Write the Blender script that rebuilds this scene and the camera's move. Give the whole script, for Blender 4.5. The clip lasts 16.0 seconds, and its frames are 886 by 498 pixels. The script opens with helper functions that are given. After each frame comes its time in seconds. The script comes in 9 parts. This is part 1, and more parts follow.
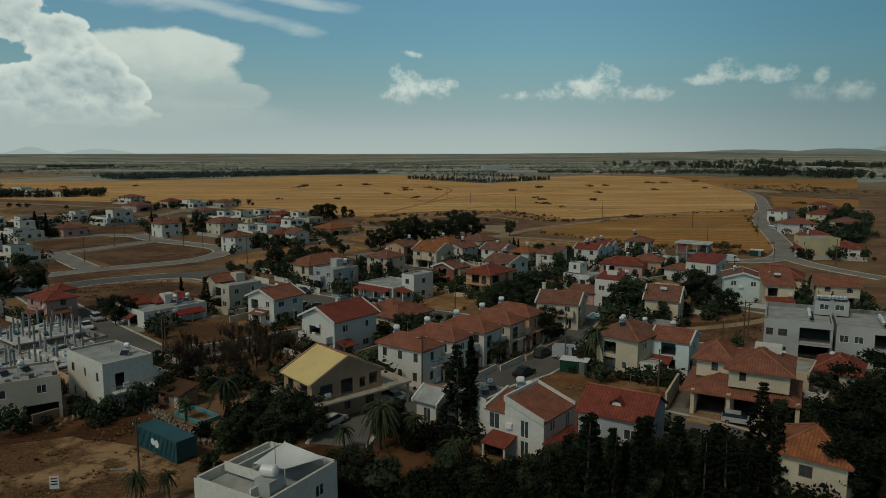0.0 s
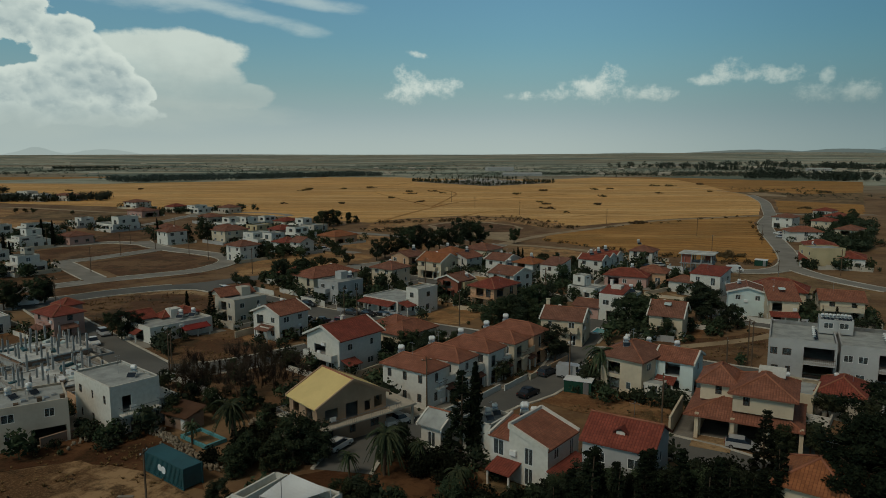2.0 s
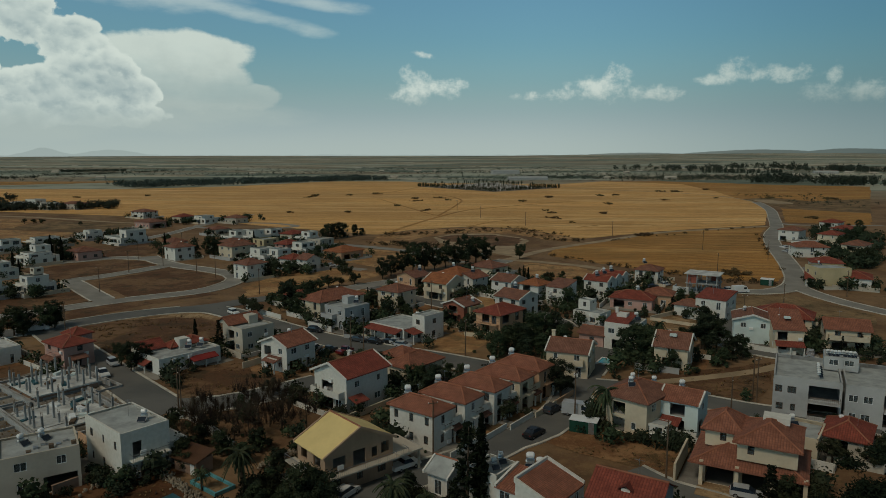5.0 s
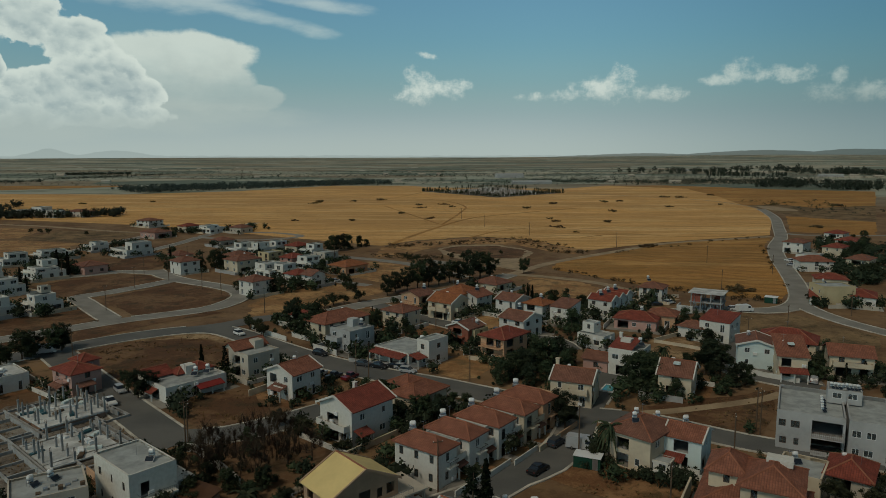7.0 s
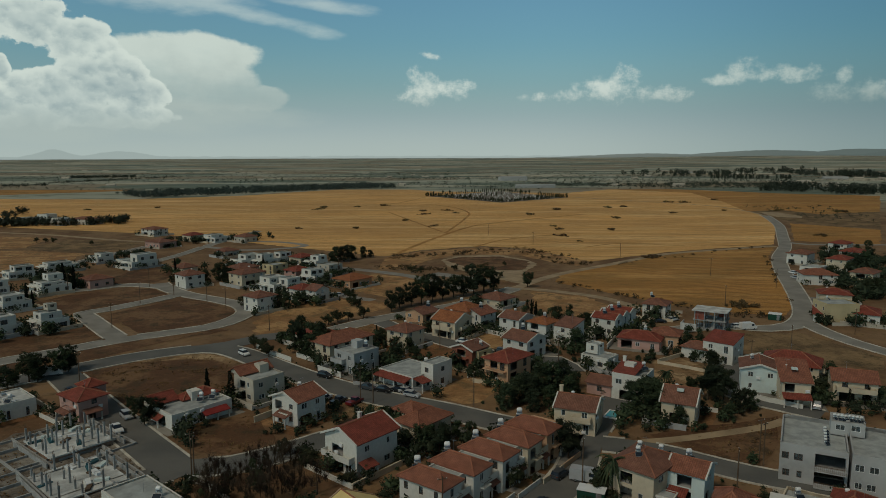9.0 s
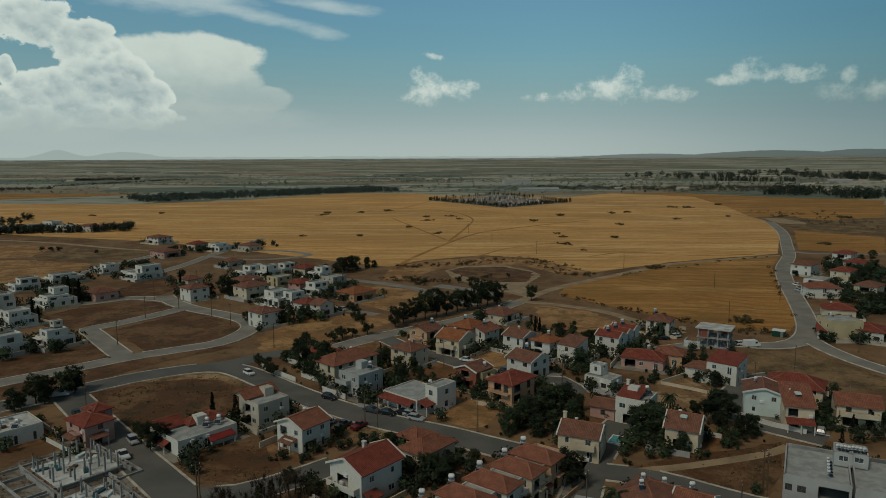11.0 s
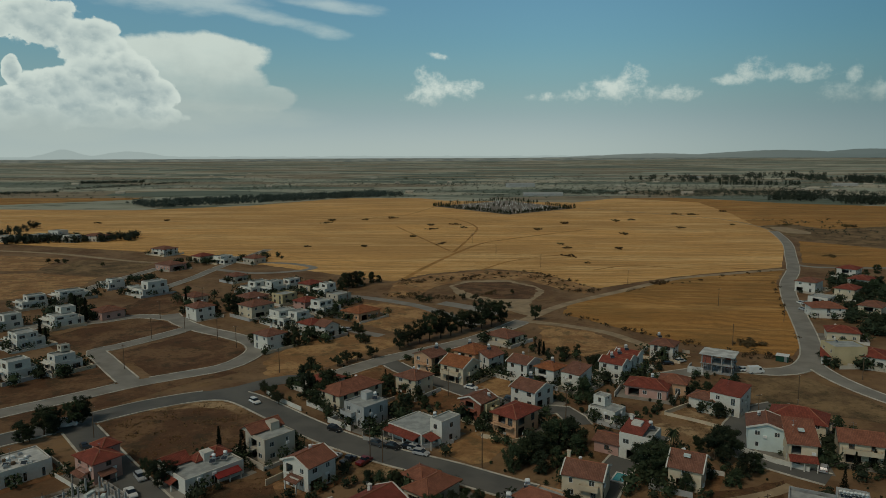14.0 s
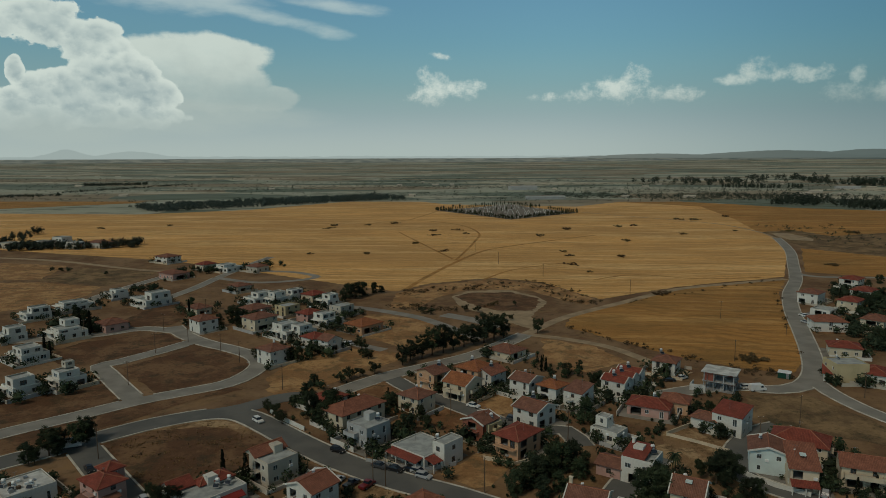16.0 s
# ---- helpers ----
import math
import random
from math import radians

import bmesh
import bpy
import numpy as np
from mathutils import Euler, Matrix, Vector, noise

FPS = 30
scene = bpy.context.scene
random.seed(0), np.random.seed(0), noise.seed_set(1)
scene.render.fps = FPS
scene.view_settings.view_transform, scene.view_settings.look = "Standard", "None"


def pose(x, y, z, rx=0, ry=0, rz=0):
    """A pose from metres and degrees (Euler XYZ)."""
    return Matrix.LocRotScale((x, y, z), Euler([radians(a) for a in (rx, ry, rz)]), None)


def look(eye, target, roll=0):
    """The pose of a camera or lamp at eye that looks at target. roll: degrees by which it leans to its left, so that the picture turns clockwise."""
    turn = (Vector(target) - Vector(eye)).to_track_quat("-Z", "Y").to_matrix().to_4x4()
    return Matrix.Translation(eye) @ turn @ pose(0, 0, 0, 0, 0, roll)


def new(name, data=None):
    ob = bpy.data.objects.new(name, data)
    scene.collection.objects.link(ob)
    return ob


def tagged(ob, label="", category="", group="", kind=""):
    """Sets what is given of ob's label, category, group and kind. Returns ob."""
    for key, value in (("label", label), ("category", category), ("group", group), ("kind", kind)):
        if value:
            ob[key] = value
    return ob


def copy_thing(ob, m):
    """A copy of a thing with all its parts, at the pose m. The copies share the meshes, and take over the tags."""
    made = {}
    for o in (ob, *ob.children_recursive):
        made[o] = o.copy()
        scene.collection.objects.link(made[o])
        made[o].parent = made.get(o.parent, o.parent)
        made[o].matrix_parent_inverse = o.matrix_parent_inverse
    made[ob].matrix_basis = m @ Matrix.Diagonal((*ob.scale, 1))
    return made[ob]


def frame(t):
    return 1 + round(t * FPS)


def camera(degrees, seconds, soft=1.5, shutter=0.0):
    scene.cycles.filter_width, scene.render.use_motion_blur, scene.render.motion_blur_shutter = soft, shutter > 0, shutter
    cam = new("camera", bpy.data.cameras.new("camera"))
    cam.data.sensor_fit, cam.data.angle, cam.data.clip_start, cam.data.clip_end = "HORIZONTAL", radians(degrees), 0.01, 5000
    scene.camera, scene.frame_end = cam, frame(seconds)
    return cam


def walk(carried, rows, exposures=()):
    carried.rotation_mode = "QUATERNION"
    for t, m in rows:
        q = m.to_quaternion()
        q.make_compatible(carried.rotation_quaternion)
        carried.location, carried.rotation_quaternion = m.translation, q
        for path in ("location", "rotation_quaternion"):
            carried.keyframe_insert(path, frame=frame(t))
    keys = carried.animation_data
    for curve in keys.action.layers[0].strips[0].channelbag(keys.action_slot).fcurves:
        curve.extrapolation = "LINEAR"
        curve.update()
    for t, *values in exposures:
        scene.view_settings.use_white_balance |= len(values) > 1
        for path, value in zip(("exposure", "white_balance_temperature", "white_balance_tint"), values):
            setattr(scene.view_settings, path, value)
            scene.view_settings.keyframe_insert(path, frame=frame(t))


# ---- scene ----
cam = camera(65.1, 16.0, 0.6)
METRES, EYE, TILT, LEAN, TURN = 42.0, 35.0, -7.8, 0.0, 0.0
ROWS = [
    (0.0, 0.0, 0.0, 0.0, 0.0, 0.0, -0.0),
    (0.5, -0.0001, -0.0031, 0.0189, 0.08, 0.0, -0.01),
    (1.0, -0.0003, -0.0052, 0.0361, 0.17, 0.01, -0.02),
    (1.5, -0.0007, -0.0078, 0.0565, 0.26, 0.02, -0.03),
    (2.0, -0.0012, -0.0108, 0.0775, 0.35, 0.02, -0.04),
    (2.5, -0.0012, -0.0138, 0.0996, 0.44, 0.02, -0.05),
    (3.0, -0.0014, -0.0171, 0.1233, 0.51, 0.03, -0.05),
    (3.5, -0.0018, -0.0201, 0.1471, 0.58, 0.03, -0.05),
    (4.0, -0.0023, -0.0236, 0.1722, 0.66, 0.02, -0.05),
    (6.5, -0.0059, -0.0474, 0.3415, 1.05, 0.08, -0.05),
    (7.0, -0.0065, -0.052, 0.3755, 1.14, 0.09, -0.06),
    (7.5, -0.0076, -0.0571, 0.41, 1.2, 0.1, -0.05),
    (8.0, -0.0079, -0.061, 0.4443, 1.28, 0.11, -0.05),
    (8.5, -0.0083, -0.0655, 0.4785, 1.36, 0.11, -0.05),
    (9.0, -0.0091, -0.0697, 0.5129, 1.43, 0.12, -0.04),
    (11.5, -0.0125, -0.091, 0.6819, 1.78, 0.15, -0.04),
    (12.0, -0.0129, -0.0954, 0.7166, 1.84, 0.14, -0.04),
    (12.5, -0.0139, -0.0998, 0.751, 1.9, 0.14, -0.04),
    (13.0, -0.0144, -0.1041, 0.7852, 1.95, 0.11, -0.06),
    (13.5, -0.0154, -0.1086, 0.8196, 2.0, 0.13, -0.09),
    (14.0, -0.0161, -0.1132, 0.8541, 2.04, 0.12, -0.1),
    (14.5, -0.017, -0.1177, 0.8885, 2.08, 0.12, -0.13),
    (15.0, -0.0175, -0.1219, 0.923, 2.13, 0.12, -0.14),
    (15.5, -0.018, -0.1263, 0.9571, 2.17, 0.13, -0.14),
    (16.0, -0.0182, -0.1307, 0.9912, 2.23, 0.13, -0.15),
]
walk(cam, [(t, pose(0, 0, EYE, TILT, LEAN, TURN) @ pose(METRES * x, METRES * y, METRES * z, 90 + pitch, roll, yaw)) for t, x, y, z, yaw, pitch, roll in ROWS])

# ---- sky, sun ----
SUN_EL, SUN_AZ = 50.0, 222.0   # degrees; azimuth clockwise from +y


def node(nt, kind, **vals):
    n = nt.nodes.new(kind)
    for k, v in vals.items():
        if k == "op":
            n.operation = v
        else:
            n.inputs[int(k[1:])].default_value = v
    return n


def calc(nt, op, a, b=None, c=None, clamp=False):
    n = nt.nodes.new("ShaderNodeMath")
    n.operation, n.use_clamp = op, clamp
    for i, v in enumerate((a, b, c)):
        if v is None:
            continue
        if isinstance(v, (int, float)):
            n.inputs[i].default_value = v
        else:
            nt.links.new(v, n.inputs[i])
    return n.outputs[0]


def blend(nt, fac, a, b, kind="MIX"):
    n = nt.nodes.new("ShaderNodeMix")
    n.data_type, n.blend_type = "RGBA", kind
    for i, v in ((0, fac), (6, a), (7, b)):
        if isinstance(v, (int, float)):
            n.inputs[i].default_value = v
        elif isinstance(v, tuple):
            n.inputs[i].default_value = (*v, 1) if len(v) == 3 else v
        else:
            nt.links.new(v, n.inputs[i])
    return n.outputs[2]


def smooth(nt, v, lo, hi, to0=0.0, to1=1.0):
    n = nt.nodes.new("ShaderNodeMapRange")
    n.interpolation_type = "SMOOTHSTEP"
    nt.links.new(v, n.inputs[0])
    for i, q in ((1, lo), (2, hi), (3, to0), (4, to1)):
        n.inputs[i].default_value = q
    return n.outputs[0]


def make_world():
    w = bpy.data.worlds.new("sky")
    scene.world = w
    w.use_nodes = True
    nt = w.node_tree
    nt.nodes.clear()
    sky = nt.nodes.new("ShaderNodeTexSky")
    sky.sky_type, sky.sun_disc = "NISHITA", False
    sky.sun_elevation, sky.sun_rotation = radians(SUN_EL), radians(SUN_AZ)
    sky.air_density, sky.dust_density, sky.ozone_density = 1.2, 2.5, 1.6
    co = nt.nodes.new("ShaderNodeTexCoord")
    sep = nt.nodes.new("ShaderNodeSeparateXYZ")
    nt.links.new(co.outputs["Generated"], sep.inputs[0])
    az = calc(nt, "ARCTAN2", sep.outputs[0], sep.outputs[1])
    el = calc(nt, "ARCSINE", sep.outputs[2])
    az, el = calc(nt, "MULTIPLY", az, 57.2958), calc(nt, "MULTIPLY", el, 57.2958)

    def turbulence(scale, detail, sx=1.0, sy=1.0, off=0.0, rough=0.55, da=0.0, de=0.0):
        v = nt.nodes.new("ShaderNodeCombineXYZ")
        nt.links.new(calc(nt, "MULTIPLY_ADD", az, sx, da), v.inputs[0])
        nt.links.new(calc(nt, "MULTIPLY_ADD", el, sy, off + de), v.inputs[1])
        v.inputs[2].default_value = off
        t = nt.nodes.new("ShaderNodeTexNoise")
        t.inputs["Scale"].default_value, t.inputs["Detail"].default_value, t.inputs["Roughness"].default_value = scale, detail, rough
        nt.links.new(v.outputs[0], t.inputs[0])
        return t.outputs[0]

    puff = calc(nt, "SUBTRACT", turbulence(0.42, 7, 1, 1.25), 0.5)
    fine = calc(nt, "SUBTRACT", turbulence(1.5, 6, 1, 1.2, 3.0), 0.5)
    streak = calc(nt, "SUBTRACT", turbulence(0.16, 5, 1, 3.2, 7.0), 0.5)

    def blob(a0, e0, ra, re, tilt=0.0):
        """A rounded patch: 1 in its middle, 0 at its rim."""
        da = calc(nt, "SUBTRACT", az, a0)
        de = calc(nt, "SUBTRACT", el, e0)
        if tilt:
            de = calc(nt, "MULTIPLY_ADD", da, -tilt, de)
        qa, qe = calc(nt, "MULTIPLY", da, 1 / ra), calc(nt, "MULTIPLY", de, 1 / re)
        return calc(nt, "SUBTRACT", 1.0, calc(nt, "ADD", calc(nt, "MULTIPLY", qa, qa), calc(nt, "MULTIPLY", qe, qe)))

    def union(rows):
        out = None
        for r in rows:
            q = blob(*r)
            out = q if out is None else calc(nt, "SMOOTH_MAX", out, q, 0.25)
        return out

    tower_rows = [(-31.6, 9.2, 2.9, 1.8), (-28.6, 8.3, 2.2, 1.8), (-27.3, 6.6, 2.4, 2.0), (-30.7, 4.5, 2.5, 1.6), (-25.5, 5.1, 2.3, 1.9), (-23.7, 4.6, 1.4, 1.2), (-28.2, 3.0, 7.0, 1.0), (-33.3, 3.3, 2.8, 1.4), (-33.3, 6.0, 0.6, 1.0), (-28.4, 4.8, 3.0, 1.7), (-31.3, 3.2, 4.8, 1.4)]
    anvil_rows = [(-21.8, 7.5, 5.9, 1.9), (-19.2, 7.8, 3.6, 1.4), (-22.3, 5.6, 5.2, 2.8), (-18.3, 5.3, 2.8, 2.1), (-15.7, 4.5, 2.3, 1.1)]
    base_rows = [(-24.4, 3.0, 13.2, 1.7), (-31.4, 2.4, 8.0, 1.6)]
    veil_rows = [(-16.0, 10.6, 6.3, 0.7, -0.20), (-22.0, 11.5, 6.7, 1.2), (-11.2, 11.7, 5.4, 0.6, -0.10)]
    small_rows = [(-3.0, 5.6, 1.5, 1.5), (-3.3, 4.7, 2.1, 0.8), (-0.5, 5.3, 1.9, 0.9), (-2.6, 7.9, 1.1, 0.3, -0.20), (6.3, 4.6, 1.6, 0.4), (11.7, 5.1, 2.7, 1.2), (12.8, 6.0, 1.3, 1.1), (10.3, 4.7, 3.4, 0.7), (15.8, 4.7, 2.3, 0.7), (21.6, 6.2, 1.5, 1.0), (23.7, 5.8, 3.8, 0.7), (20.5, 5.5, 2.0, 0.5), (27.4, 4.4, 2.2, 0.8), (30.0, 4.4, 1.8, 1.0), (28.1, 5.3, 0.6, 1.2)]
    def billow(scale, da=0.0, de=0.0):
        """Rounded heads, like a cauliflower's."""
        v = nt.nodes.new("ShaderNodeCombineXYZ")
        nt.links.new(calc(nt, "ADD", calc(nt, "MULTIPLY_ADD", puff, 2.2, az), da), v.inputs[0])
        nt.links.new(calc(nt, "ADD", calc(nt, "MULTIPLY_ADD", fine, 1.2, calc(nt, "MULTIPLY", el, 1.2)), de), v.inputs[1])
        t = nt.nodes.new("ShaderNodeTexVoronoi")
        t.voronoi_dimensions, t.feature = "2D", "SMOOTH_F1"
        t.inputs["Scale"].default_value, t.inputs["Smoothness"].default_value = scale, 0.35
        nt.links.new(v.outputs[0], t.inputs["Vector"])
        return calc(nt, "SUBTRACT", 0.45, t.outputs["Distance"])

    heads = calc(nt, "MULTIPLY_ADD", billow(0.32), 0.8, calc(nt, "MULTIPLY", billow(0.85), 0.7))
    heads_up = calc(nt, "MULTIPLY_ADD", billow(0.32, 0.25, 0.55), 0.8, calc(nt, "MULTIPLY", billow(0.85, 0.12, 0.25), 0.7))
    wob = calc(nt, "ADD", heads, calc(nt, "MULTIPLY_ADD", puff, 1.0, calc(nt, "MULTIPLY_ADD", fine, 0.9, 0.08)))
    shape = calc(nt, "ADD", union(tower_rows), wob)
    tower = calc(nt, "MULTIPLY", smooth(nt, shape, 0.0, 0.3), smooth(nt, calc(nt, "MULTIPLY_ADD", puff, 2.5, el), 1.5, 4.2))
    relief = calc(nt, "SUBTRACT", turbulence(0.2, 7, 1, 1.25, 9.0, 0.55), turbulence(0.2, 7, 1, 1.25, 9.0, 0.55, da=0.9, de=1.2))
    relief = calc(nt, "MULTIPLY_ADD", calc(nt, "SUBTRACT", heads, heads_up), 0.38, calc(nt, "MULTIPLY", relief, 0.6))
    tower_shade = calc(nt, "MULTIPLY_ADD", relief, 1.25, smooth(nt, shape, 0.05, 1.3, 0.36, 0.0))
    anvil = smooth(nt, calc(nt, "ADD", union(anvil_rows), calc(nt, "MULTIPLY_ADD", streak, 0.9, calc(nt, "MULTIPLY", puff, 1.1))), 0.0, 0.42)
    base = smooth(nt, calc(nt, "MULTIPLY_ADD", streak, 1.5, union(base_rows)), -0.1, 1.0)
    veil = smooth(nt, calc(nt, "MULTIPLY_ADD", streak, 3.0, union(veil_rows)), -0.1, 1.2)
    wisp = calc(nt, "SUBTRACT", turbulence(0.75, 9, 1, 1.1, 4.0, 0.68), 0.5)
    small = smooth(nt, calc(nt, "ADD", union(small_rows), calc(nt, "MULTIPLY_ADD", wisp, 4.6, calc(nt, "MULTIPLY", puff, 1.6))), 0.0, 1.75)
    # broken cloud overhead and behind
    high = calc(nt, "MULTIPLY", smooth(nt, turbulence(0.05, 6, 1, 1.6, 5.0), 0.42, 0.62), smooth(nt, el, 22.0, 40.0))
    veil = calc(nt, "MAXIMUM", veil, high)
    clear = blend(nt, smooth(nt, el, 0.0, 6.0, 0.85, 0.0), blend(nt, 1.0, sky.outputs[0], SKY_GAIN, "MULTIPLY"), HAZE)
    clear = blend(nt, smooth(nt, el, 1.5, 9.5, 0.6, 0.0), clear, SKY_LOW)
    lit = blend(nt, smooth(nt, tower_shade, -0.3, 0.42), CLOUD_SHADE, CLOUD_LIT)
    c = blend(nt, calc(nt, "MULTIPLY", veil, 0.5), clear, CLOUD_LIT)
    c = blend(nt, calc(nt, "MULTIPLY", base, 0.7), c, HAZE)
    c = blend(nt, calc(nt, "MULTIPLY", anvil, smooth(nt, calc(nt, "MULTIPLY_ADD", streak, 6.0, el), 2.5, 8.0, 0.45, 0.95)), c, blend(nt, smooth(nt, calc(nt, "MULTIPLY_ADD", puff, 5.0, el), 3.0, 9.0), HAZE, CLOUD_ANVIL))
    c = blend(nt, calc(nt, "MULTIPLY", tower, 0.95), c, lit)
    c = blend(nt, calc(nt, "MULTIPLY", small, 0.95), c, blend(nt, smooth(nt, el, 3.0, 5.4), HAZE, CLOUD_LIT))
    # unseen cloud underside added overhead to dim and warm the light on the town
    c = blend(nt, smooth(nt, el, 17.0, 34.0, 0.0, 0.92), c, blend(nt, smooth(nt, turbulence(0.06, 5, 1, 1.5, 5.0), 0.4, 0.65), (0.62, 0.55, 0.40), (1.1, 0.98, 0.75)))
    # low haze over all, then the far land under the horizon
    c = blend(nt, smooth(nt, el, -0.2, 3.8, 0.88, 0.0), c, HAZE)
    # faint far hills
    def hump(a0, wide, high):
        q = calc(nt, "MULTIPLY", calc(nt, "SUBTRACT", az, a0), 1 / wide)
        return calc(nt, "MULTIPLY", calc(nt, "POWER", 2.718, calc(nt, "MULTIPLY", calc(nt, "MULTIPLY", q, q), -1.0)), high)
    prof = None
    for row in HILLS:
        prof = hump(*row) if prof is None else calc(nt, "MAXIMUM", prof, hump(*row))
    prof = calc(nt, "MULTIPLY_ADD", calc(nt, "SUBTRACT", turbulence(0.9, 3, 1, 0.0, 2.0), 0.5), 0.25, prof)
    c = blend(nt, smooth(nt, calc(nt, "SUBTRACT", prof, el), 0.0, 0.06, 0.0, 0.4), c, (2.1, 2.6, 2.5))
    # the low ridge of farmland on the horizon
    ridge = None
    for row in RIDGE:
        ridge = hump(*row) if ridge is None else calc(nt, "MAXIMUM", ridge, hump(*row))
    ridge = calc(nt, "SUBTRACT", calc(nt, "MULTIPLY_ADD", calc(nt, "SUBTRACT", turbulence(1.4, 4, 1, 0.0, 6.0), 0.5), 0.12, ridge), 0.2)
    c = blend(nt, smooth(nt, calc(nt, "SUBTRACT", ridge, el), 0.0, 0.05, 0.0, 0.85), c, (1.25, 1.42, 1.22))
    c = blend(nt, smooth(nt, el, -0.26, -0.18, 1.0, 0.0), c, blend(nt, smooth(nt, turbulence(0.9, 4, 1, 14.0, 1.0), 0.35, 0.65), (0.75, 0.9, 0.8), (1.5, 1.6, 1.3)))
    c = blend(nt, 1.0, c, blend(nt, smooth(nt, az, 4.0, 38.0), (1.0, 1.0, 1.0), (0.54, 0.62, 0.65)), "MULTIPLY")
    bg = nt.nodes.new("ShaderNodeBackground")
    bg.inputs[1].default_value = SKY_STRENGTH
    nt.links.new(c, bg.inputs[0])
    out = nt.nodes.new("ShaderNodeOutputWorld")
    nt.links.new(bg.outputs[0], out.inputs[0])


SKY_STRENGTH = 0.1
RIDGE = ((23.5, 6.5, 0.55), (29.5, 4.5, 0.62), (15.0, 6.0, 0.34))
HILLS = ((-30.5, 1.3, 0.5), (-26.2, 1.9, 0.42), (34.5, 3.0, 1.05), (24.0, 3.0, 0.35))
HAZE = (4.0, 4.75, 4.45)
SKY_LOW = (3.0, 4.1, 4.55)
SKY_GAIN = (0.52, 0.82, 0.85)
CLOUD_LIT = (6.1, 6.9, 6.3)
CLOUD_SHADE = (2.8, 3.72, 3.85)
CLOUD_ANVIL = (5.7, 6.5, 5.9)
make_world()

sun = new("sun", bpy.data.lights.new("sun", "SUN"))
sun.data.energy, sun.data.angle, sun.data.color = 0.95, radians(12), (1.0, 0.90, 0.72)
a, e = radians(SUN_AZ), radians(SUN_EL)
sun.matrix_world = look((math.sin(a) * math.cos(e) * 300, math.cos(a) * math.cos(e) * 300, math.sin(e) * 300), (0, 0, 0))


# ---- materials ----
def material(name, colour, rough=0.8, vary=0.25, big=0.15, small=3.0, bump=0.2, metal=0.0, tint=None, per_object=0.0, hue=0.0):
    """A painted, rendered or natural surface: broad stains and fine grain, at real size."""
    m = bpy.data.materials.new(name)
    m.use_nodes = True
    nt = m.node_tree
    bs = nt.nodes["Principled BSDF"]
    bs.inputs["Roughness"].default_value, bs.inputs["Metallic"].default_value = rough, metal
    bs.inputs["Specular IOR Level"].default_value = 0.5 if rough < 0.6 else 0.15
    geo = nt.nodes.new("ShaderNodeNewGeometry")

    def grain(scale, detail=4):
        t = nt.nodes.new("ShaderNodeTexNoise")
        t.inputs["Scale"].default_value, t.inputs["Detail"].default_value = scale, detail
        nt.links.new(geo.outputs["Position"], t.inputs[0])
        return t.outputs[0]

    g1, g2 = grain(big), grain(small, 5)
    dark = tuple(c * (1 - vary) for c in colour)
    other = tint or tuple(min(1, c * (1 + vary)) for c in colour)
    c = blend(nt, smooth(nt, g1, 0.35, 0.65), dark, other)
    c = blend(nt, smooth(nt, g2, 0.3, 0.7, 0.0, 0.6), c, colour)
    if per_object:
        inf = nt.nodes.new("ShaderNodeObjectInfo")
        hs = nt.nodes.new("ShaderNodeHueSaturation")
        nt.links.new(calc(nt, "MULTIPLY_ADD", inf.outputs["Random"], per_object, 1 - per_object / 2), hs.inputs["Value"])
        if hue:
            nt.links.new(calc(nt, "MULTIPLY_ADD", inf.outputs["Random"], hue, 0.5 - hue / 2), hs.inputs["Hue"])
        nt.links.new(c, hs.inputs["Color"])
        c = hs.outputs[0]
    nt.links.new(c, bs.inputs["Base Color"])
    if bump:
        bp = nt.nodes.new("ShaderNodeBump")
        bp.inputs["Strength"].default_value, bp.inputs["Distance"].default_value = bump, 0.05
        nt.links.new(g2, bp.inputs["Height"])
        nt.links.new(bp.outputs[0], bs.inputs["Normal"])
    return m


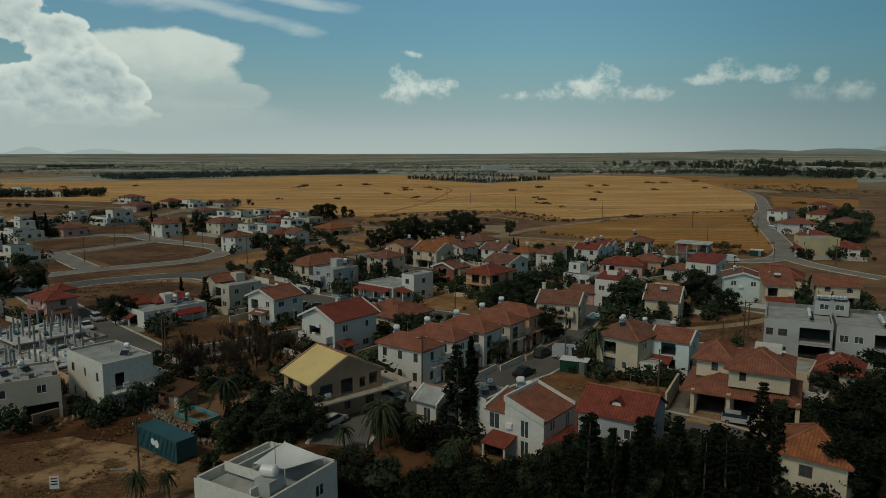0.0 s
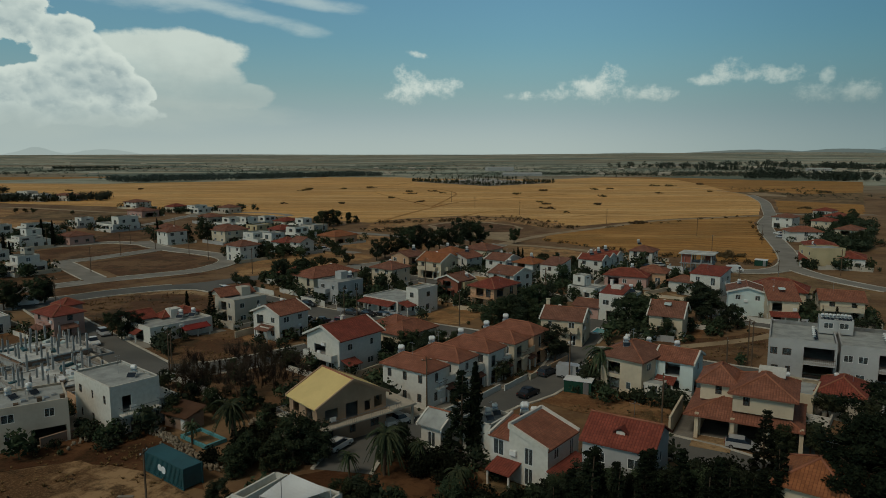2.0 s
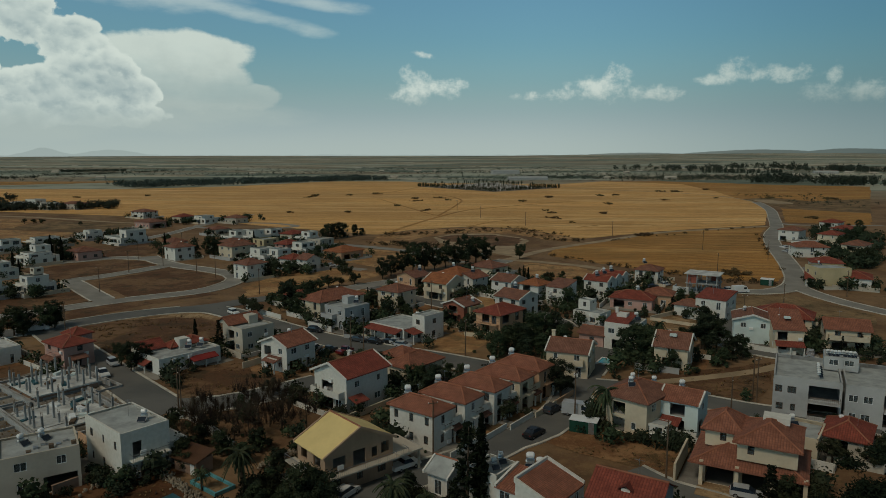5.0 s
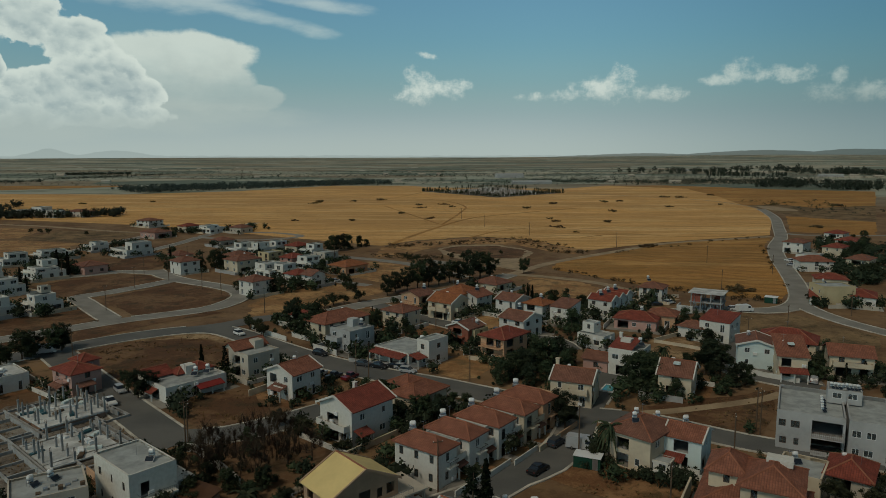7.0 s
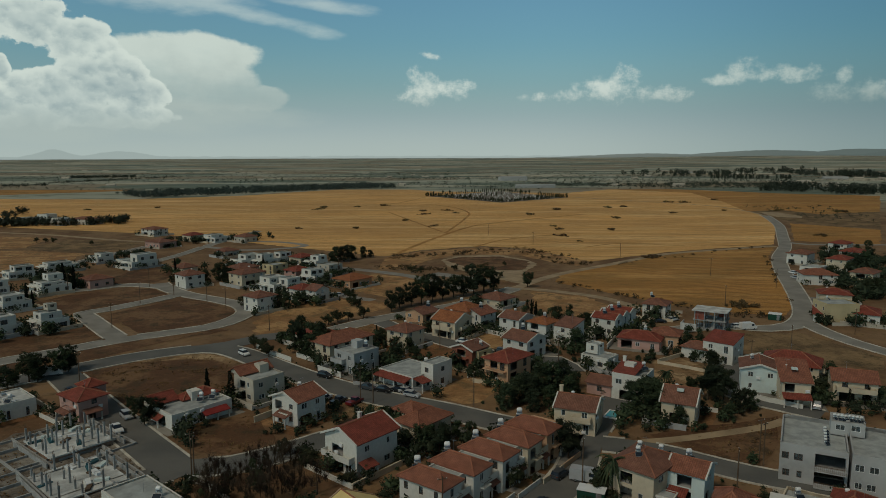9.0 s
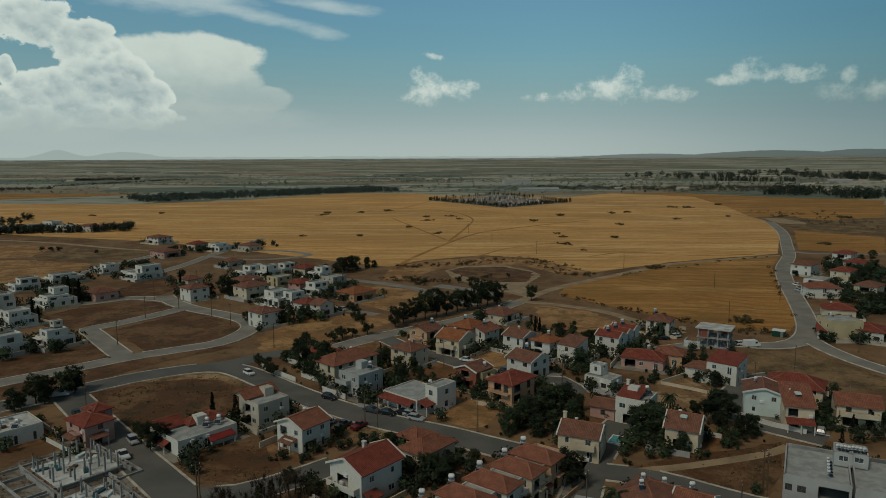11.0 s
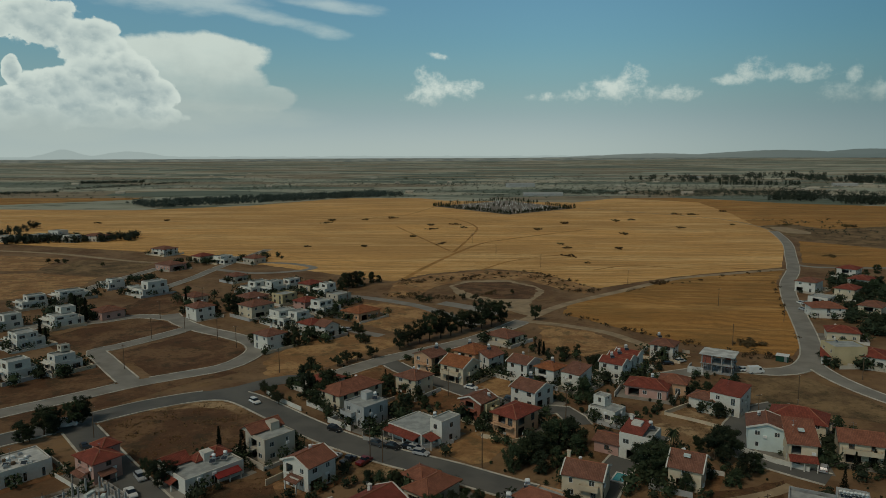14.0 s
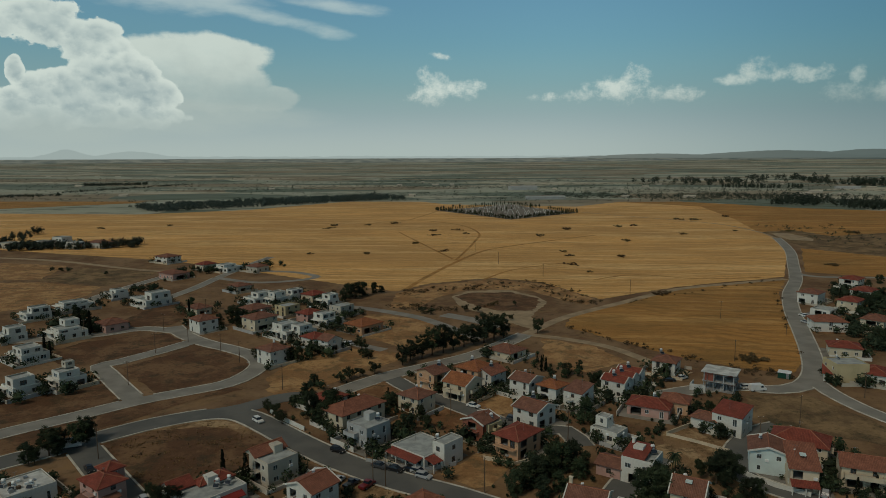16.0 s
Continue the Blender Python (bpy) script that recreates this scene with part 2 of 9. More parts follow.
def tile_material(name, colour, dark, gap=0.34):
    """Rows of clay tiles; u runs along the eave and v up the slope, in metres."""
    m = bpy.data.materials.new(name)
    m.use_nodes = True
    nt = m.node_tree
    bs = nt.nodes["Principled BSDF"]
    bs.inputs["Roughness"].default_value, bs.inputs["Specular IOR Level"].default_value = 0.8, 0.15
    uv = nt.nodes.new("ShaderNodeUVMap")
    sep = nt.nodes.new("ShaderNodeSeparateXYZ")
    nt.links.new(uv.outputs[0], sep.inputs[0])
    u, v = sep.outputs[0], sep.outputs[1]
    barrel = calc(nt, "ABSOLUTE", calc(nt, "SINE", calc(nt, "MULTIPLY", u, math.pi / gap)))
    course = calc(nt, "FRACT", calc(nt, "MULTIPLY", v, 1 / 0.42))
    t = nt.nodes.new("ShaderNodeTexNoise")
    t.inputs["Scale"].default_value, t.inputs["Detail"].default_value = 0.45, 4
    nt.links.new(uv.outputs[0], t.inputs[0])
    cell = nt.nodes.new("ShaderNodeTexWhiteNoise")
    cell.noise_dimensions = "2D"
    cc = nt.nodes.new("ShaderNodeCombineXYZ")
    nt.links.new(calc(nt, "FLOOR", calc(nt, "MULTIPLY", u, 1 / gap)), cc.inputs[0])
    nt.links.new(calc(nt, "FLOOR", calc(nt, "MULTIPLY", v, 1 / 0.42)), cc.inputs[1])
    nt.links.new(cc.outputs[0], cell.inputs[0])
    c = blend(nt, smooth(nt, t.outputs[0], 0.3, 0.7), colour, tuple(q * 0.7 for q in colour))
    c = blend(nt, calc(nt, "MULTIPLY", cell.outputs[0], 0.45), c, dark)
    c = blend(nt, smooth(nt, barrel, 0.05, 0.4, 0.75, 0.0), c, dark)
    c = blend(nt, smooth(nt, course, 0.0, 0.16, 0.6, 0.0), c, dark)
    nt.links.new(c, bs.inputs["Base Color"])
    bp = nt.nodes.new("ShaderNodeBump")
    bp.inputs["Strength"].default_value, bp.inputs["Distance"].default_value = 0.8, 0.08
    nt.links.new(calc(nt, "ADD", barrel, calc(nt, "MULTIPLY", course, -0.5)), bp.inputs["Height"])
    nt.links.new(bp.outputs[0], bs.inputs["Normal"])
    return m


def glass_material():
    m = bpy.data.materials.new("window_glass")
    m.use_nodes = True
    bs = m.node_tree.nodes["Principled BSDF"]
    bs.inputs["Base Color"].default_value = (0.35, 0.42, 0.44, 1)
    bs.inputs["Roughness"].default_value, bs.inputs["IOR"].default_value = 0.04, 1.45
    bs.inputs["Transmission Weight"].default_value = 0.85
    return m


def field_material(name, gold, pale, dark, angle=0.25, furrow=1.6, green=0.0):
    """Dry stubble: broad drifts of colour, long mown lines and fine grain."""
    m = bpy.data.materials.new(name)
    m.use_nodes = True
    nt = m.node_tree
    bs = nt.nodes["Principled BSDF"]
    bs.inputs["Roughness"].default_value, bs.inputs["Specular IOR Level"].default_value = 0.95, 0.1
    geo = nt.nodes.new("ShaderNodeNewGeometry")

    def tex(scale, detail, stretch=1.0, turn=0.0, rough=0.55):
        mp = nt.nodes.new("ShaderNodeMapping")
        mp.inputs["Rotation"].default_value = (0, 0, turn)
        mp.inputs["Scale"].default_value = (1 / stretch, 1, 1)
        nt.links.new(geo.outputs["Position"], mp.inputs[0])
        t = nt.nodes.new("ShaderNodeTexNoise")
        t.inputs["Scale"].default_value, t.inputs["Detail"].default_value, t.inputs["Roughness"].default_value = scale, detail, rough
        nt.links.new(mp.outputs[0], t.inputs[0])
        return t.outputs[0]

    mid = tuple((p + q) / 2 for p, q in zip(gold, dark))
    c = blend(nt, smooth(nt, tex(0.006, 7, 2.0, angle), 0.40, 0.60), mid, gold)
    c = blend(nt, smooth(nt, tex(0.028, 8, 6.0, angle, 0.75), 0.49, 0.63, 0.0, 0.8), c, pale)
    c = blend(nt, smooth(nt, tex(0.018, 8, 2.2, angle + 0.9, 0.72), 0.50, 0.64, 0.0, 0.75), c, mid)
    c = blend(nt, smooth(nt, tex(0.11, 8, 8.0, angle, 0.8), 0.50, 0.62, 0.0, 0.7), c, dark)
    c = blend(nt, smooth(nt, tex(0.05, 8, 9.0, angle - 0.6, 0.8), 0.56, 0.66, 0.0, 0.6), c, dark)
    c = blend(nt, smooth(nt, tex(0.45, 7, 2.0, angle, 0.75), 0.47, 0.62, 0.0, 0.6), c, tuple(q * 0.5 for q in gold))
    c = blend(nt, smooth(nt, tex(0.16, 6, 26.0, angle + 0.04, 0.7), 0.54, 0.66, 0.0, 0.75), c, pale)
    c = blend(nt, smooth(nt, tex(0.22, 6, 22.0, angle - 0.05, 0.7), 0.55, 0.66, 0.0, 0.65), c, dark)
    if green:
        c = blend(nt, smooth(nt, tex(0.035, 8, 1.5, angle + 0.4, 0.7), 0.48, 0.62, 0.0, green), c, (0.085, 0.068, 0.028))
    wv = nt.nodes.new("ShaderNodeTexWave")
    wv.wave_type, wv.bands_direction = "BANDS", "Y"
    for k, q in (("Scale", 0.022 * furrow), ("Distortion", 22.0), ("Detail", 6.0), ("Detail Scale", 0.25), ("Detail Roughness", 0.6)):
        wv.inputs[k].default_value = q
    mp = nt.nodes.new("ShaderNodeMapping")
    mp.inputs["Rotation"].default_value = (0, 0, angle)
    nt.links.new(geo.outputs["Position"], mp.inputs[0])
    nt.links.new(mp.outputs[0], wv.inputs[0])
    c = blend(nt, calc(nt, "MULTIPLY", smooth(nt, wv.outputs[1], 0.5, 1.0), smooth(nt, tex(0.012, 5), 0.42, 0.6, 0.0, 0.55)), c, dark)
    g = tex(2.0, 4)
    c = blend(nt, smooth(nt, g, 0.4, 0.7, 0.0, 0.45), c, pale)
    nt.links.new(c, bs.inputs["Base Color"])
    bp = nt.nodes.new("ShaderNodeBump")
    bp.inputs["Strength"].default_value, bp.inputs["Distance"].default_value = 0.5, 0.15
    nt.links.new(g, bp.inputs["Height"])
    nt.links.new(bp.outputs[0], bs.inputs["Normal"])
    return m


def earth_material(name, soil, pale, weed, blotch=0.09):
    """Open ground: blotches of bare soil, pale trodden patches and weeds, with fine grit."""
    m = bpy.data.materials.new(name)
    m.use_nodes = True
    nt = m.node_tree
    bs = nt.nodes["Principled BSDF"]
    bs.inputs["Roughness"].default_value, bs.inputs["Specular IOR Level"].default_value = 0.95, 0.1
    geo = nt.nodes.new("ShaderNodeNewGeometry")

    def tex(scale, detail, rough=0.65):
        t = nt.nodes.new("ShaderNodeTexNoise")
        t.inputs["Scale"].default_value, t.inputs["Detail"].default_value, t.inputs["Roughness"].default_value = scale, detail, rough
        nt.links.new(geo.outputs["Position"], t.inputs[0])
        return t.outputs[0]

    c = blend(nt, smooth(nt, tex(blotch, 9, 0.7), 0.44, 0.58), soil, pale)
    c = blend(nt, smooth(nt, tex(blotch * 2.1, 9, 0.72), 0.50, 0.62, 0.0, 0.85), c, weed)
    c = blend(nt, smooth(nt, tex(0.7, 7, 0.7), 0.50, 0.66, 0.0, 0.6), c, tuple(q * 0.55 for q in soil))
    g = tex(3.0, 6, 0.7)
    c = blend(nt, smooth(nt, g, 0.45, 0.7, 0.0, 0.45), c, pale)
    nt.links.new(c, bs.inputs["Base Color"])
    bp = nt.nodes.new("ShaderNodeBump")
    bp.inputs["Strength"].default_value, bp.inputs["Distance"].default_value = 0.6, 0.12
    nt.links.new(g, bp.inputs["Height"])
    nt.links.new(bp.outputs[0], bs.inputs["Normal"])
    return m


def ground_material():
    """Red-brown earth with scrub near by; a patchwork of fields further out."""
    m = bpy.data.materials.new("dry_ground")
    m.use_nodes = True
    nt = m.node_tree
    bs = nt.nodes["Principled BSDF"]
    bs.inputs["Roughness"].default_value, bs.inputs["Specular IOR Level"].default_value = 0.95, 0.1
    geo = nt.nodes.new("ShaderNodeNewGeometry")

    def tex(scale, detail, sx=1.0, sy=1.0, rough=0.6):
        mp = nt.nodes.new("ShaderNodeMapping")
        mp.inputs["Scale"].default_value = (sx, sy, 1)
        nt.links.new(geo.outputs["Position"], mp.inputs[0])
        t = nt.nodes.new("ShaderNodeTexNoise")
        t.inputs["Scale"].default_value, t.inputs["Detail"].default_value, t.inputs["Roughness"].default_value = scale, detail, rough
        nt.links.new(mp.outputs[0], t.inputs[0])
        return t.outputs[0]

    soil = blend(nt, smooth(nt, tex(0.04, 6), 0.35, 0.65), (0.15, 0.085, 0.046), (0.26, 0.165, 0.092))
    soil = blend(nt, smooth(nt, tex(0.25, 7, 1, 1, 0.7), 0.5, 0.7, 0.0, 0.8), soil, (0.085, 0.064, 0.034))
    soil = blend(nt, smooth(nt, tex(0.09, 7, 1, 1, 0.7), 0.5, 0.64, 0.0, 0.7), soil, (0.27, 0.165, 0.08))
    soil = blend(nt, smooth(nt, tex(1.2, 6, 1, 1, 0.7), 0.52, 0.72, 0.0, 0.6), soil, (0.25, 0.17, 0.095))
    mp = nt.nodes.new("ShaderNodeMapping")
    mp.inputs["Scale"].default_value = (0.0035, 0.0075, 1)
    mp.inputs["Rotation"].default_value = (0, 0, 0.2)
    nt.links.new(geo.outputs["Position"], mp.inputs[0])
    vo = nt.nodes.new("ShaderNodeTexVoronoi")
    vo.inputs["Scale"].default_value = 1.0
    nt.links.new(mp.outputs[0], vo.inputs[0])
    sv = nt.nodes.new("ShaderNodeSeparateColor")
    nt.links.new(vo.outputs["Color"], sv.inputs[0])
    # farm tones leaned to grey-green, with far haze put into the colour
    farm = blend(nt, smooth(nt, sv.outputs[0], 0.3, 0.7), (0.155, 0.19, 0.15), (0.37, 0.38, 0.30))
    farm = blend(nt, smooth(nt, sv.outputs[1], 0.6, 0.75), farm, (0.28, 0.235, 0.165))
    farm = blend(nt, smooth(nt, sv.outputs[2], 0.82, 0.9), farm, (0.46, 0.42, 0.32))
    farm = blend(nt, smooth(nt, tex(0.012, 7, 1, 3.0, 0.7), 0.5, 0.66, 0.0, 0.85), farm, (0.075, 0.088, 0.06))
    sep = nt.nodes.new("ShaderNodeSeparateXYZ")
    nt.links.new(geo.outputs["Position"], sep.inputs[0])
    far = smooth(nt, calc(nt, "MULTIPLY_ADD", tex(0.004, 3), 300.0, sep.outputs[1]), 750.0, 1000.0)
    nt.links.new(blend(nt, far, soil, farm), bs.inputs["Base Color"])
    bp = nt.nodes.new("ShaderNodeBump")
    bp.inputs["Strength"].default_value, bp.inputs["Distance"].default_value = 0.6, 0.2
    nt.links.new(tex(1.5, 6), bp.inputs["Height"])
    nt.links.new(bp.outputs[0], bs.inputs["Normal"])
    return m


def leaf_material(name, colour, other):
    """Leaves: each clump its own green, each tree a little lighter or darker."""
    m = bpy.data.materials.new(name)
    m.use_nodes = True
    nt = m.node_tree
    bs = nt.nodes["Principled BSDF"]
    bs.inputs["Roughness"].default_value, bs.inputs["Specular IOR Level"].default_value = 0.8, 0.1
    geo = nt.nodes.new("ShaderNodeNewGeometry")
    inf = nt.nodes.new("ShaderNodeObjectInfo")
    c = blend(nt, geo.outputs["Random Per Island"], colour, other)
    hs = nt.nodes.new("ShaderNodeHueSaturation")
    nt.links.new(calc(nt, "MULTIPLY_ADD", inf.outputs["Random"], 0.5, 0.75), hs.inputs["Value"])
    nt.links.new(calc(nt, "MULTIPLY_ADD", inf.outputs["Random"], 0.04, 0.48), hs.inputs["Hue"])
    nt.links.new(c, hs.inputs["Color"])
    nt.links.new(hs.outputs[0], bs.inputs["Base Color"])
    return m


GLASS = glass_material()
WHITE = material("white_render", (0.74, 0.72, 0.66), 0.85, 0.14, 0.25, 2.0, 0.1, tint=(0.60, 0.58, 0.51))
CREAM = material("cream_render", (0.62, 0.53, 0.39), 0.85, 0.12, 0.25, 2.0, 0.1)
BEIGE = material("beige_render", (0.50, 0.45, 0.37), 0.85, 0.12, 0.25, 2.0, 0.1)
PEACH = material("peach_render", (0.58, 0.36, 0.22), 0.85, 0.12, 0.25, 2.0, 0.1)
PINK = material("pink_render", (0.50, 0.31, 0.26), 0.85, 0.12, 0.25, 2.0, 0.1)
YELLOW = material("ochre_render", (0.52, 0.43, 0.26), 0.85, 0.12, 0.25, 2.0, 0.1)
GREY = material("grey_render", (0.42, 0.42, 0.41), 0.85, 0.14, 0.25, 2.0, 0.1)
PALE_BLUE = material("pale_blue_render", (0.60, 0.69, 0.67), 0.85, 0.1, 0.25, 2.0, 0.1)
RUST = material("rust_render", (0.30, 0.11, 0.07), 0.85, 0.14, 0.25, 2.0, 0.1)
CONCRETE = material("bare_concrete", (0.33, 0.33, 0.32), 0.9, 0.25, 0.4, 3.0, 0.4)
SLAB = material("roof_screed", (0.36, 0.38, 0.37), 0.9, 0.22, 0.5, 2.5, 0.2)
SCREED = material("pale_screed", (0.52, 0.53, 0.51), 0.9, 0.3, 0.35, 2.0, 0.3)
BLOCK = material("brick_infill", (0.33, 0.22, 0.16), 0.9, 0.2, 0.5, 3.0, 0.4)
BRICK = material("red_brick_infill", (0.30, 0.10, 0.07), 0.9, 0.25, 0.6, 4.0, 0.4)
TERRA = tile_material("terracotta_tiles", (0.38, 0.155, 0.098), (0.14, 0.058, 0.04))
RED = tile_material("red_tiles", (0.34, 0.09, 0.06), (0.115, 0.033, 0.026))
BROWN = tile_material("brown_tiles", (0.31, 0.145, 0.10), (0.115, 0.056, 0.04))
ORANGE = tile_material("orange_tiles", (0.44, 0.17, 0.075), (0.16, 0.058, 0.03))
PLY = material("yellow_roof_membrane", (0.72, 0.55, 0.24), 0.8, 0.08, 0.3, 2.0, 0.05)
ASPHALT = material("asphalt", (0.138, 0.138, 0.130), 0.92, 0.2, 0.12, 4.0, 0.15, tint=(0.16, 0.155, 0.14))
OLD_ASPHALT = material("worn_asphalt", (0.26, 0.245, 0.215), 0.92, 0.18, 0.12, 4.0, 0.15)
PAVING = material("concrete_paving", (0.27, 0.25, 0.215), 0.9, 0.2, 0.3, 3.0, 0.2)
YARD = material("grey_yard_concrete", (0.20, 0.185, 0.16), 0.9, 0.3, 0.3, 3.0, 0.2)
KERB = material("pale_kerb_concrete", (0.50, 0.47, 0.40), 0.9, 0.3, 0.3, 3.0, 0.2)
TRACK = material("dirt_track", (0.34, 0.255, 0.16), 0.95, 0.25, 0.15, 2.0, 0.4)
EARTH = earth_material("red_earth", (0.185, 0.09, 0.043), (0.33, 0.185, 0.09), (0.09, 0.065, 0.032))
# also lies under the near trees, where its darkness stands in for shade
PLOUGHED_SHADED = earth_material("dark_ploughed_and_shaded_earth", (0.085, 0.038, 0.019), (0.15, 0.075, 0.036), (0.045, 0.028, 0.014))
PALE_EARTH = earth_material("pale_earth", (0.24, 0.145, 0.075), (0.42, 0.29, 0.16), (0.09, 0.058, 0.028))
LOT = earth_material("trampled_lot", (0.12, 0.064, 0.031), (0.40, 0.255, 0.135), (0.055, 0.033, 0.017), 0.11)
SCRUB = earth_material("dark_scrub", (0.145, 0.095, 0.052), (0.28, 0.185, 0.095), (0.065, 0.056, 0.03), 0.05)
GOLD = field_material("golden_stubble", (0.73, 0.395, 0.13), (0.86, 0.58, 0.265), (0.32, 0.165, 0.055), 0.12)
GOLD_DRY = earth_material("dry_grass", (0.115, 0.06, 0.033), (0.205, 0.12, 0.064), (0.06, 0.046, 0.027), 0.06)
GRASS = earth_material("golden_grass", (0.28, 0.15, 0.067), (0.46, 0.275, 0.125), (0.15, 0.107, 0.055), 0.07)
SITE = earth_material("site_ground", (0.15, 0.125, 0.10), (0.29, 0.265, 0.225), (0.07, 0.06, 0.048), 0.16)
STUBBLE = field_material("brown_stubble", (0.48, 0.23, 0.062), (0.61, 0.355, 0.125), (0.17, 0.088, 0.03), 0.3, green=0.35)
METAL = material("grey_metal", (0.35, 0.36, 0.37), 0.45, 0.1, 0.5, 5.0, 0.0, metal=0.8)
WOOD = material("weathered_wood", (0.13, 0.09, 0.06), 0.85, 0.25, 0.5, 6.0, 0.3)
DARK_DOOR = material("dark_stained_wood", (0.09, 0.045, 0.025), 0.6, 0.2, 0.5, 6.0, 0.1)
FRAME_WHITE = material("white_frame_paint", (0.7, 0.7, 0.68), 0.5, 0.05, 0.5, 4.0, 0.0)
FRAME_BROWN = material("brown_frame_paint", (0.10, 0.055, 0.035), 0.5, 0.1, 0.5, 4.0, 0.0)
UNPAINTED = material("bare_plaster", (0.40, 0.27, 0.18), 0.9, 0.15, 0.3, 2.0, 0.15)
TANK = material("white_tank", (0.78, 0.78, 0.76), 0.35, 0.06, 0.6, 3.0, 0.0)
PANEL = material("solar_panel_glass", (0.02, 0.03, 0.045), 0.12, 0.2, 0.5, 3.0, 0.0)
AWNING = material("dark_red_awning", (0.24, 0.035, 0.03), 0.7, 0.15, 0.5, 3.0, 0.1)
SAIL = material("white_shade_cloth", (0.72, 0.74, 0.74), 0.8, 0.06, 0.5, 2.0, 0.1)
TEAL = material("teal_paint", (0.018, 0.085, 0.10), 0.5, 0.2, 0.4, 3.0, 0.05)
RUBBER = material("black_rubber", (0.015, 0.015, 0.015), 0.8, 0.1, 1.0, 5.0, 0.0)
BARK = material("grey_brown_bark", (0.09, 0.065, 0.045), 0.9, 0.3, 1.0, 8.0, 0.5)
LEAF_DARK = leaf_material("dark_evergreen_leaves", (0.016, 0.023, 0.013), (0.042, 0.053, 0.031))
# conifer needles; the gloom of the foreground thickets is put into this colour too
LEAF_FIR_SHADE = leaf_material("blackish_conifer_and_shaded_leaves", (0.005, 0.008, 0.004), (0.015, 0.02, 0.010))
LEAF_MOUND = leaf_material("dusty_brush_twigs", (0.075, 0.055, 0.028), (0.15, 0.105, 0.052))
LEAF_GREEN = leaf_material("deep_green_leaves", (0.022, 0.033, 0.017), (0.058, 0.074, 0.038))
LEAF_OLIVE = leaf_material("olive_green_leaves", (0.02, 0.026, 0.013), (0.055, 0.06, 0.032))
LEAF_PALM = leaf_material("palm_fronds", (0.02, 0.032, 0.018), (0.06, 0.07, 0.035))
# lighter, bluer leaf tones for distance: aerial haze put into the colour
LEAF_HAZE_MID = leaf_material("haze_tinted_far_leaves", (0.028, 0.038, 0.028), (0.06, 0.075, 0.055))
LEAF_HAZE_WOOD = leaf_material("haze_tinted_wood_leaves", (0.035, 0.05, 0.042), (0.075, 0.095, 0.078))
LEAF_DRY = leaf_material("dry_twigs", (0.035, 0.025, 0.018), (0.075, 0.055, 0.038))
LEAF_STRAW = leaf_material("dry_straw", (0.12, 0.072, 0.034), (0.23, 0.145, 0.066))
LEAF_BROWN = leaf_material("dry_brown_scrub", (0.045, 0.037, 0.02), (0.11, 0.08, 0.042))
STONE = material("rubble_stone", (0.23, 0.19, 0.14), 0.9, 0.3, 0.8, 3.0, 0.5, per_object=0.4)
POOL = material("pool_water", (0.05, 0.30, 0.32), 0.08, 0.1, 0.5, 2.0, 0.1)
POOL_TILE = material("turquoise_pool_lining", (0.10, 0.33, 0.36), 0.4, 0.1, 0.5, 2.0, 0.0)
MARBLE = material("white_marble", (0.75, 0.75, 0.72), 0.5, 0.1, 1.0, 3.0, 0.0)
GOLD_PAINTS = {}


def paint(name, colour, rough=0.3):
    if name not in GOLD_PAINTS:
        GOLD_PAINTS[name] = material(name, colour, rough, 0.06, 1.0, 4.0, 0.0)
    return GOLD_PAINTS[name]


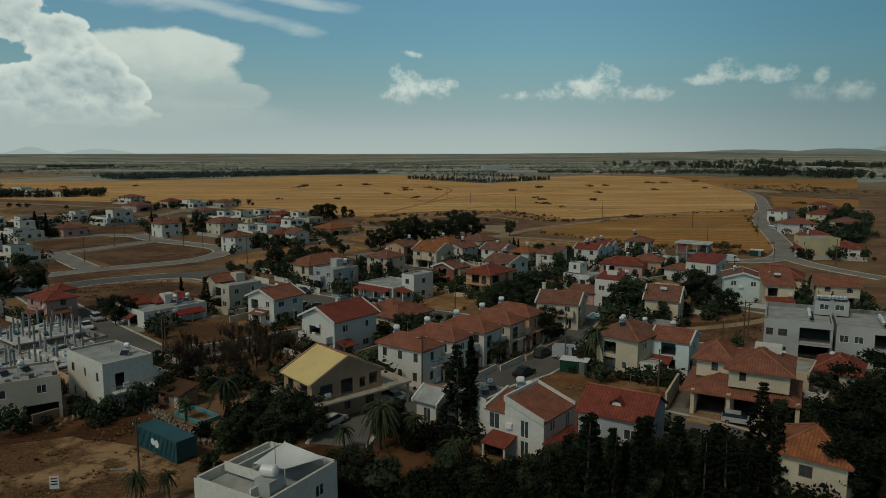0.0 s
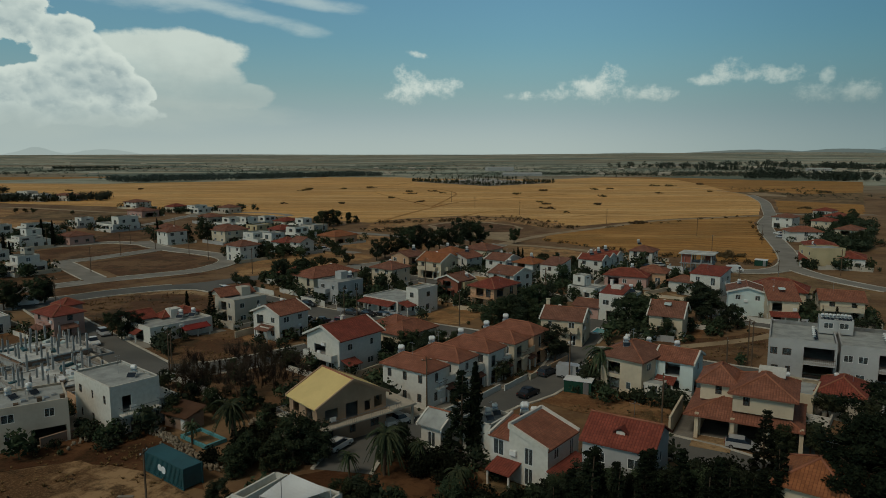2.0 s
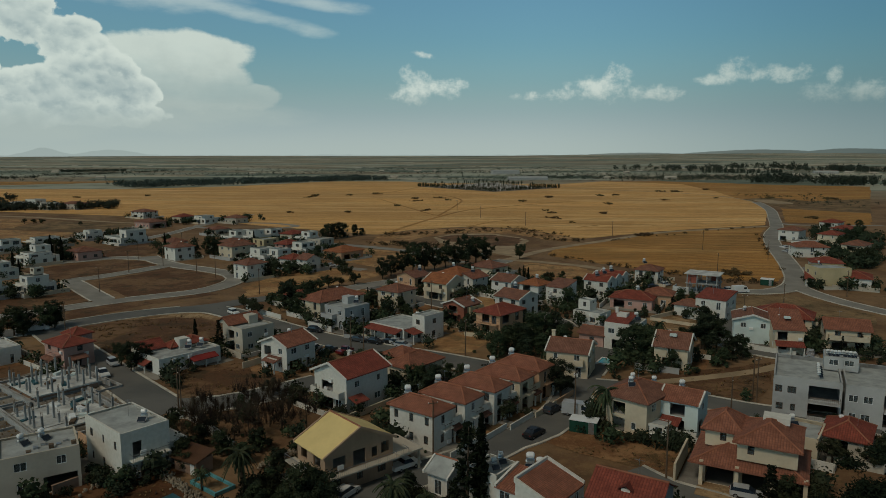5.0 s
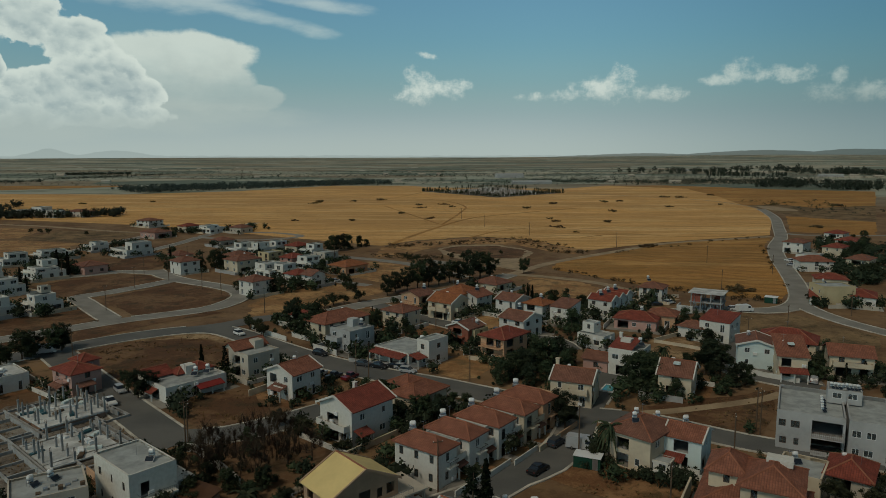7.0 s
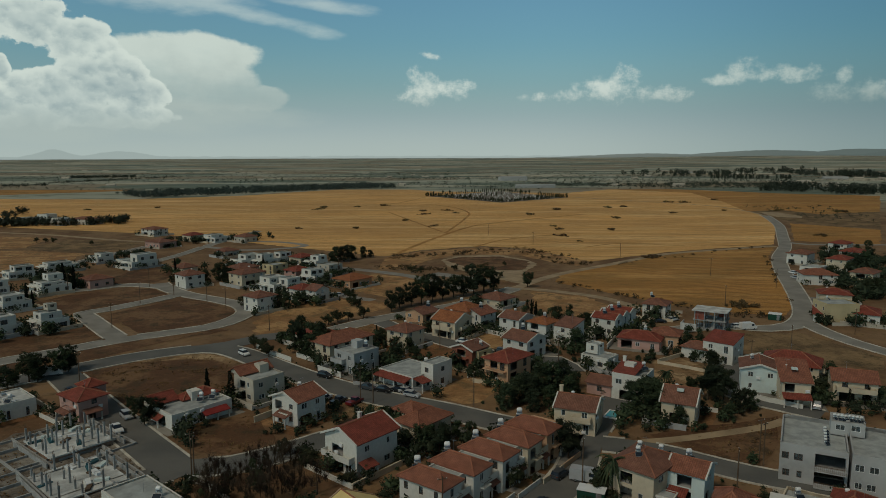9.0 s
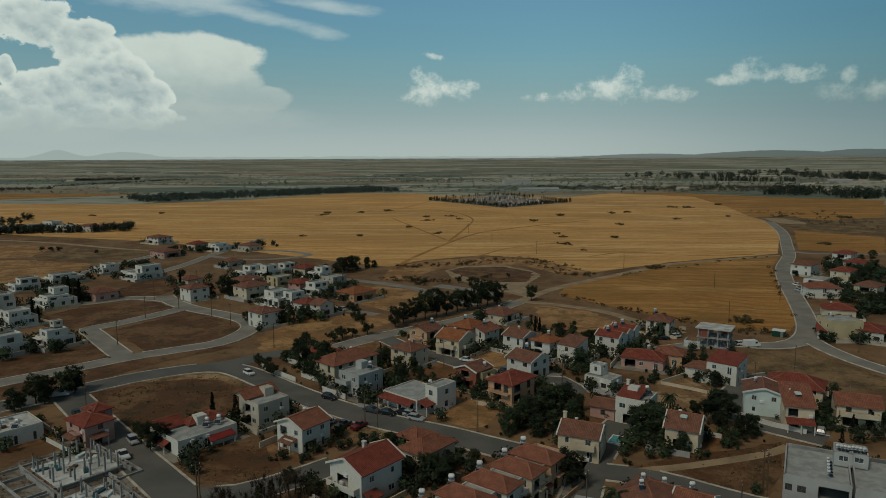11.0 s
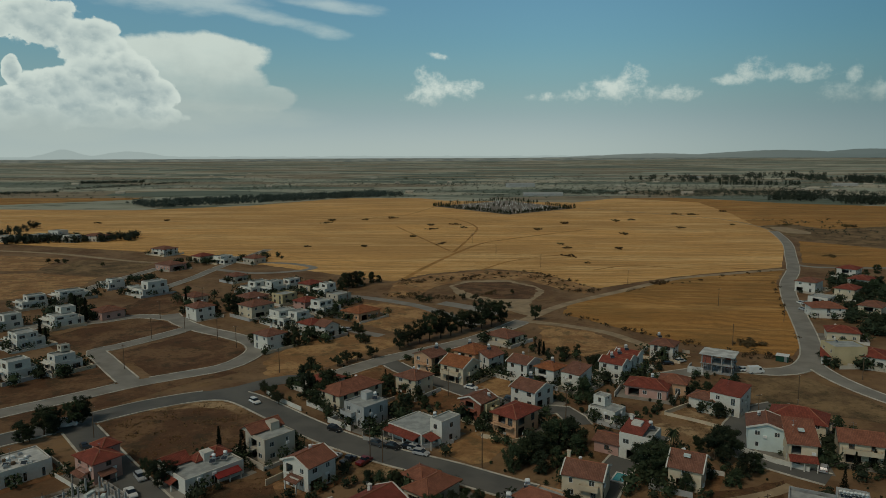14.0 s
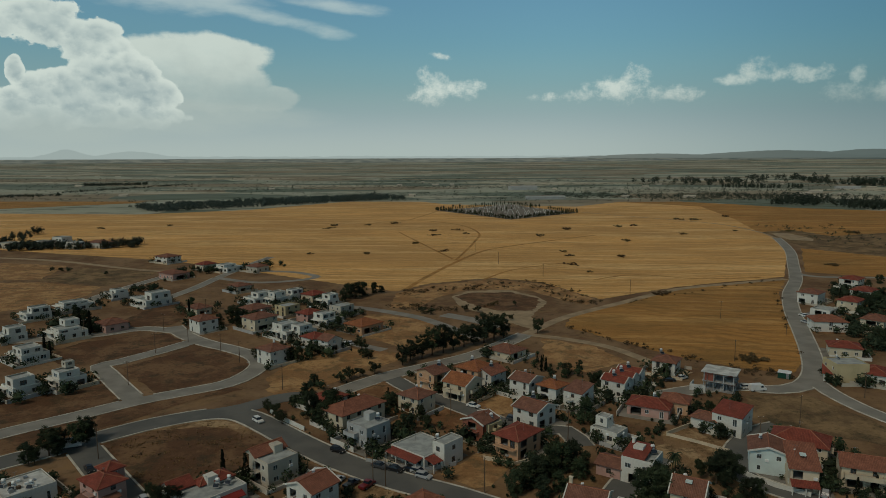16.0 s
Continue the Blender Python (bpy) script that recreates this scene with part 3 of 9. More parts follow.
# ---- builders ----
class Shape:
    """Collects boxes, prisms and quads into one mesh, with u, v in metres on roofs."""

    def __init__(self):
        self.v, self.f, self.uv = [], [], {}

    def face(self, pts, uv=None):
        i = len(self.v)
        self.v += [tuple(p) for p in pts]
        if uv:
            self.uv[len(self.f)] = uv
        self.f.append(tuple(range(i, i + len(pts))))
        return self

    def box(self, x0, y0, z0, x1, y1, z1, m=None):
        i = len(self.v)
        pts = [(x0, y0, z0), (x1, y0, z0), (x1, y1, z0), (x0, y1, z0), (x0, y0, z1), (x1, y0, z1), (x1, y1, z1), (x0, y1, z1)]
        self.v += [tuple(m @ Vector(p)) for p in pts] if m else pts
        self.f += [tuple(i + k for k in q) for q in ((3, 2, 1, 0), (4, 5, 6, 7), (0, 1, 5, 4), (1, 2, 6, 5), (2, 3, 7, 6), (3, 0, 4, 7))]
        return self

    def tube(self, p, q, r0, r1=None, n=8, caps=True):
        """A tapered round bar from p to q."""
        r1 = r0 if r1 is None else r1
        p, q = Vector(p), Vector(q)
        w = (q - p).normalized()
        u = w.cross(Vector((0, 0, 1)) if abs(w.z) < 0.9 else Vector((1, 0, 0))).normalized()
        t = w.cross(u)
        i = len(self.v)
        for c, r in ((p, r0), (q, r1)):
            for k in range(n):
                g = 2 * math.pi * k / n
                self.v.append(tuple(c + (u * math.cos(g) + t * math.sin(g)) * r))
        self.f += [(i + k, i + (k + 1) % n, i + n + (k + 1) % n, i + n + k) for k in range(n)]
        if caps:
            self.f += [tuple(i + k for k in reversed(range(n))), tuple(i + n + k for k in range(n))]
        return self

    def lathe(self, c, axis, profile, n=12):
        """A turned body: profile rows of (distance along the axis, radius)."""
        c, w = Vector(c), Vector(axis).normalized()
        u = w.cross(Vector((0, 0, 1)) if abs(w.z) < 0.9 else Vector((1, 0, 0))).normalized()
        t = w.cross(u)
        i = len(self.v)
        for s, r in profile:
            for k in range(n):
                g = 2 * math.pi * k / n
                self.v.append(tuple(c + w * s + (u * math.cos(g) + t * math.sin(g)) * r))
        for j in range(len(profile) - 1):
            self.f += [(i + j * n + k, i + j * n + (k + 1) % n, i + (j + 1) * n + (k + 1) % n, i + (j + 1) * n + k) for k in range(n)]
        self.f += [tuple(i + k for k in reversed(range(n))), tuple(i + (len(profile) - 1) * n + k for k in range(n))]
        return self

    def prism(self, pts, z0, z1):
        """An upright prism on the outline pts (counter-clockwise)."""
        n, i = len(pts), len(self.v)
        self.v += [(x, y, z0) for x, y in pts] + [(x, y, z1) for x, y in pts]
        self.f += [tuple(i + k for k in reversed(range(n))), tuple(i + n + k for k in range(n))]
        self.f += [(i + k, i + (k + 1) % n, i + n + (k + 1) % n, i + n + k) for k in range(n)]
        return self

    def mesh(self, name, mat=None):
        me = bpy.data.meshes.new(name)
        me.from_pydata(self.v, [], self.f)
        if self.uv:
            layer = me.uv_layers.new(name="UVMap")
            for k, q in self.uv.items():
                for li, c in zip(me.polygons[k].loop_indices, q):
                    layer.data[li].uv = c
        if mat:
            me.materials.append(mat)
        me.update()
        return me


def part(name, shape, mat, parent, label="", m=None):
    me = shape.mesh(name, mat) if isinstance(shape, Shape) else shape
    ob = new(name, me)
    ob.parent = parent
    if m is not None:
        ob.matrix_basis = m
    if label:
        tagged(ob, label)
    return ob


def thing(name, m, label, category, group="", kind=""):
    """The empty at the base of a thing that has parts."""
    ob = new(name)
    ob.empty_display_size = 0.3
    ob.matrix_basis = m
    return tagged(ob, label, category, group, kind)


def at(x, y, z=0.0, turn=0.0, s=1.0):
    return pose(x, y, z, 0, 0, turn) @ Matrix.Diagonal((s, s, s, 1))


SHARED = {}


def shared(key, make):
    if key not in SHARED:
        SHARED[key] = make()
    return SHARED[key]


# ---- houses ----
def welded(me):
    bm = bmesh.new()
    bm.from_mesh(me)
    bmesh.ops.remove_doubles(bm, verts=bm.verts, dist=0.002)
    bm.to_mesh(me)
    bm.free()
    return me


def opening_wall(b, p, u, length, z0, z1, holes, thick=0.25):
    """A wall panel from p along u, with holes (x0, z0, x1, z1) cut through its thickness."""
    n = Vector((u[1], -u[0], 0))
    u = Vector((u[0], u[1], 0))
    p = Vector((p[0], p[1], 0))
    xs = sorted({0.0, length, *[h[0] for h in holes], *[h[2] for h in holes]})
    zs = sorted({z0, z1, *[h[1] for h in holes], *[h[3] for h in holes]})

    def pt(x, z, inner=0.0):
        q = p + u * x - n * inner
        return (q.x, q.y, z)

    for xa, xb in zip(xs, xs[1:]):
        for za, zb in zip(zs, zs[1:]):
            cx, cz = (xa + xb) / 2, (za + zb) / 2
            if any(h[0] < cx < h[2] and h[1] < cz < h[3] for h in holes):
                continue
            b.face([pt(xa, za), pt(xb, za), pt(xb, zb), pt(xa, zb)])
            if holes:
                b.face([pt(xb, za, thick), pt(xa, za, thick), pt(xa, zb, thick), pt(xb, zb, thick)])
    for x0, a, x1, c in holes:
        b.face([pt(x0, a), pt(x0, a, thick), pt(x1, a, thick), pt(x1, a)])
        b.face([pt(x0, c), pt(x1, c), pt(x1, c, thick), pt(x0, c, thick)])
        b.face([pt(x0, a), pt(x0, c), pt(x0, c, thick), pt(x0, a, thick)])
        b.face([pt(x1, a), pt(x1, a, thick), pt(x1, c, thick), pt(x1, c)])


def window_parts(parent, p, u, x0, z0, x1, z1, frame_mat, door=False, shut=False):
    """A framed window (or glazed door) set 8 cm back in its hole."""
    w, h = x1 - x0, z1 - z0
    key = (round(w, 2), round(h, 2))

    def frame_mesh():
        b = Shape()
        t = 0.07
        holes = [(t, t, w / 2 - 0.03, h - t), (w / 2 + 0.03, t, w - t, h - t)] if w > 0.9 else [(t, t, w - t, h - t)]
        opening_wall(b, (0, 0.08), (1, 0), w, 0, h, holes, -0.06)
        return welded(b.mesh("window", frame_mat))

    def pane_mesh():
        return Shape().box(0.05, 0.10, 0.05, w - 0.05, 0.115, h - 0.05).mesh("pane", GLASS)

    def far_mesh():
        b = Shape()
        t = 0.08
        holes = [(t, t, w / 2 - 0.04, h - t), (w / 2 + 0.04, t, w - t, h - t)] if w > 0.9 else [(t, t, w - t, h - t)]
        opening_wall(b, (0, 0.08), (1, 0), w, 0, h, holes, -0.06)
        n = len(b.f)
        me = b.box(0.05, 0.10, 0.05, w - 0.05, 0.115, h - 0.05).mesh("window", frame_mat)
        me.materials.append(GLASS)
        for q in me.polygons[n:]:
            q.material_index = 1
        return me

    m = Matrix.Translation((p[0] + u[0] * x0, p[1] + u[1] * x0, z0)) @ Matrix.Rotation(math.atan2(u[1], u[0]), 4, "Z")
    if parent.matrix_basis.translation.xy.length > 165:
        return part("glazed_door" if door else "window", shared(("far", key, frame_mat.name, door), far_mesh), None, parent, m=m)
    fr = part("glazed_door" if door else "window", shared(("frame", key, frame_mat.name, door), frame_mesh), None, parent, m=m)
    part("pane", shared(("pane", key), pane_mesh), None, fr)
    if shut:
        b = Shape()
        for s in range(int(h / 0.12)):
            b.box(0.02, 0.03, s * 0.12 + 0.01, w - 0.02, 0.06, s * 0.12 + 0.11)
        part("shutter", b, FRAME_BROWN, fr)
    return fr


def slope(b, pts, thick=0.16):
    """One roof plane with u along its first edge, v up the slope, and a soffit under it."""
    v = [Vector(p) for p in pts]
    e = (v[1] - v[0]).normalized()
    nrm = (v[1] - v[0]).cross(v[-1] - v[0]).normalized()
    s = nrm.cross(e)
    b.face(v, [((q - v[0]).dot(e), (q - v[0]).dot(s)) for q in v])
    low = [q - Vector((0, 0, thick)) for q in v]
    b.face(list(reversed(low)), [(0, 0.2)] * len(v))
    for k in range(len(v)):
        j = (k + 1) % len(v)
        b.face([low[k], low[j], v[j], v[k]], [(0.1, 0.2)] * 4)


def roof_part(root, kind, w, d, z, mat, ridge, rise, over, verge):
    """The roof over a w x d block whose walls end at z. Returns the height of its top."""
    b, caps = Shape(), Shape()
    if kind == "flat":
        b.box(-w / 2 + 0.26, -d / 2 + 0.26, z - 0.25, w / 2 - 0.26, d / 2 - 0.26, z - 0.02)
        part("roof_slab", b, mat, root)
        return z
    swap = ridge == "y"
    W, D = (d, w) if swap else (w, d)
    X, Y = W / 2 + over, D / 2 + over

    def tr(x, y, q):
        return (-y, x, q) if swap else (x, y, q)

    k = rise / (D / 2)
    ze, zr = z - k * over + 0.12, z + rise + 0.12
    if kind == "gable":
        slope(b, [tr(-X, -Y, ze), tr(X, -Y, ze), tr(X, 0, zr), tr(-X, 0, zr)])
        slope(b, [tr(X, Y, ze), tr(-X, Y, ze), tr(-X, 0, zr), tr(X, 0, zr)])
        caps.tube(tr(-X, 0, zr + 0.02), tr(X, 0, zr + 0.02), 0.13, n=6)
        if verge:
            for sx in (-1, 1):
                vb = Shape()
                for sy in (-1, 1):
                    a, c = Vector(tr(sx * (X + 0.03), sy * (Y + 0.02), ze)), Vector(tr(sx * (X + 0.03), 0, zr))
                    o = Vector(tr(sx * 0.26, 0, 0))
                    for q in (0,):
                        pts = [a, c, c - o, a - o]
                        up, dn = Vector((0, 0, 0.13)), Vector((0, 0, -0.26))
                        vb.face([p + up for p in pts]); vb.face([p + dn for p in reversed(pts)])
                        for i in range(4):
                            j = (i + 1) % 4
                            vb.face([pts[i] + dn, pts[j] + dn, pts[j] + up, pts[i] + up])
                part("verge", welded(vb.mesh("verge", verge)), None, root)
    elif kind == "shed":
        zr = z + rise + 0.12
        k = rise / D
        ze, zt = z - k * over + 0.12, z + rise + k * over + 0.12
        slope(b, [tr(-X, -Y, ze), tr(X, -Y, ze), tr(X, Y, zt), tr(-X, Y, zt)])
    else:
        if W < D:
            return roof_part(root, kind, w, d, z, mat, "x" if swap else "y", rise, over, verge)
        R = max(0.15, (W - D) / 2)
        slope(b, [tr(-X, -Y, ze), tr(X, -Y, ze), tr(R, 0, zr), tr(-R, 0, zr)])
        slope(b, [tr(X, Y, ze), tr(-X, Y, ze), tr(-R, 0, zr), tr(R, 0, zr)])
        slope(b, [tr(X, -Y, ze), tr(X, Y, ze), tr(R, 0, zr)])
        slope(b, [tr(-X, Y, ze), tr(-X, -Y, ze), tr(-R, 0, zr)])
        caps.tube(tr(-R, 0, zr + 0.02), tr(R, 0, zr + 0.02), 0.14, n=6)
        for sx in (-1, 1):
            for sy in (-1, 1):
                caps.tube(tr(sx * R, 0, zr + 0.02), tr(sx * X, sy * Y, ze + 0.02), 0.13, n=6)
    part("roof", b, mat, root)
    if caps.v:
        part("ridge", caps, CAP, root)
    return z + rise


CAP = material("ridge_tile_clay", (0.31, 0.125, 0.075), 0.8, 0.2, 0.6, 4.0, 0.1)
WALL_WORD = {"white_render": "white rendered", "cream_render": "cream rendered", "beige_render": "beige rendered", "peach_render": "peach rendered",
             "pink_render": "pink rendered", "ochre_render": "ochre rendered", "grey_render": "grey rendered", "pale_blue_render": "pale blue rendered",
             "rust_render": "rust-red rendered", "bare_concrete": "bare concrete", "bare_plaster": "bare plaster"}
ROOF_WORD = {"terracotta_tiles": "terracotta tile", "red_tiles": "red tile", "brown_tiles": "brown tile", "orange_tiles": "orange tile",
             "roof_screed": "grey screed", "pale_screed": "pale screed", "yellow_roof_membrane": "yellow boarded"}


def block(root, w, d, z0, z1, wall, roof, roofmat, ridge="x", rise=1.8, over=0.5, verge=None, parapet=0.5, seed=0, cx=0.0, cy=0.0,
          frames=None, blank="", spacing=3.4, doors=True, win=(1.2, 1.2), shut=0.0, recess=None):
    """One volume of a house: four walls with their windows, and the roof. blank names the sides with no windows."""
    rnd = random.Random(seed)
    before = set(root.children) if cx or cy else None
    b = Shape()
    top = z1 + (parapet if roof == "flat" else 0)
    sides = {"s": ((-w / 2, -d / 2), (1, 0), w), "e": ((w / 2, -d / 2), (0, 1), d), "n": ((w / 2, d / 2), (-1, 0), w), "w": ((-w / 2, d / 2), (0, -1), d)}
    storeys = max(1, round((z1 - z0) / 3.0))
    sh = (z1 - z0) / storeys
    done = []
    fm = frames or (FRAME_WHITE if rnd.random() < 0.55 else FRAME_BROWN)
    for s, (p, u, length) in sides.items():
        holes, put = [], []
        if s not in blank:
            n = max(1, int((length - 0.6) / spacing))
            for k in range(storeys):
                for i in range(n):
                    c = length * (i + 0.5) / n + rnd.uniform(-0.25, 0.25)
                    tall = doors and rnd.random() < (0.28 if k == 0 else 0.16)
                    ww = win[0] * rnd.choice((0.7, 1.0, 1.0, 1.25))
                    hh = win[1]
                    a = z0 + k * sh + (0.12 if tall else 0.95)
                    c1 = z0 + k * sh + (2.2 if tall else 0.95 + hh)
                    c1 = min(c1, z0 + (k + 1) * sh - 0.2)
                    if rnd.random() < 0.1 and n > 1:
                        continue
                    x0, x1 = max(0.35, c - ww / 2), min(length - 0.35, c + ww / 2)
                    if x1 - x0 < 0.4 or any(x0 < r[2] + 0.3 and x1 > r[0] - 0.3 and a < r[3] and c1 > r[1] for r in (recess or {}).get(s, ())):
                        continue
                    holes.append((x0, a, x1, c1))
                    put.append(tall)
        opening_wall(b, p, u, length, z0, top, holes + list((recess or {}).get(s, ())))
        done += [(p, u, h, t) for h, t in zip(holes, put)]
    if roof == "flat":
        for s, (p, u, length) in sides.items():
            n = Vector((u[1], -u[0], 0))
            q0, q1 = Vector((*p, top)), Vector((p[0] + u[0] * length, p[1] + u[1] * length, top))
            b.face([q0, q1, q1 - n * 0.25, q0 - n * 0.25])
            i0, i1 = q0 - n * 0.25, q1 - n * 0.25
            b.face([i1, i0, i0 - Vector((0, 0, parapet + 0.1)), i1 - Vector((0, 0, parapet + 0.1))])
    elif roof == "gable":
        for sx in (-1, 1):
            if ridge == "y":
                pts = [(-w / 2, sx * d / 2), (w / 2, sx * d / 2)]
                apex = (0, sx * d / 2)
            else:
                pts = [(sx * w / 2, -d / 2), (sx * w / 2, d / 2)]
                apex = (sx * w / 2, 0)
            tri = [(*pts[0], z1), (*pts[1], z1), (*apex, z1 + rise)]
            b.face(tri)
    elif roof == "shed":
        if ridge == "x":
            b.face([(-w / 2, d / 2, z1), (w / 2, d / 2, z1), (w / 2, d / 2, z1 + rise), (-w / 2, d / 2, z1 + rise)])
            for sx in (-1, 1):
                b.face([(sx * w / 2, -d / 2, z1), (sx * w / 2, d / 2, z1), (sx * w / 2, d / 2, z1 + rise)])
        else:
            b.face([(-w / 2, -d / 2, z1), (-w / 2, d / 2, z1), (-w / 2, d / 2, z1 + rise), (-w / 2, -d / 2, z1 + rise)])
            for sy in (-1, 1):
                b.face([(w / 2, sy * d / 2, z1), (-w / 2, sy * d / 2, z1), (-w / 2, sy * d / 2, z1 + rise)])
    part("wall", welded(b.mesh("wall", wall)), None, root)
    if storeys > 1:
        part("floor_slab", Shape().box(-w / 2 + 0.26, -d / 2 + 0.26, z0 + sh - 0.2, w / 2 - 0.26, d / 2 - 0.26, z0 + sh), CONCRETE, root)
    for p, u, h, tall in done:
        window_parts(root, p, u, *h, fm, tall, rnd.random() < shut)
    roof_part(root, roof, w, d, z1, roofmat, ridge, rise, over, verge)
    if before is not None:
        for o in root.children:
            if o not in before:
                o.matrix_basis = Matrix.Translation((cx, cy, 0)) @ o.matrix_basis
    return root


def balcony(root, side, w, d, off, width, z, deep=1.3, mat=None, rail="wall"):
    """A slab with a parapet or bars, on one side of a w x d block."""
    m = {"s": pose(off, -d / 2, z), "e": pose(w / 2, off, z, 0, 0, 90), "n": pose(off, d / 2, z, 0, 0, 180), "w": pose(-w / 2, off, z, 0, 0, -90)}[side]
    sl = part("balcony", Shape().box(-width / 2, -deep, -0.18, width / 2, -0.004, 0), mat or WHITE, root, m=m)
    b = Shape()
    if rail == "wall":
        b.box(-width / 2, -deep, 0, width / 2, -deep + 0.12, 0.95).box(-width / 2, -deep + 0.12, 0, -width / 2 + 0.12, -0.01, 0.95).box(width / 2 - 0.12, -deep + 0.12, 0, width / 2, -0.01, 0.95)
        part("parapet", b, mat or WHITE, sl)
    else:
        b.box(-width / 2, -deep, 0.92, width / 2, -deep + 0.05, 0.98)
        n = int(width / 0.3)
        for sx in (-width / 2, width / 2 - 0.04):
            b.box(sx, -deep + 0.05, 0.92, sx + 0.04, -0.01, 0.97)
        rm = FRAME_BROWN if rail == "dark" else METAL
        part("railing", b, rm, sl)
        bar = None
        for i in range(n + 1):
            x = -width / 2 + (width - 0.03) * i / n
            if bar is None:
                bar = part("baluster", Shape().box(0, -deep + 0.01, 0, 0.025, -deep + 0.035, 0.92), rm, sl, m=pose(x, 0, 0))
            else:
                ob = new("baluster", bar.data)
                ob.parent, ob.matrix_basis = sl, pose(x, 0, 0)
    return sl


def porch(root, side, w, d, off, width, z, deep=2.4, mat=None, posts=True, drop=0.7):
    """A lean-to tiled canopy on posts."""
    m = {"s": pose(off, -d / 2, 0), "e": pose(w / 2, off, 0, 0, 0, 90), "n": pose(off, d / 2, 0, 0, 0, 180), "w": pose(-w / 2, off, 0, 0, 0, -90)}[side]
    b = Shape()
    slope(b, [(-width / 2, -deep, z - drop), (width / 2, -deep, z - drop), (width / 2, -0.01, z), (-width / 2, -0.01, z)], 0.12)
    r = part("porch_roof", b, mat or TERRA, root, m=m)
    if posts:
        n = max(2, int(width / 3) + 1)
        for i in range(n):
            x = -width / 2 + 0.25 + (width - 0.5) * i / (n - 1)
            part("post", Shape().box(x - 0.12, -deep + 0.15, 0, x + 0.12, -deep + 0.39, z - drop - 0.1), WHITE, r)


def chimney(root, x, y, z0, z1, mat=None):
    c = part("chimney", Shape().box(x - 0.35, y - 0.3, z0, x + 0.35, y + 0.3, z1), mat or WHITE, root)
    part("cap", Shape().box(x - 0.45, y - 0.4, z1, x + 0.45, y + 0.4, z1 + 0.12), mat or WHITE, c)


FOOTPRINTS = []


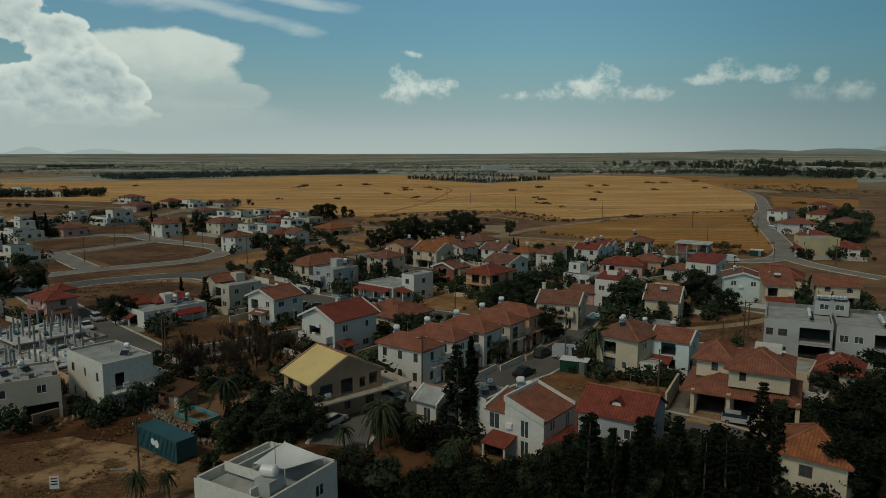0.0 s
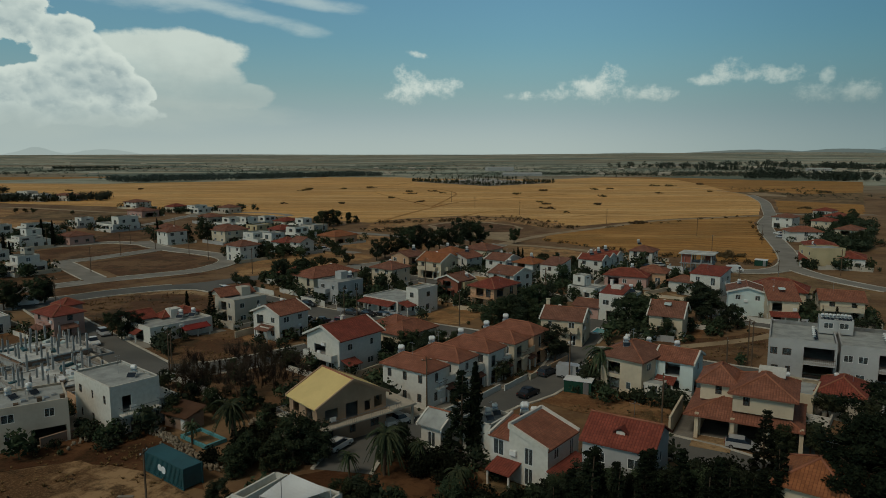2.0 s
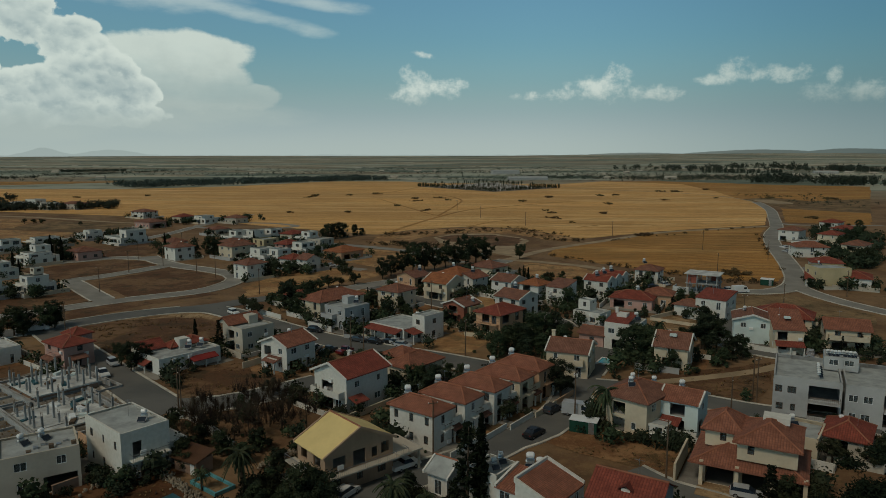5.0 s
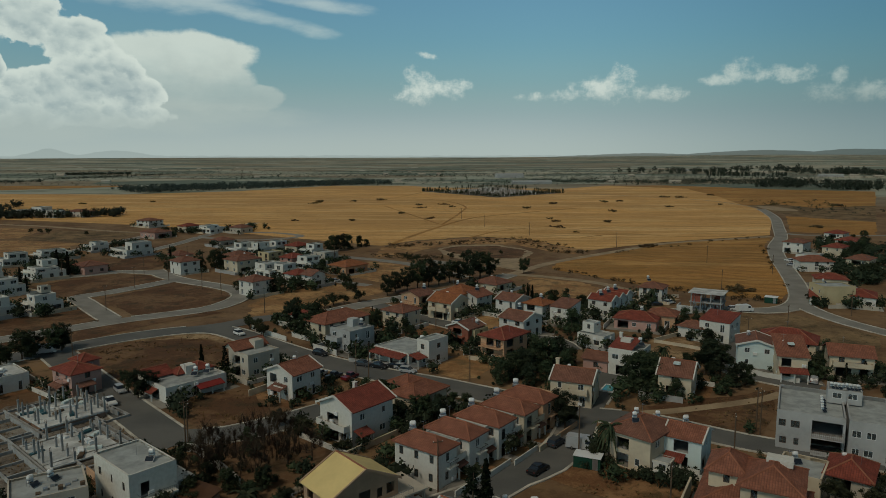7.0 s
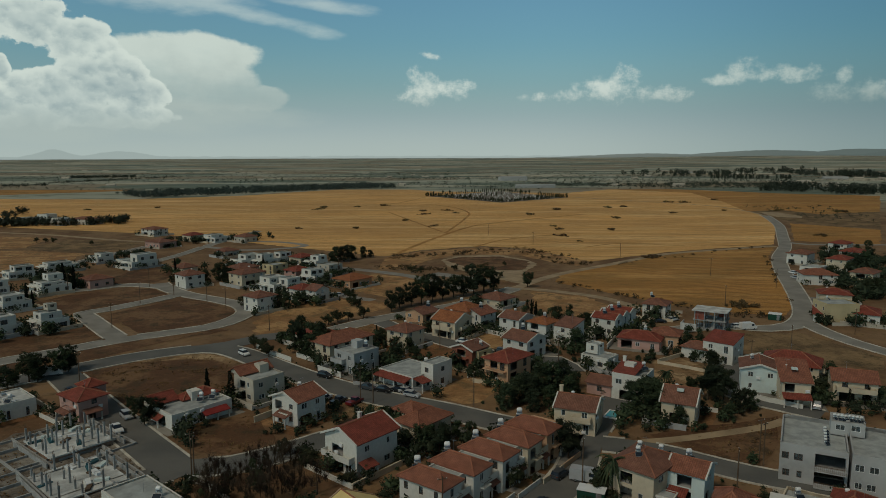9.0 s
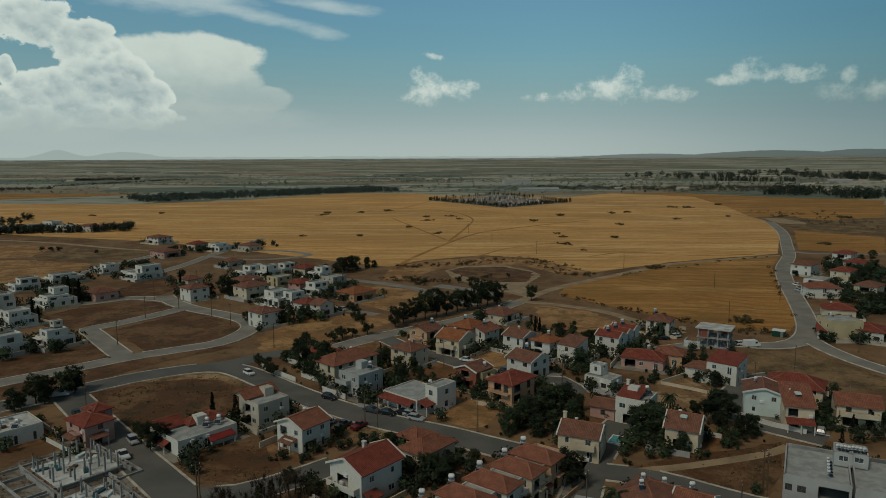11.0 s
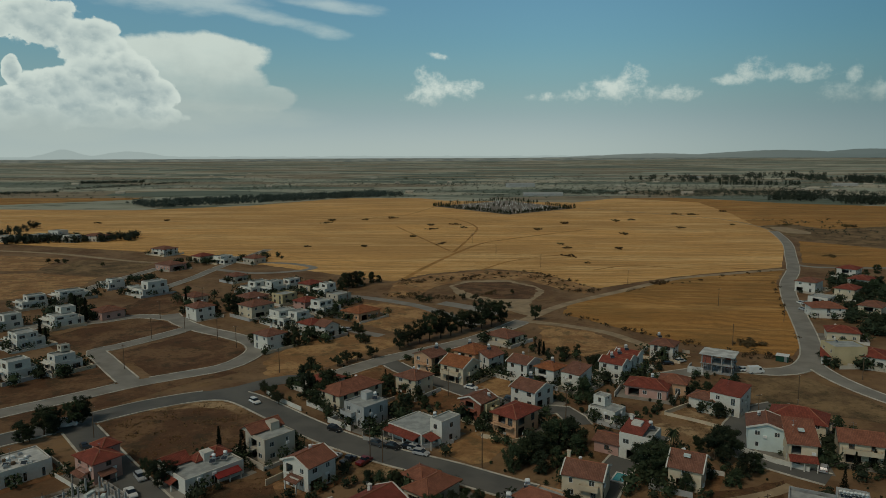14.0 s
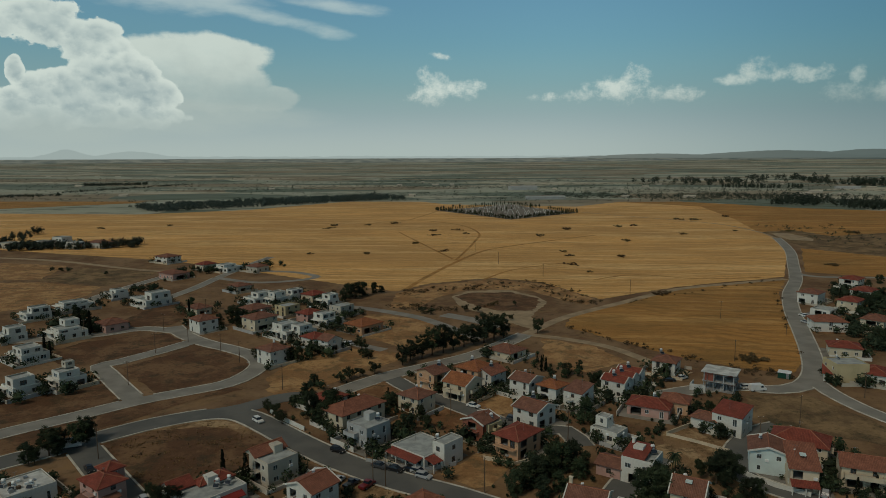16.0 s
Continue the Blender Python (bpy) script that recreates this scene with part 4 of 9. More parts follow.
def house(x, y, w, d, turn, eave, roof, wall, roofmat, label="", ridge="x", rise=1.8, storeys=2, **kw):
    """A house at x, y: side s faces the south-west, e the south-east when turned by -40."""
    n = max(1, round(eave / 3.0))
    words = f"{('single-storey', 'two-storey', 'three-storey')[min(n, 3) - 1]} {WALL_WORD[wall.name]} house under a {ROOF_WORD[roofmat.name]} {'flat' if roof == 'flat' else 'hipped' if roof == 'hip' else 'gabled' if roof == 'gable' else 'sloping'} roof"
    root = thing("house", pose(x, y, 0, 0, 0, turn), label or words, "house", "houses of the suburb")
    kw.setdefault("seed", int(abs(x * 7 + y * 13)))
    look_rnd, off = random.Random(kw["seed"] + 91), math.hypot(x, y)
    if off > 130 and roof != "flat":
        eave *= 0.94
    if roof == "gable" and look_rnd.random() < 0.6:
        kw.setdefault("verge", WHITE)
    stepped = roof == "flat" and off > 165 and wall is WHITE and eave > 4 and w > 7
    if off > 110 and "recess" not in kw and "blank" not in kw and not stepped:
        # a shaded veranda or garage opening, and a loggia above it
        kw["recess"] = {}
        for side, length in (("s", w), ("e", d)):
            if look_rnd.random() < 0.55:
                a, c = length * look_rnd.uniform(0.08, 0.3), length * look_rnd.uniform(0.25, 0.42)
                kw["recess"][side] = [(a, 0.1, a + c, 2.4)]
                if eave > 5 and look_rnd.random() < 0.5:
                    kw["recess"][side].append((a, 3.0, a + c, min(5.0, eave - 0.3)))
    if stepped:
        kw["win"] = (2.0, 1.5)
        top = eave
        eave = 3.1
    FOOTPRINTS.append((x, y, w, d, turn, eave))
    block(root, w, d, 0, eave, wall, roof, roofmat, ridge, rise, **kw)
    if stepped:
        sx, sy = look_rnd.choice((-1, 1)), look_rnd.choice((-1, 1))
        up = dict(kw, seed=kw["seed"] + 7)
        block(root, w * 0.66, d * 0.74, 3.12, top, wall, roof, roofmat, ridge, rise, cx=sx * w * 0.14, cy=sy * d * 0.1, **up)
        part("canopy", Shape().box(-w * 0.52, -d * 0.62, 2.75, w * 0.1, -d * 0.5 - 0.005, 2.93), wall, root)
    rnd = random.Random(kw["seed"] + 5)
    if math.hypot(x, y) < 240:
        # split air conditioners on the walls, an aerial on the roof
        for _ in range(rnd.randint(1, 3)):
            z, off = rnd.choice((0.4, 2.3, 3.3, 5.0)), rnd.uniform(-0.4, 0.4)
            if z + 0.7 > eave:
                continue
            if rnd.random() < 0.5:
                part("air_conditioner", Shape().box(off * w - 0.42, -d / 2 - 0.34, z, off * w + 0.42, -d / 2 - 0.03, z + 0.6), TANK, root)
            else:
                part("air_conditioner", Shape().box(w / 2 + 0.03, off * d - 0.42, z, w / 2 + 0.34, off * d + 0.42, z + 0.6), TANK, root)
        if rnd.random() < 0.5:
            ax, ay = rnd.uniform(-0.3, 0.3) * w, rnd.uniform(-0.1, 0.1) * d
            zz = eave + (0 if roof == "flat" else rise * 0.6)
            an = part("aerial", Shape().tube((ax, ay, zz - 0.3), (ax, ay, zz + 2.6), 0.025, n=5), METAL, root)
            part("crossbar", Shape().box(ax - 0.6, ay - 0.015, zz + 2.4, ax + 0.6, ay + 0.015, zz + 2.43).box(ax - 0.02, ay - 0.4, zz + 2.5, ax + 0.02, ay + 0.4, zz + 2.53), METAL, an)
        if n > 1 and not stepped and math.hypot(x, y) > 135 and rnd.random() < 0.45:
            side = rnd.choice("se")
            ln = w if side == "s" else d
            balcony(root, side, w, d, rnd.uniform(-0.15, 0.15) * ln, ln * rnd.uniform(0.3, 0.55), 2.95, 1.2, wall, rnd.choice(("wall", "dark", "bars")))
        if roof == "flat" and not stepped and math.hypot(x, y) > 135 and rnd.random() < 0.6 and w > 7:
            part("stair_head", Shape().box(-w * 0.32, d * 0.05, eave - 0.02, -w * 0.32 + 2.4, d * 0.05 + 2.4, eave + 2.0), wall, root)
    return root


def capsule(r, length):
    return [(-length / 2, 0.02), (-length / 2 + 0.04 * r, r * 0.45), (-length / 2 + 0.3 * r, r * 0.85), (-length / 2 + 0.6 * r, r), (length / 2 - 0.6 * r, r), (length / 2 - 0.3 * r, r * 0.85), (length / 2 - 0.04 * r, r * 0.45), (length / 2, 0.02)]


def make_heater():
    """The roof water heater: a cold tank on legs over a hot tank and a tilted panel."""
    root = thing("solar_water_heater", pose(0, 0, -60), "white water tanks on a steel stand with a dark solar panel", "water heater", "roof water heaters")
    b = Shape()
    for sx in (-0.55, 0.55):
        for sy in (-0.4, 0.4):
            b.tube((sx, sy, 0), (sx, sy, 1.35), 0.035, n=5)
    b.box(-0.6, -0.45, 0.72, 0.6, 0.45, 0.76).box(-0.6, -0.45, 1.33, 0.6, 0.45, 1.37)
    part("stand", b, METAL, root)
    part("cold_tank", Shape().lathe((0, 0, 1.95), (1, 0, 0), capsule(0.5, 1.3), 14), TANK, root)
    part("hot_tank", Shape().lathe((0, 0, 1.03), (1, 0, 0), capsule(0.26, 1.4), 12), TANK, root)
    pm = pose(0, -1.3, 0.55, 40, 0, 0)
    pn = part("panel", Shape().box(-0.9, -0.6, -0.04, 0.9, 0.6, 0.04), PANEL, root, m=pm)
    part("panel_frame", Shape().box(-0.95, -0.65, -0.05, 0.95, -0.6, 0.06).box(-0.95, 0.6, -0.05, 0.95, 0.65, 0.06).box(-0.95, -0.6, -0.05, -0.9, 0.6, 0.06).box(0.9, -0.6, -0.05, 0.95, 0.6, 0.06), METAL, pn)
    return root


HEATER = make_heater()
HEATER_USED = []


def heater(x, y, z, turn=-20, s=1.0):
    m = at(x, y, z, turn, s * 0.86)
    if not HEATER_USED:
        HEATER.matrix_basis = m
        HEATER_USED.append(1)
        return HEATER
    return copy_thing(HEATER, m)


def heater_on(root, lx, ly, z, turn=None, s=1.0):
    """A heater at a place given along the house's own sides."""
    p = root.matrix_basis @ Vector((lx, ly, 0))
    ang = math.degrees(root.matrix_basis.to_euler().z)
    return heater(p.x, p.y, z, ang + 40 if turn is None else turn, s)


# ---- trees ----
def leafy(rnd, b, c, size, n, leaf, flat=1.0):
    """A clump of small leaf blades round c, on a dense ragged heart."""
    i, k = len(b.v), size * 0.62
    for q in ((1, 0, 0), (-1, 0, 0), (0, 1, 0), (0, -1, 0), (0, 0, flat), (0, 0, -flat)):
        b.v.append(tuple(Vector(c) + Vector(q) * k * rnd.uniform(0.7, 1.15)))
    b.f += [(i + p, i + q, i + r) for p, q, r in ((0, 2, 4), (2, 1, 4), (1, 3, 4), (3, 0, 4), (2, 0, 5), (1, 2, 5), (3, 1, 5), (0, 3, 5))]
    for _ in range(n):
        q = Vector((rnd.gauss(0, 1), rnd.gauss(0, 1), rnd.gauss(0, 1)))
        q = q.normalized() * rnd.random() ** 0.45
        p = Vector(c) + Vector((q.x * size, q.y * size, q.z * size * flat))
        u = Vector((rnd.gauss(0, 1), rnd.gauss(0, 1), rnd.gauss(0, 0.6))).normalized()
        t = u.cross(Vector((rnd.gauss(0, 1), rnd.gauss(0, 1), rnd.gauss(0, 1)))).normalized()
        s = leaf * rnd.uniform(0.6, 1.3)
        b.face([p - u * s, p + t * s * 0.45, p + u * s, p - t * s * 0.45])


def trunk_limbs(rnd, h, r, limbs, spread, start=0.35):
    b = Shape()
    p, lean = Vector((0, 0, 0)), Vector((rnd.uniform(-0.06, 0.06), rnd.uniform(-0.06, 0.06), 1))
    tips = []
    for i in range(4):
        q = Vector((lean.x * h * (i + 1) / 4 + rnd.uniform(-0.08, 0.08), lean.y * h * (i + 1) / 4, h * (i + 1) / 4))
        b.tube(p, q, r * (1 - i * 0.2), r * (0.8 - i * 0.2), n=7, caps=False)
        p = q
    for i in range(limbs):
        g = 2 * math.pi * (i + rnd.random() * 0.6) / limbs
        s = start + (1 - start) * rnd.random()
        a = Vector((lean.x * h * s, lean.y * h * s, h * s))
        e2 = a + Vector((math.cos(g) * spread, math.sin(g) * spread, rnd.uniform(0.15, 0.6) * spread))
        mid = a.lerp(e2, 0.5) + Vector((0, 0, -0.05 * spread))
        b.tube(a, mid, r * 0.4, r * 0.28, n=5, caps=False).tube(mid, e2, r * 0.28, r * 0.1, n=5, caps=False)
        tips.append(e2)
    return b, tips


def make_tree(kind, seed):
    """The prototype of one kind of tree, about 1 unit = 1 m."""
    rnd = random.Random(seed)
    crown = Shape()
    leaf_mat, names = LEAF_DARK, ("trunk", "crown")
    if kind == "pine":
        label, h = "dark green bushy pine with an uneven crown", 8.0
        tr, tips = trunk_limbs(rnd, 6.2, 0.22, 11, 1.9, 0.25)
        for t in tips:
            for _ in range(4):
                c = t + Vector((rnd.uniform(-0.8, 0.8), rnd.uniform(-0.8, 0.8), rnd.uniform(-0.7, 0.7)))
                leafy(rnd, crown, c, rnd.uniform(0.65, 1.0), 120, 0.14, 0.8)
        for _ in range(26):
            z = rnd.uniform(1.6, 7.7)
            k = 1.25 * (1 - abs(z - 4.0) / 5.0)
            leafy(rnd, crown, (rnd.gauss(0, k), rnd.gauss(0, k), z), rnd.uniform(0.7, 1.0), 120, 0.14, 0.85)
    elif kind == "bush":
        label, h, leaf_mat = "dense rounded dark green tree, leafy to the ground", 5.2, (LEAF_DARK, LEAF_GREEN, LEAF_GREEN)[seed % 3]
        tr, tips = trunk_limbs(rnd, 2.6, 0.16, 6, 1.1, 0.3)
        for _ in range(46):
            g, q, z = rnd.uniform(0, 6.283), rnd.random() ** 0.5, rnd.uniform(0.5, 4.7)
            k = 1.85 * (1 - ((z - 2.2) / 3.0) ** 2) ** 0.5 * rnd.uniform(0.75, 1.12) if abs(z - 2.2) < 2.9 else 0.3
            leafy(rnd, crown, (math.cos(g) * q * k, math.sin(g) * q * k, z), rnd.uniform(0.5, 0.85), 110, 0.13, 0.9)
    elif kind == "stone_pine":
        label, h, leaf_mat = "very large dark pine with a dense broad crown", 15.0, LEAF_FIR_SHADE
        tr, tips = trunk_limbs(rnd, 9.5, 0.45, 14, 4.6, 0.4)
        for t in tips:
            for _ in range(3):
                leafy(rnd, crown, t + Vector((rnd.gauss(0, 1.0), rnd.gauss(0, 1.0), rnd.uniform(0.3, 3.2))), rnd.uniform(1.0, 1.7), 190, 0.2, 0.7)
        for _ in range(120):
            g, q = rnd.uniform(0, 6.283), rnd.random() ** 0.5
            leafy(rnd, crown, (math.cos(g) * q * 5.4, math.sin(g) * q * 5.4, 8.5 + (1 - q * q) * 5.4 + rnd.uniform(-5.5, 0.6)), rnd.uniform(0.9, 1.5), 190, 0.19, 0.75)
    elif kind == "cypress":
        label, h, leaf_mat = "tall narrow dark green cypress", 9.0, LEAF_FIR_SHADE
        tr, _ = trunk_limbs(rnd, 7.5, 0.16, 0, 0.5)
        for i in range(46):
            z = 0.6 + 8.6 * (i / 45)
            k = min(1.0, z / 1.5) * (1 - (z / 9.6) ** 2.2) ** 0.8
            r = 0.85 * k
            g = rnd.uniform(0, 6.28)
            leafy(rnd, crown, (math.cos(g) * r * 0.55, math.sin(g) * r * 0.55, z), max(0.16, 0.55 * k + 0.08), 58, 0.2, 1.5)
    elif kind == "fir":
        label, h, leaf_mat = "conical dark conifer with drooping boughs", 10.0, LEAF_FIR_SHADE
        tr, _ = trunk_limbs(rnd, 9.4, 0.2, 0, 0.5)
        for i in range(15):
            z = 1.0 + i * 0.6
            r = 2.5 * (1 - z / 10.4) ** 1.1
            m = max(4, int(r * 5))
            for k in range(m):
                g = 6.283 * (k + rnd.random()) / m
                rr = r * rnd.uniform(0.4, 1.0)
                leafy(rnd, crown, (math.cos(g) * rr, math.sin(g) * rr, z - rr * 0.15), 0.45, 34, 0.2, 0.6)
    elif kind == "olive":
        label, h, leaf_mat = "round grey-green broadleaf tree", 4.6, LEAF_OLIVE
        tr, tips = trunk_limbs(rnd, 2.2, 0.2, 7, 1.4, 0.55)
        for t in tips:
            for _ in range(3):
                leafy(rnd, crown, t + Vector((rnd.gauss(0, 0.5), rnd.gauss(0, 0.5), rnd.uniform(-0.5, 1.1))), rnd.uniform(0.6, 0.9), 100, 0.14, 0.8)
        for _ in range(8):
            leafy(rnd, crown, (rnd.gauss(0, 0.8), rnd.gauss(0, 0.8), rnd.uniform(1.4, 4.2)), 0.8, 100, 0.14, 0.8)
    elif kind == "palm":
        label, h, leaf_mat = "date palm with arching feather fronds", 7.0, LEAF_PALM
        tr = Shape()
        p = Vector((0, 0, 0))
        for i in range(12):
            q = Vector((0.02 * i, 0.01 * i * math.sin(i), 0.48 * (i + 1)))
            tr.tube(p, q, 0.27 if i % 2 else 0.24, 0.24 if i % 2 else 0.27, n=8, caps=False)
            p = q
        for k in range(44):
            g, up = rnd.uniform(0, 6.283), rnd.uniform(-0.5, 1.2)
            length, prev = rnd.uniform(2.1, 2.9), p.copy()
            side = Vector((-math.sin(g), math.cos(g), 0))
            for j in range(9):
                s = (j + 1) / 9
                c = p + Vector((math.cos(g) * length * s, math.sin(g) * length * s, length * (up * s - 1.1 * s * s)))
                wd = 0.42 * (1 - s * 0.75) * rnd.uniform(0.8, 1.2)
                for sg in (-1, 1):
                    crown.face([prev, c, c + side * wd * sg + Vector((0, 0, -0.16)), prev + side * wd * sg * 0.8 + Vector((0, 0, -0.1))])
                prev = c
        names = ("trunk", "crown")
    elif kind == "bare":
        label, h, leaf_mat = "bare leafless tree with thin grey-brown twigs", 6.0, LEAF_DRY
        tr, tips = trunk_limbs(rnd, 4.0, 0.14, 9, 1.8, 0.25)
        for t in tips + [Vector((0, 0, 4.0))] * 3:
            for _ in range(24):
                e2 = t + Vector((rnd.gauss(0, 0.55), rnd.gauss(0, 0.55), rnd.uniform(0.2, 2.0)))
                a = t + Vector((rnd.gauss(0, 0.12), rnd.gauss(0, 0.12), rnd.uniform(-0.5, 0.3)))
                crown.tube(a, e2, 0.03, 0.008, n=3, caps=False)
        names = ("trunk", "crown")
    elif kind == "mound":
        label, h, leaf_mat = "low wide mound of brown-green brush in the stubble", 0.7, LEAF_MOUND
        tr, tips = trunk_limbs(rnd, 0.4, 0.05, 5, 0.6, 0.2)
        for _ in range(16):
            leafy(rnd, crown, (rnd.gauss(0, 1.1), rnd.gauss(0, 0.6), rnd.uniform(0.12, 0.55)), rnd.uniform(0.3, 0.5), 50, 0.12, 0.6)
    else:
        label, h, leaf_mat = "low dark green garden shrub", 1.6, LEAF_OLIVE if seed % 2 else LEAF_DARK
        tr, tips = trunk_limbs(rnd, 0.8, 0.06, 5, 0.5, 0.2)
        for _ in range(9):
            leafy(rnd, crown, (rnd.gauss(0, 0.4), rnd.gauss(0, 0.4), rnd.uniform(0.35, 1.15)), 0.5, 42, 0.14, 0.8)
    if kind == "pine" and seed == 0:
        leaf_mat = LEAF_GREEN
    root = thing("shrub" if kind in ("shrub", "mound") else "palm_tree" if kind == "palm" else "tree", pose(0, 0, -80), label, "shrub" if kind in ("shrub", "mound") else "tree", "trees and shrubs of the suburb")
    part(names[0], tr, BARK, root)
    part(names[1], crown, leaf_mat, root)
    return root


TREES, TREE_COUNT = {}, {}
TREE_RND = random.Random(11)


def tree(kind, x, y, s=1.0, z=0.0, low=1.0):
    i = TREE_COUNT.get(kind, 0)
    TREE_COUNT[kind] = i + 1
    k = (kind, i % (3 if kind in ("pine", "olive", "shrub", "bare", "bush") else 2))
    m = at(x, y, z, TREE_RND.uniform(0, 360), 1) @ Matrix.Diagonal((s * TREE_RND.uniform(0.85, 1.15), s * TREE_RND.uniform(0.85, 1.15), s * low * TREE_RND.uniform(0.9, 1.1), 1))
    if k not in TREES:
        TREES[k] = make_tree(*k)
        TREES[k].matrix_basis = m
        return TREES[k]
    ob = copy_thing(TREES[k], Matrix())
    ob.matrix_basis = m
    return ob


def grove(kind, x0, y0, x1, y1, n, s=1.0, spread=1.5):
    """A line of n trees from one place to another."""
    for i in range(n):
        k = (i + 0.5) / n
        tree(kind, x0 + (x1 - x0) * k + TREE_RND.uniform(-spread, spread), y0 + (y1 - y0) * k + TREE_RND.uniform(-spread, spread), s * TREE_RND.uniform(0.7, 1.25))


def plant(kind, x, y, s):
    """A tree, left out where a house or a street stands."""
    if clear_of(x, y, 0.3, 0.2):
        tree(kind, x, y, s)


# ---- roads, fields, walls ----
def glide(pts, step=4.0):
    """A smooth line through pts."""
    out = []
    q = [Vector(p) for p in pts]
    for i in range(len(q) - 1):
        p0, p1, p2, p3 = q[max(i - 1, 0)], q[i], q[i + 1], q[min(i + 2, len(q) - 1)]
        n = max(2, int((p2 - p1).length / step))
        for k in range(n):
            t = k / n
            out.append(0.5 * (2 * p1 + (p2 - p0) * t + (2 * p0 - 5 * p1 + 4 * p2 - p3) * t * t + (3 * p1 - p0 - 3 * p2 + p3) * t ** 3))
    return out + [q[-1]]


def sides_of(line, half):
    lft, rgt = [], []
    for i, p in enumerate(line):
        t = (line[min(i + 1, len(line) - 1)] - line[max(i - 1, 0)]).normalized()
        n = Vector((-t.y, t.x))
        lft.append(p + n * half)
        rgt.append(p - n * half)
    return lft, rgt


ROAD_LINES = []


def road(name, width, mat, pts, z=0.03, kerb=True, label="", category="road"):
    line = glide(pts)
    lft, rgt = sides_of(line, width / 2)
    b = Shape()
    for i in range(len(line) - 1):
        b.face([(*rgt[i], z), (*rgt[i + 1], z), (*lft[i + 1], z), (*lft[i], z)])
        for s in (lft, rgt):
            b.face([(*s[i], z), (*s[i + 1], z), (*s[i + 1], -0.3), (*s[i], -0.3)])
    ob = new(name, b.mesh(name, mat))
    tagged(ob, label or "grey asphalt street", category, kind="structure")
    ROAD_LINES.append((line, width, kerb, z))
    return ob


def pavements():
    """Raised concrete pavements along the streets, open where streets meet."""
    for k, (line, width, kerb, z) in enumerate(ROAD_LINES):
        if not kerb:
            continue
        b = Shape()
        for sgn in (0, 1):
            a = sides_of(line, width / 2)[sgn]
            c = sides_of(line, width / 2 + kerb)[sgn]
            for i in range(len(line) - 1):
                mid = (a[i] + c[i + 1]) / 2
                if any((mid - p).length < w2 / 2 + 1.2 for j, (l2, w2, _, _) in enumerate(ROAD_LINES) if j != k for p in l2):
                    continue
                i0 = len(b.v)
                for p in (a[i], a[i + 1], c[i + 1], c[i]):
                    b.v.append((*p, -0.2))
                for p in (a[i], a[i + 1], c[i + 1], c[i]):
                    b.v.append((*p, 0.15))
                b.f += [tuple(i0 + q for q in f) for f in ((4, 5, 6, 7), (0, 1, 5, 4), (1, 2, 6, 5), (2, 3, 7, 6), (3, 0, 4, 7))]
        if b.v:
            tagged(new(f"pavement_{k + 1}", b.mesh("pavement", KERB)), "pale raised concrete kerb along a street", "pavement", kind="structure")


PLOT_RIMS = []


def plot(name, mat, pts, z=0.012, label="", category="ground"):
    """A flat piece of ground with an irregular rim."""
    rim, rnd = [], random.Random(len(name) + int(abs(pts[0][0])))
    for (x0, y0), (x1, y1) in zip(pts, pts[1:] + pts[:1]):
        ln = math.hypot(x1 - x0, y1 - y0)
        n = max(1, min(24, int(ln / (2.2 if ln < 80 else 9))))
        for i in range(n):
            k, off = i / n, rnd.gauss(0, min(0.55, ln * 0.02)) if i and not name.startswith("yard") else 0
            rim.append((x0 + (x1 - x0) * k - (y1 - y0) / ln * off, y0 + (y1 - y0) * k + (x1 - x0) / ln * off))
    if name.startswith(("vacant", "building_ground", "scrub")):
        PLOT_RIMS.append(pts)
    pts = rim
    b = Shape()
    b.face([(x, y, z) for x, y in pts])
    me = b.mesh(name, mat)
    bm = bmesh.new()
    bm.from_mesh(me)
    bmesh.ops.triangulate(bm, faces=bm.faces)
    for f in bm.faces:
        if f.normal.z < 0:
            f.normal_flip()
    bm.to_mesh(me)
    bm.free()
    return tagged(new(name, me), label, category, kind="structure")


def fence_wall(pts, h=1.0, mat=None, thick=0.2, label="low white rendered garden wall"):
    """A low wall along a line."""
    b = Shape()
    for (x0, y0), (x1, y1) in zip(pts, pts[1:]):
        ln = math.hypot(x1 - x0, y1 - y0)
        m = pose(x0, y0, 0, 0, 0, math.degrees(math.atan2(y1 - y0, x1 - x0)))
        b.box(-thick / 2, -thick / 2, -0.1, ln + thick / 2, thick / 2, h, m)
        b.box(-thick / 2 - 0.04, -thick / 2 - 0.04, h, ln + thick / 2 + 0.04, thick / 2 + 0.04, h + 0.06, m)
    return tagged(new("garden_wall", b.mesh("garden_wall", mat or WHITE)), label, "wall", "garden walls")


def make_pole():
    root = thing("utility_pole", pose(0, 0, -40), "weathered wooden utility pole with a crossarm", "pole", "utility poles")
    part("shaft", Shape().tube((0, 0, -0.3), (0, 0, 8.5), 0.14, 0.09, n=8), WOOD, root)
    arm = part("crossarm", Shape().box(-0.8, -0.05, 8.0, 0.8, 0.05, 8.12), WOOD, root)
    for x in (-0.7, 0, 0.7):
        part("insulator", Shape().lathe((x, 0, 8.12), (0, 0, 1), [(0, 0.03), (0.05, 0.06), (0.12, 0.05), (0.16, 0.02)], 6), MARBLE, arm)
    return root


POLES = []


def pole(x, y, turn=0, s=1.0):
    if not POLES:
        POLES.append(make_pole())
        POLES[0].matrix_basis = at(x, y, 0, turn, s)
    else:
        copy_thing(POLES[0], at(x, y, 0, turn, s))


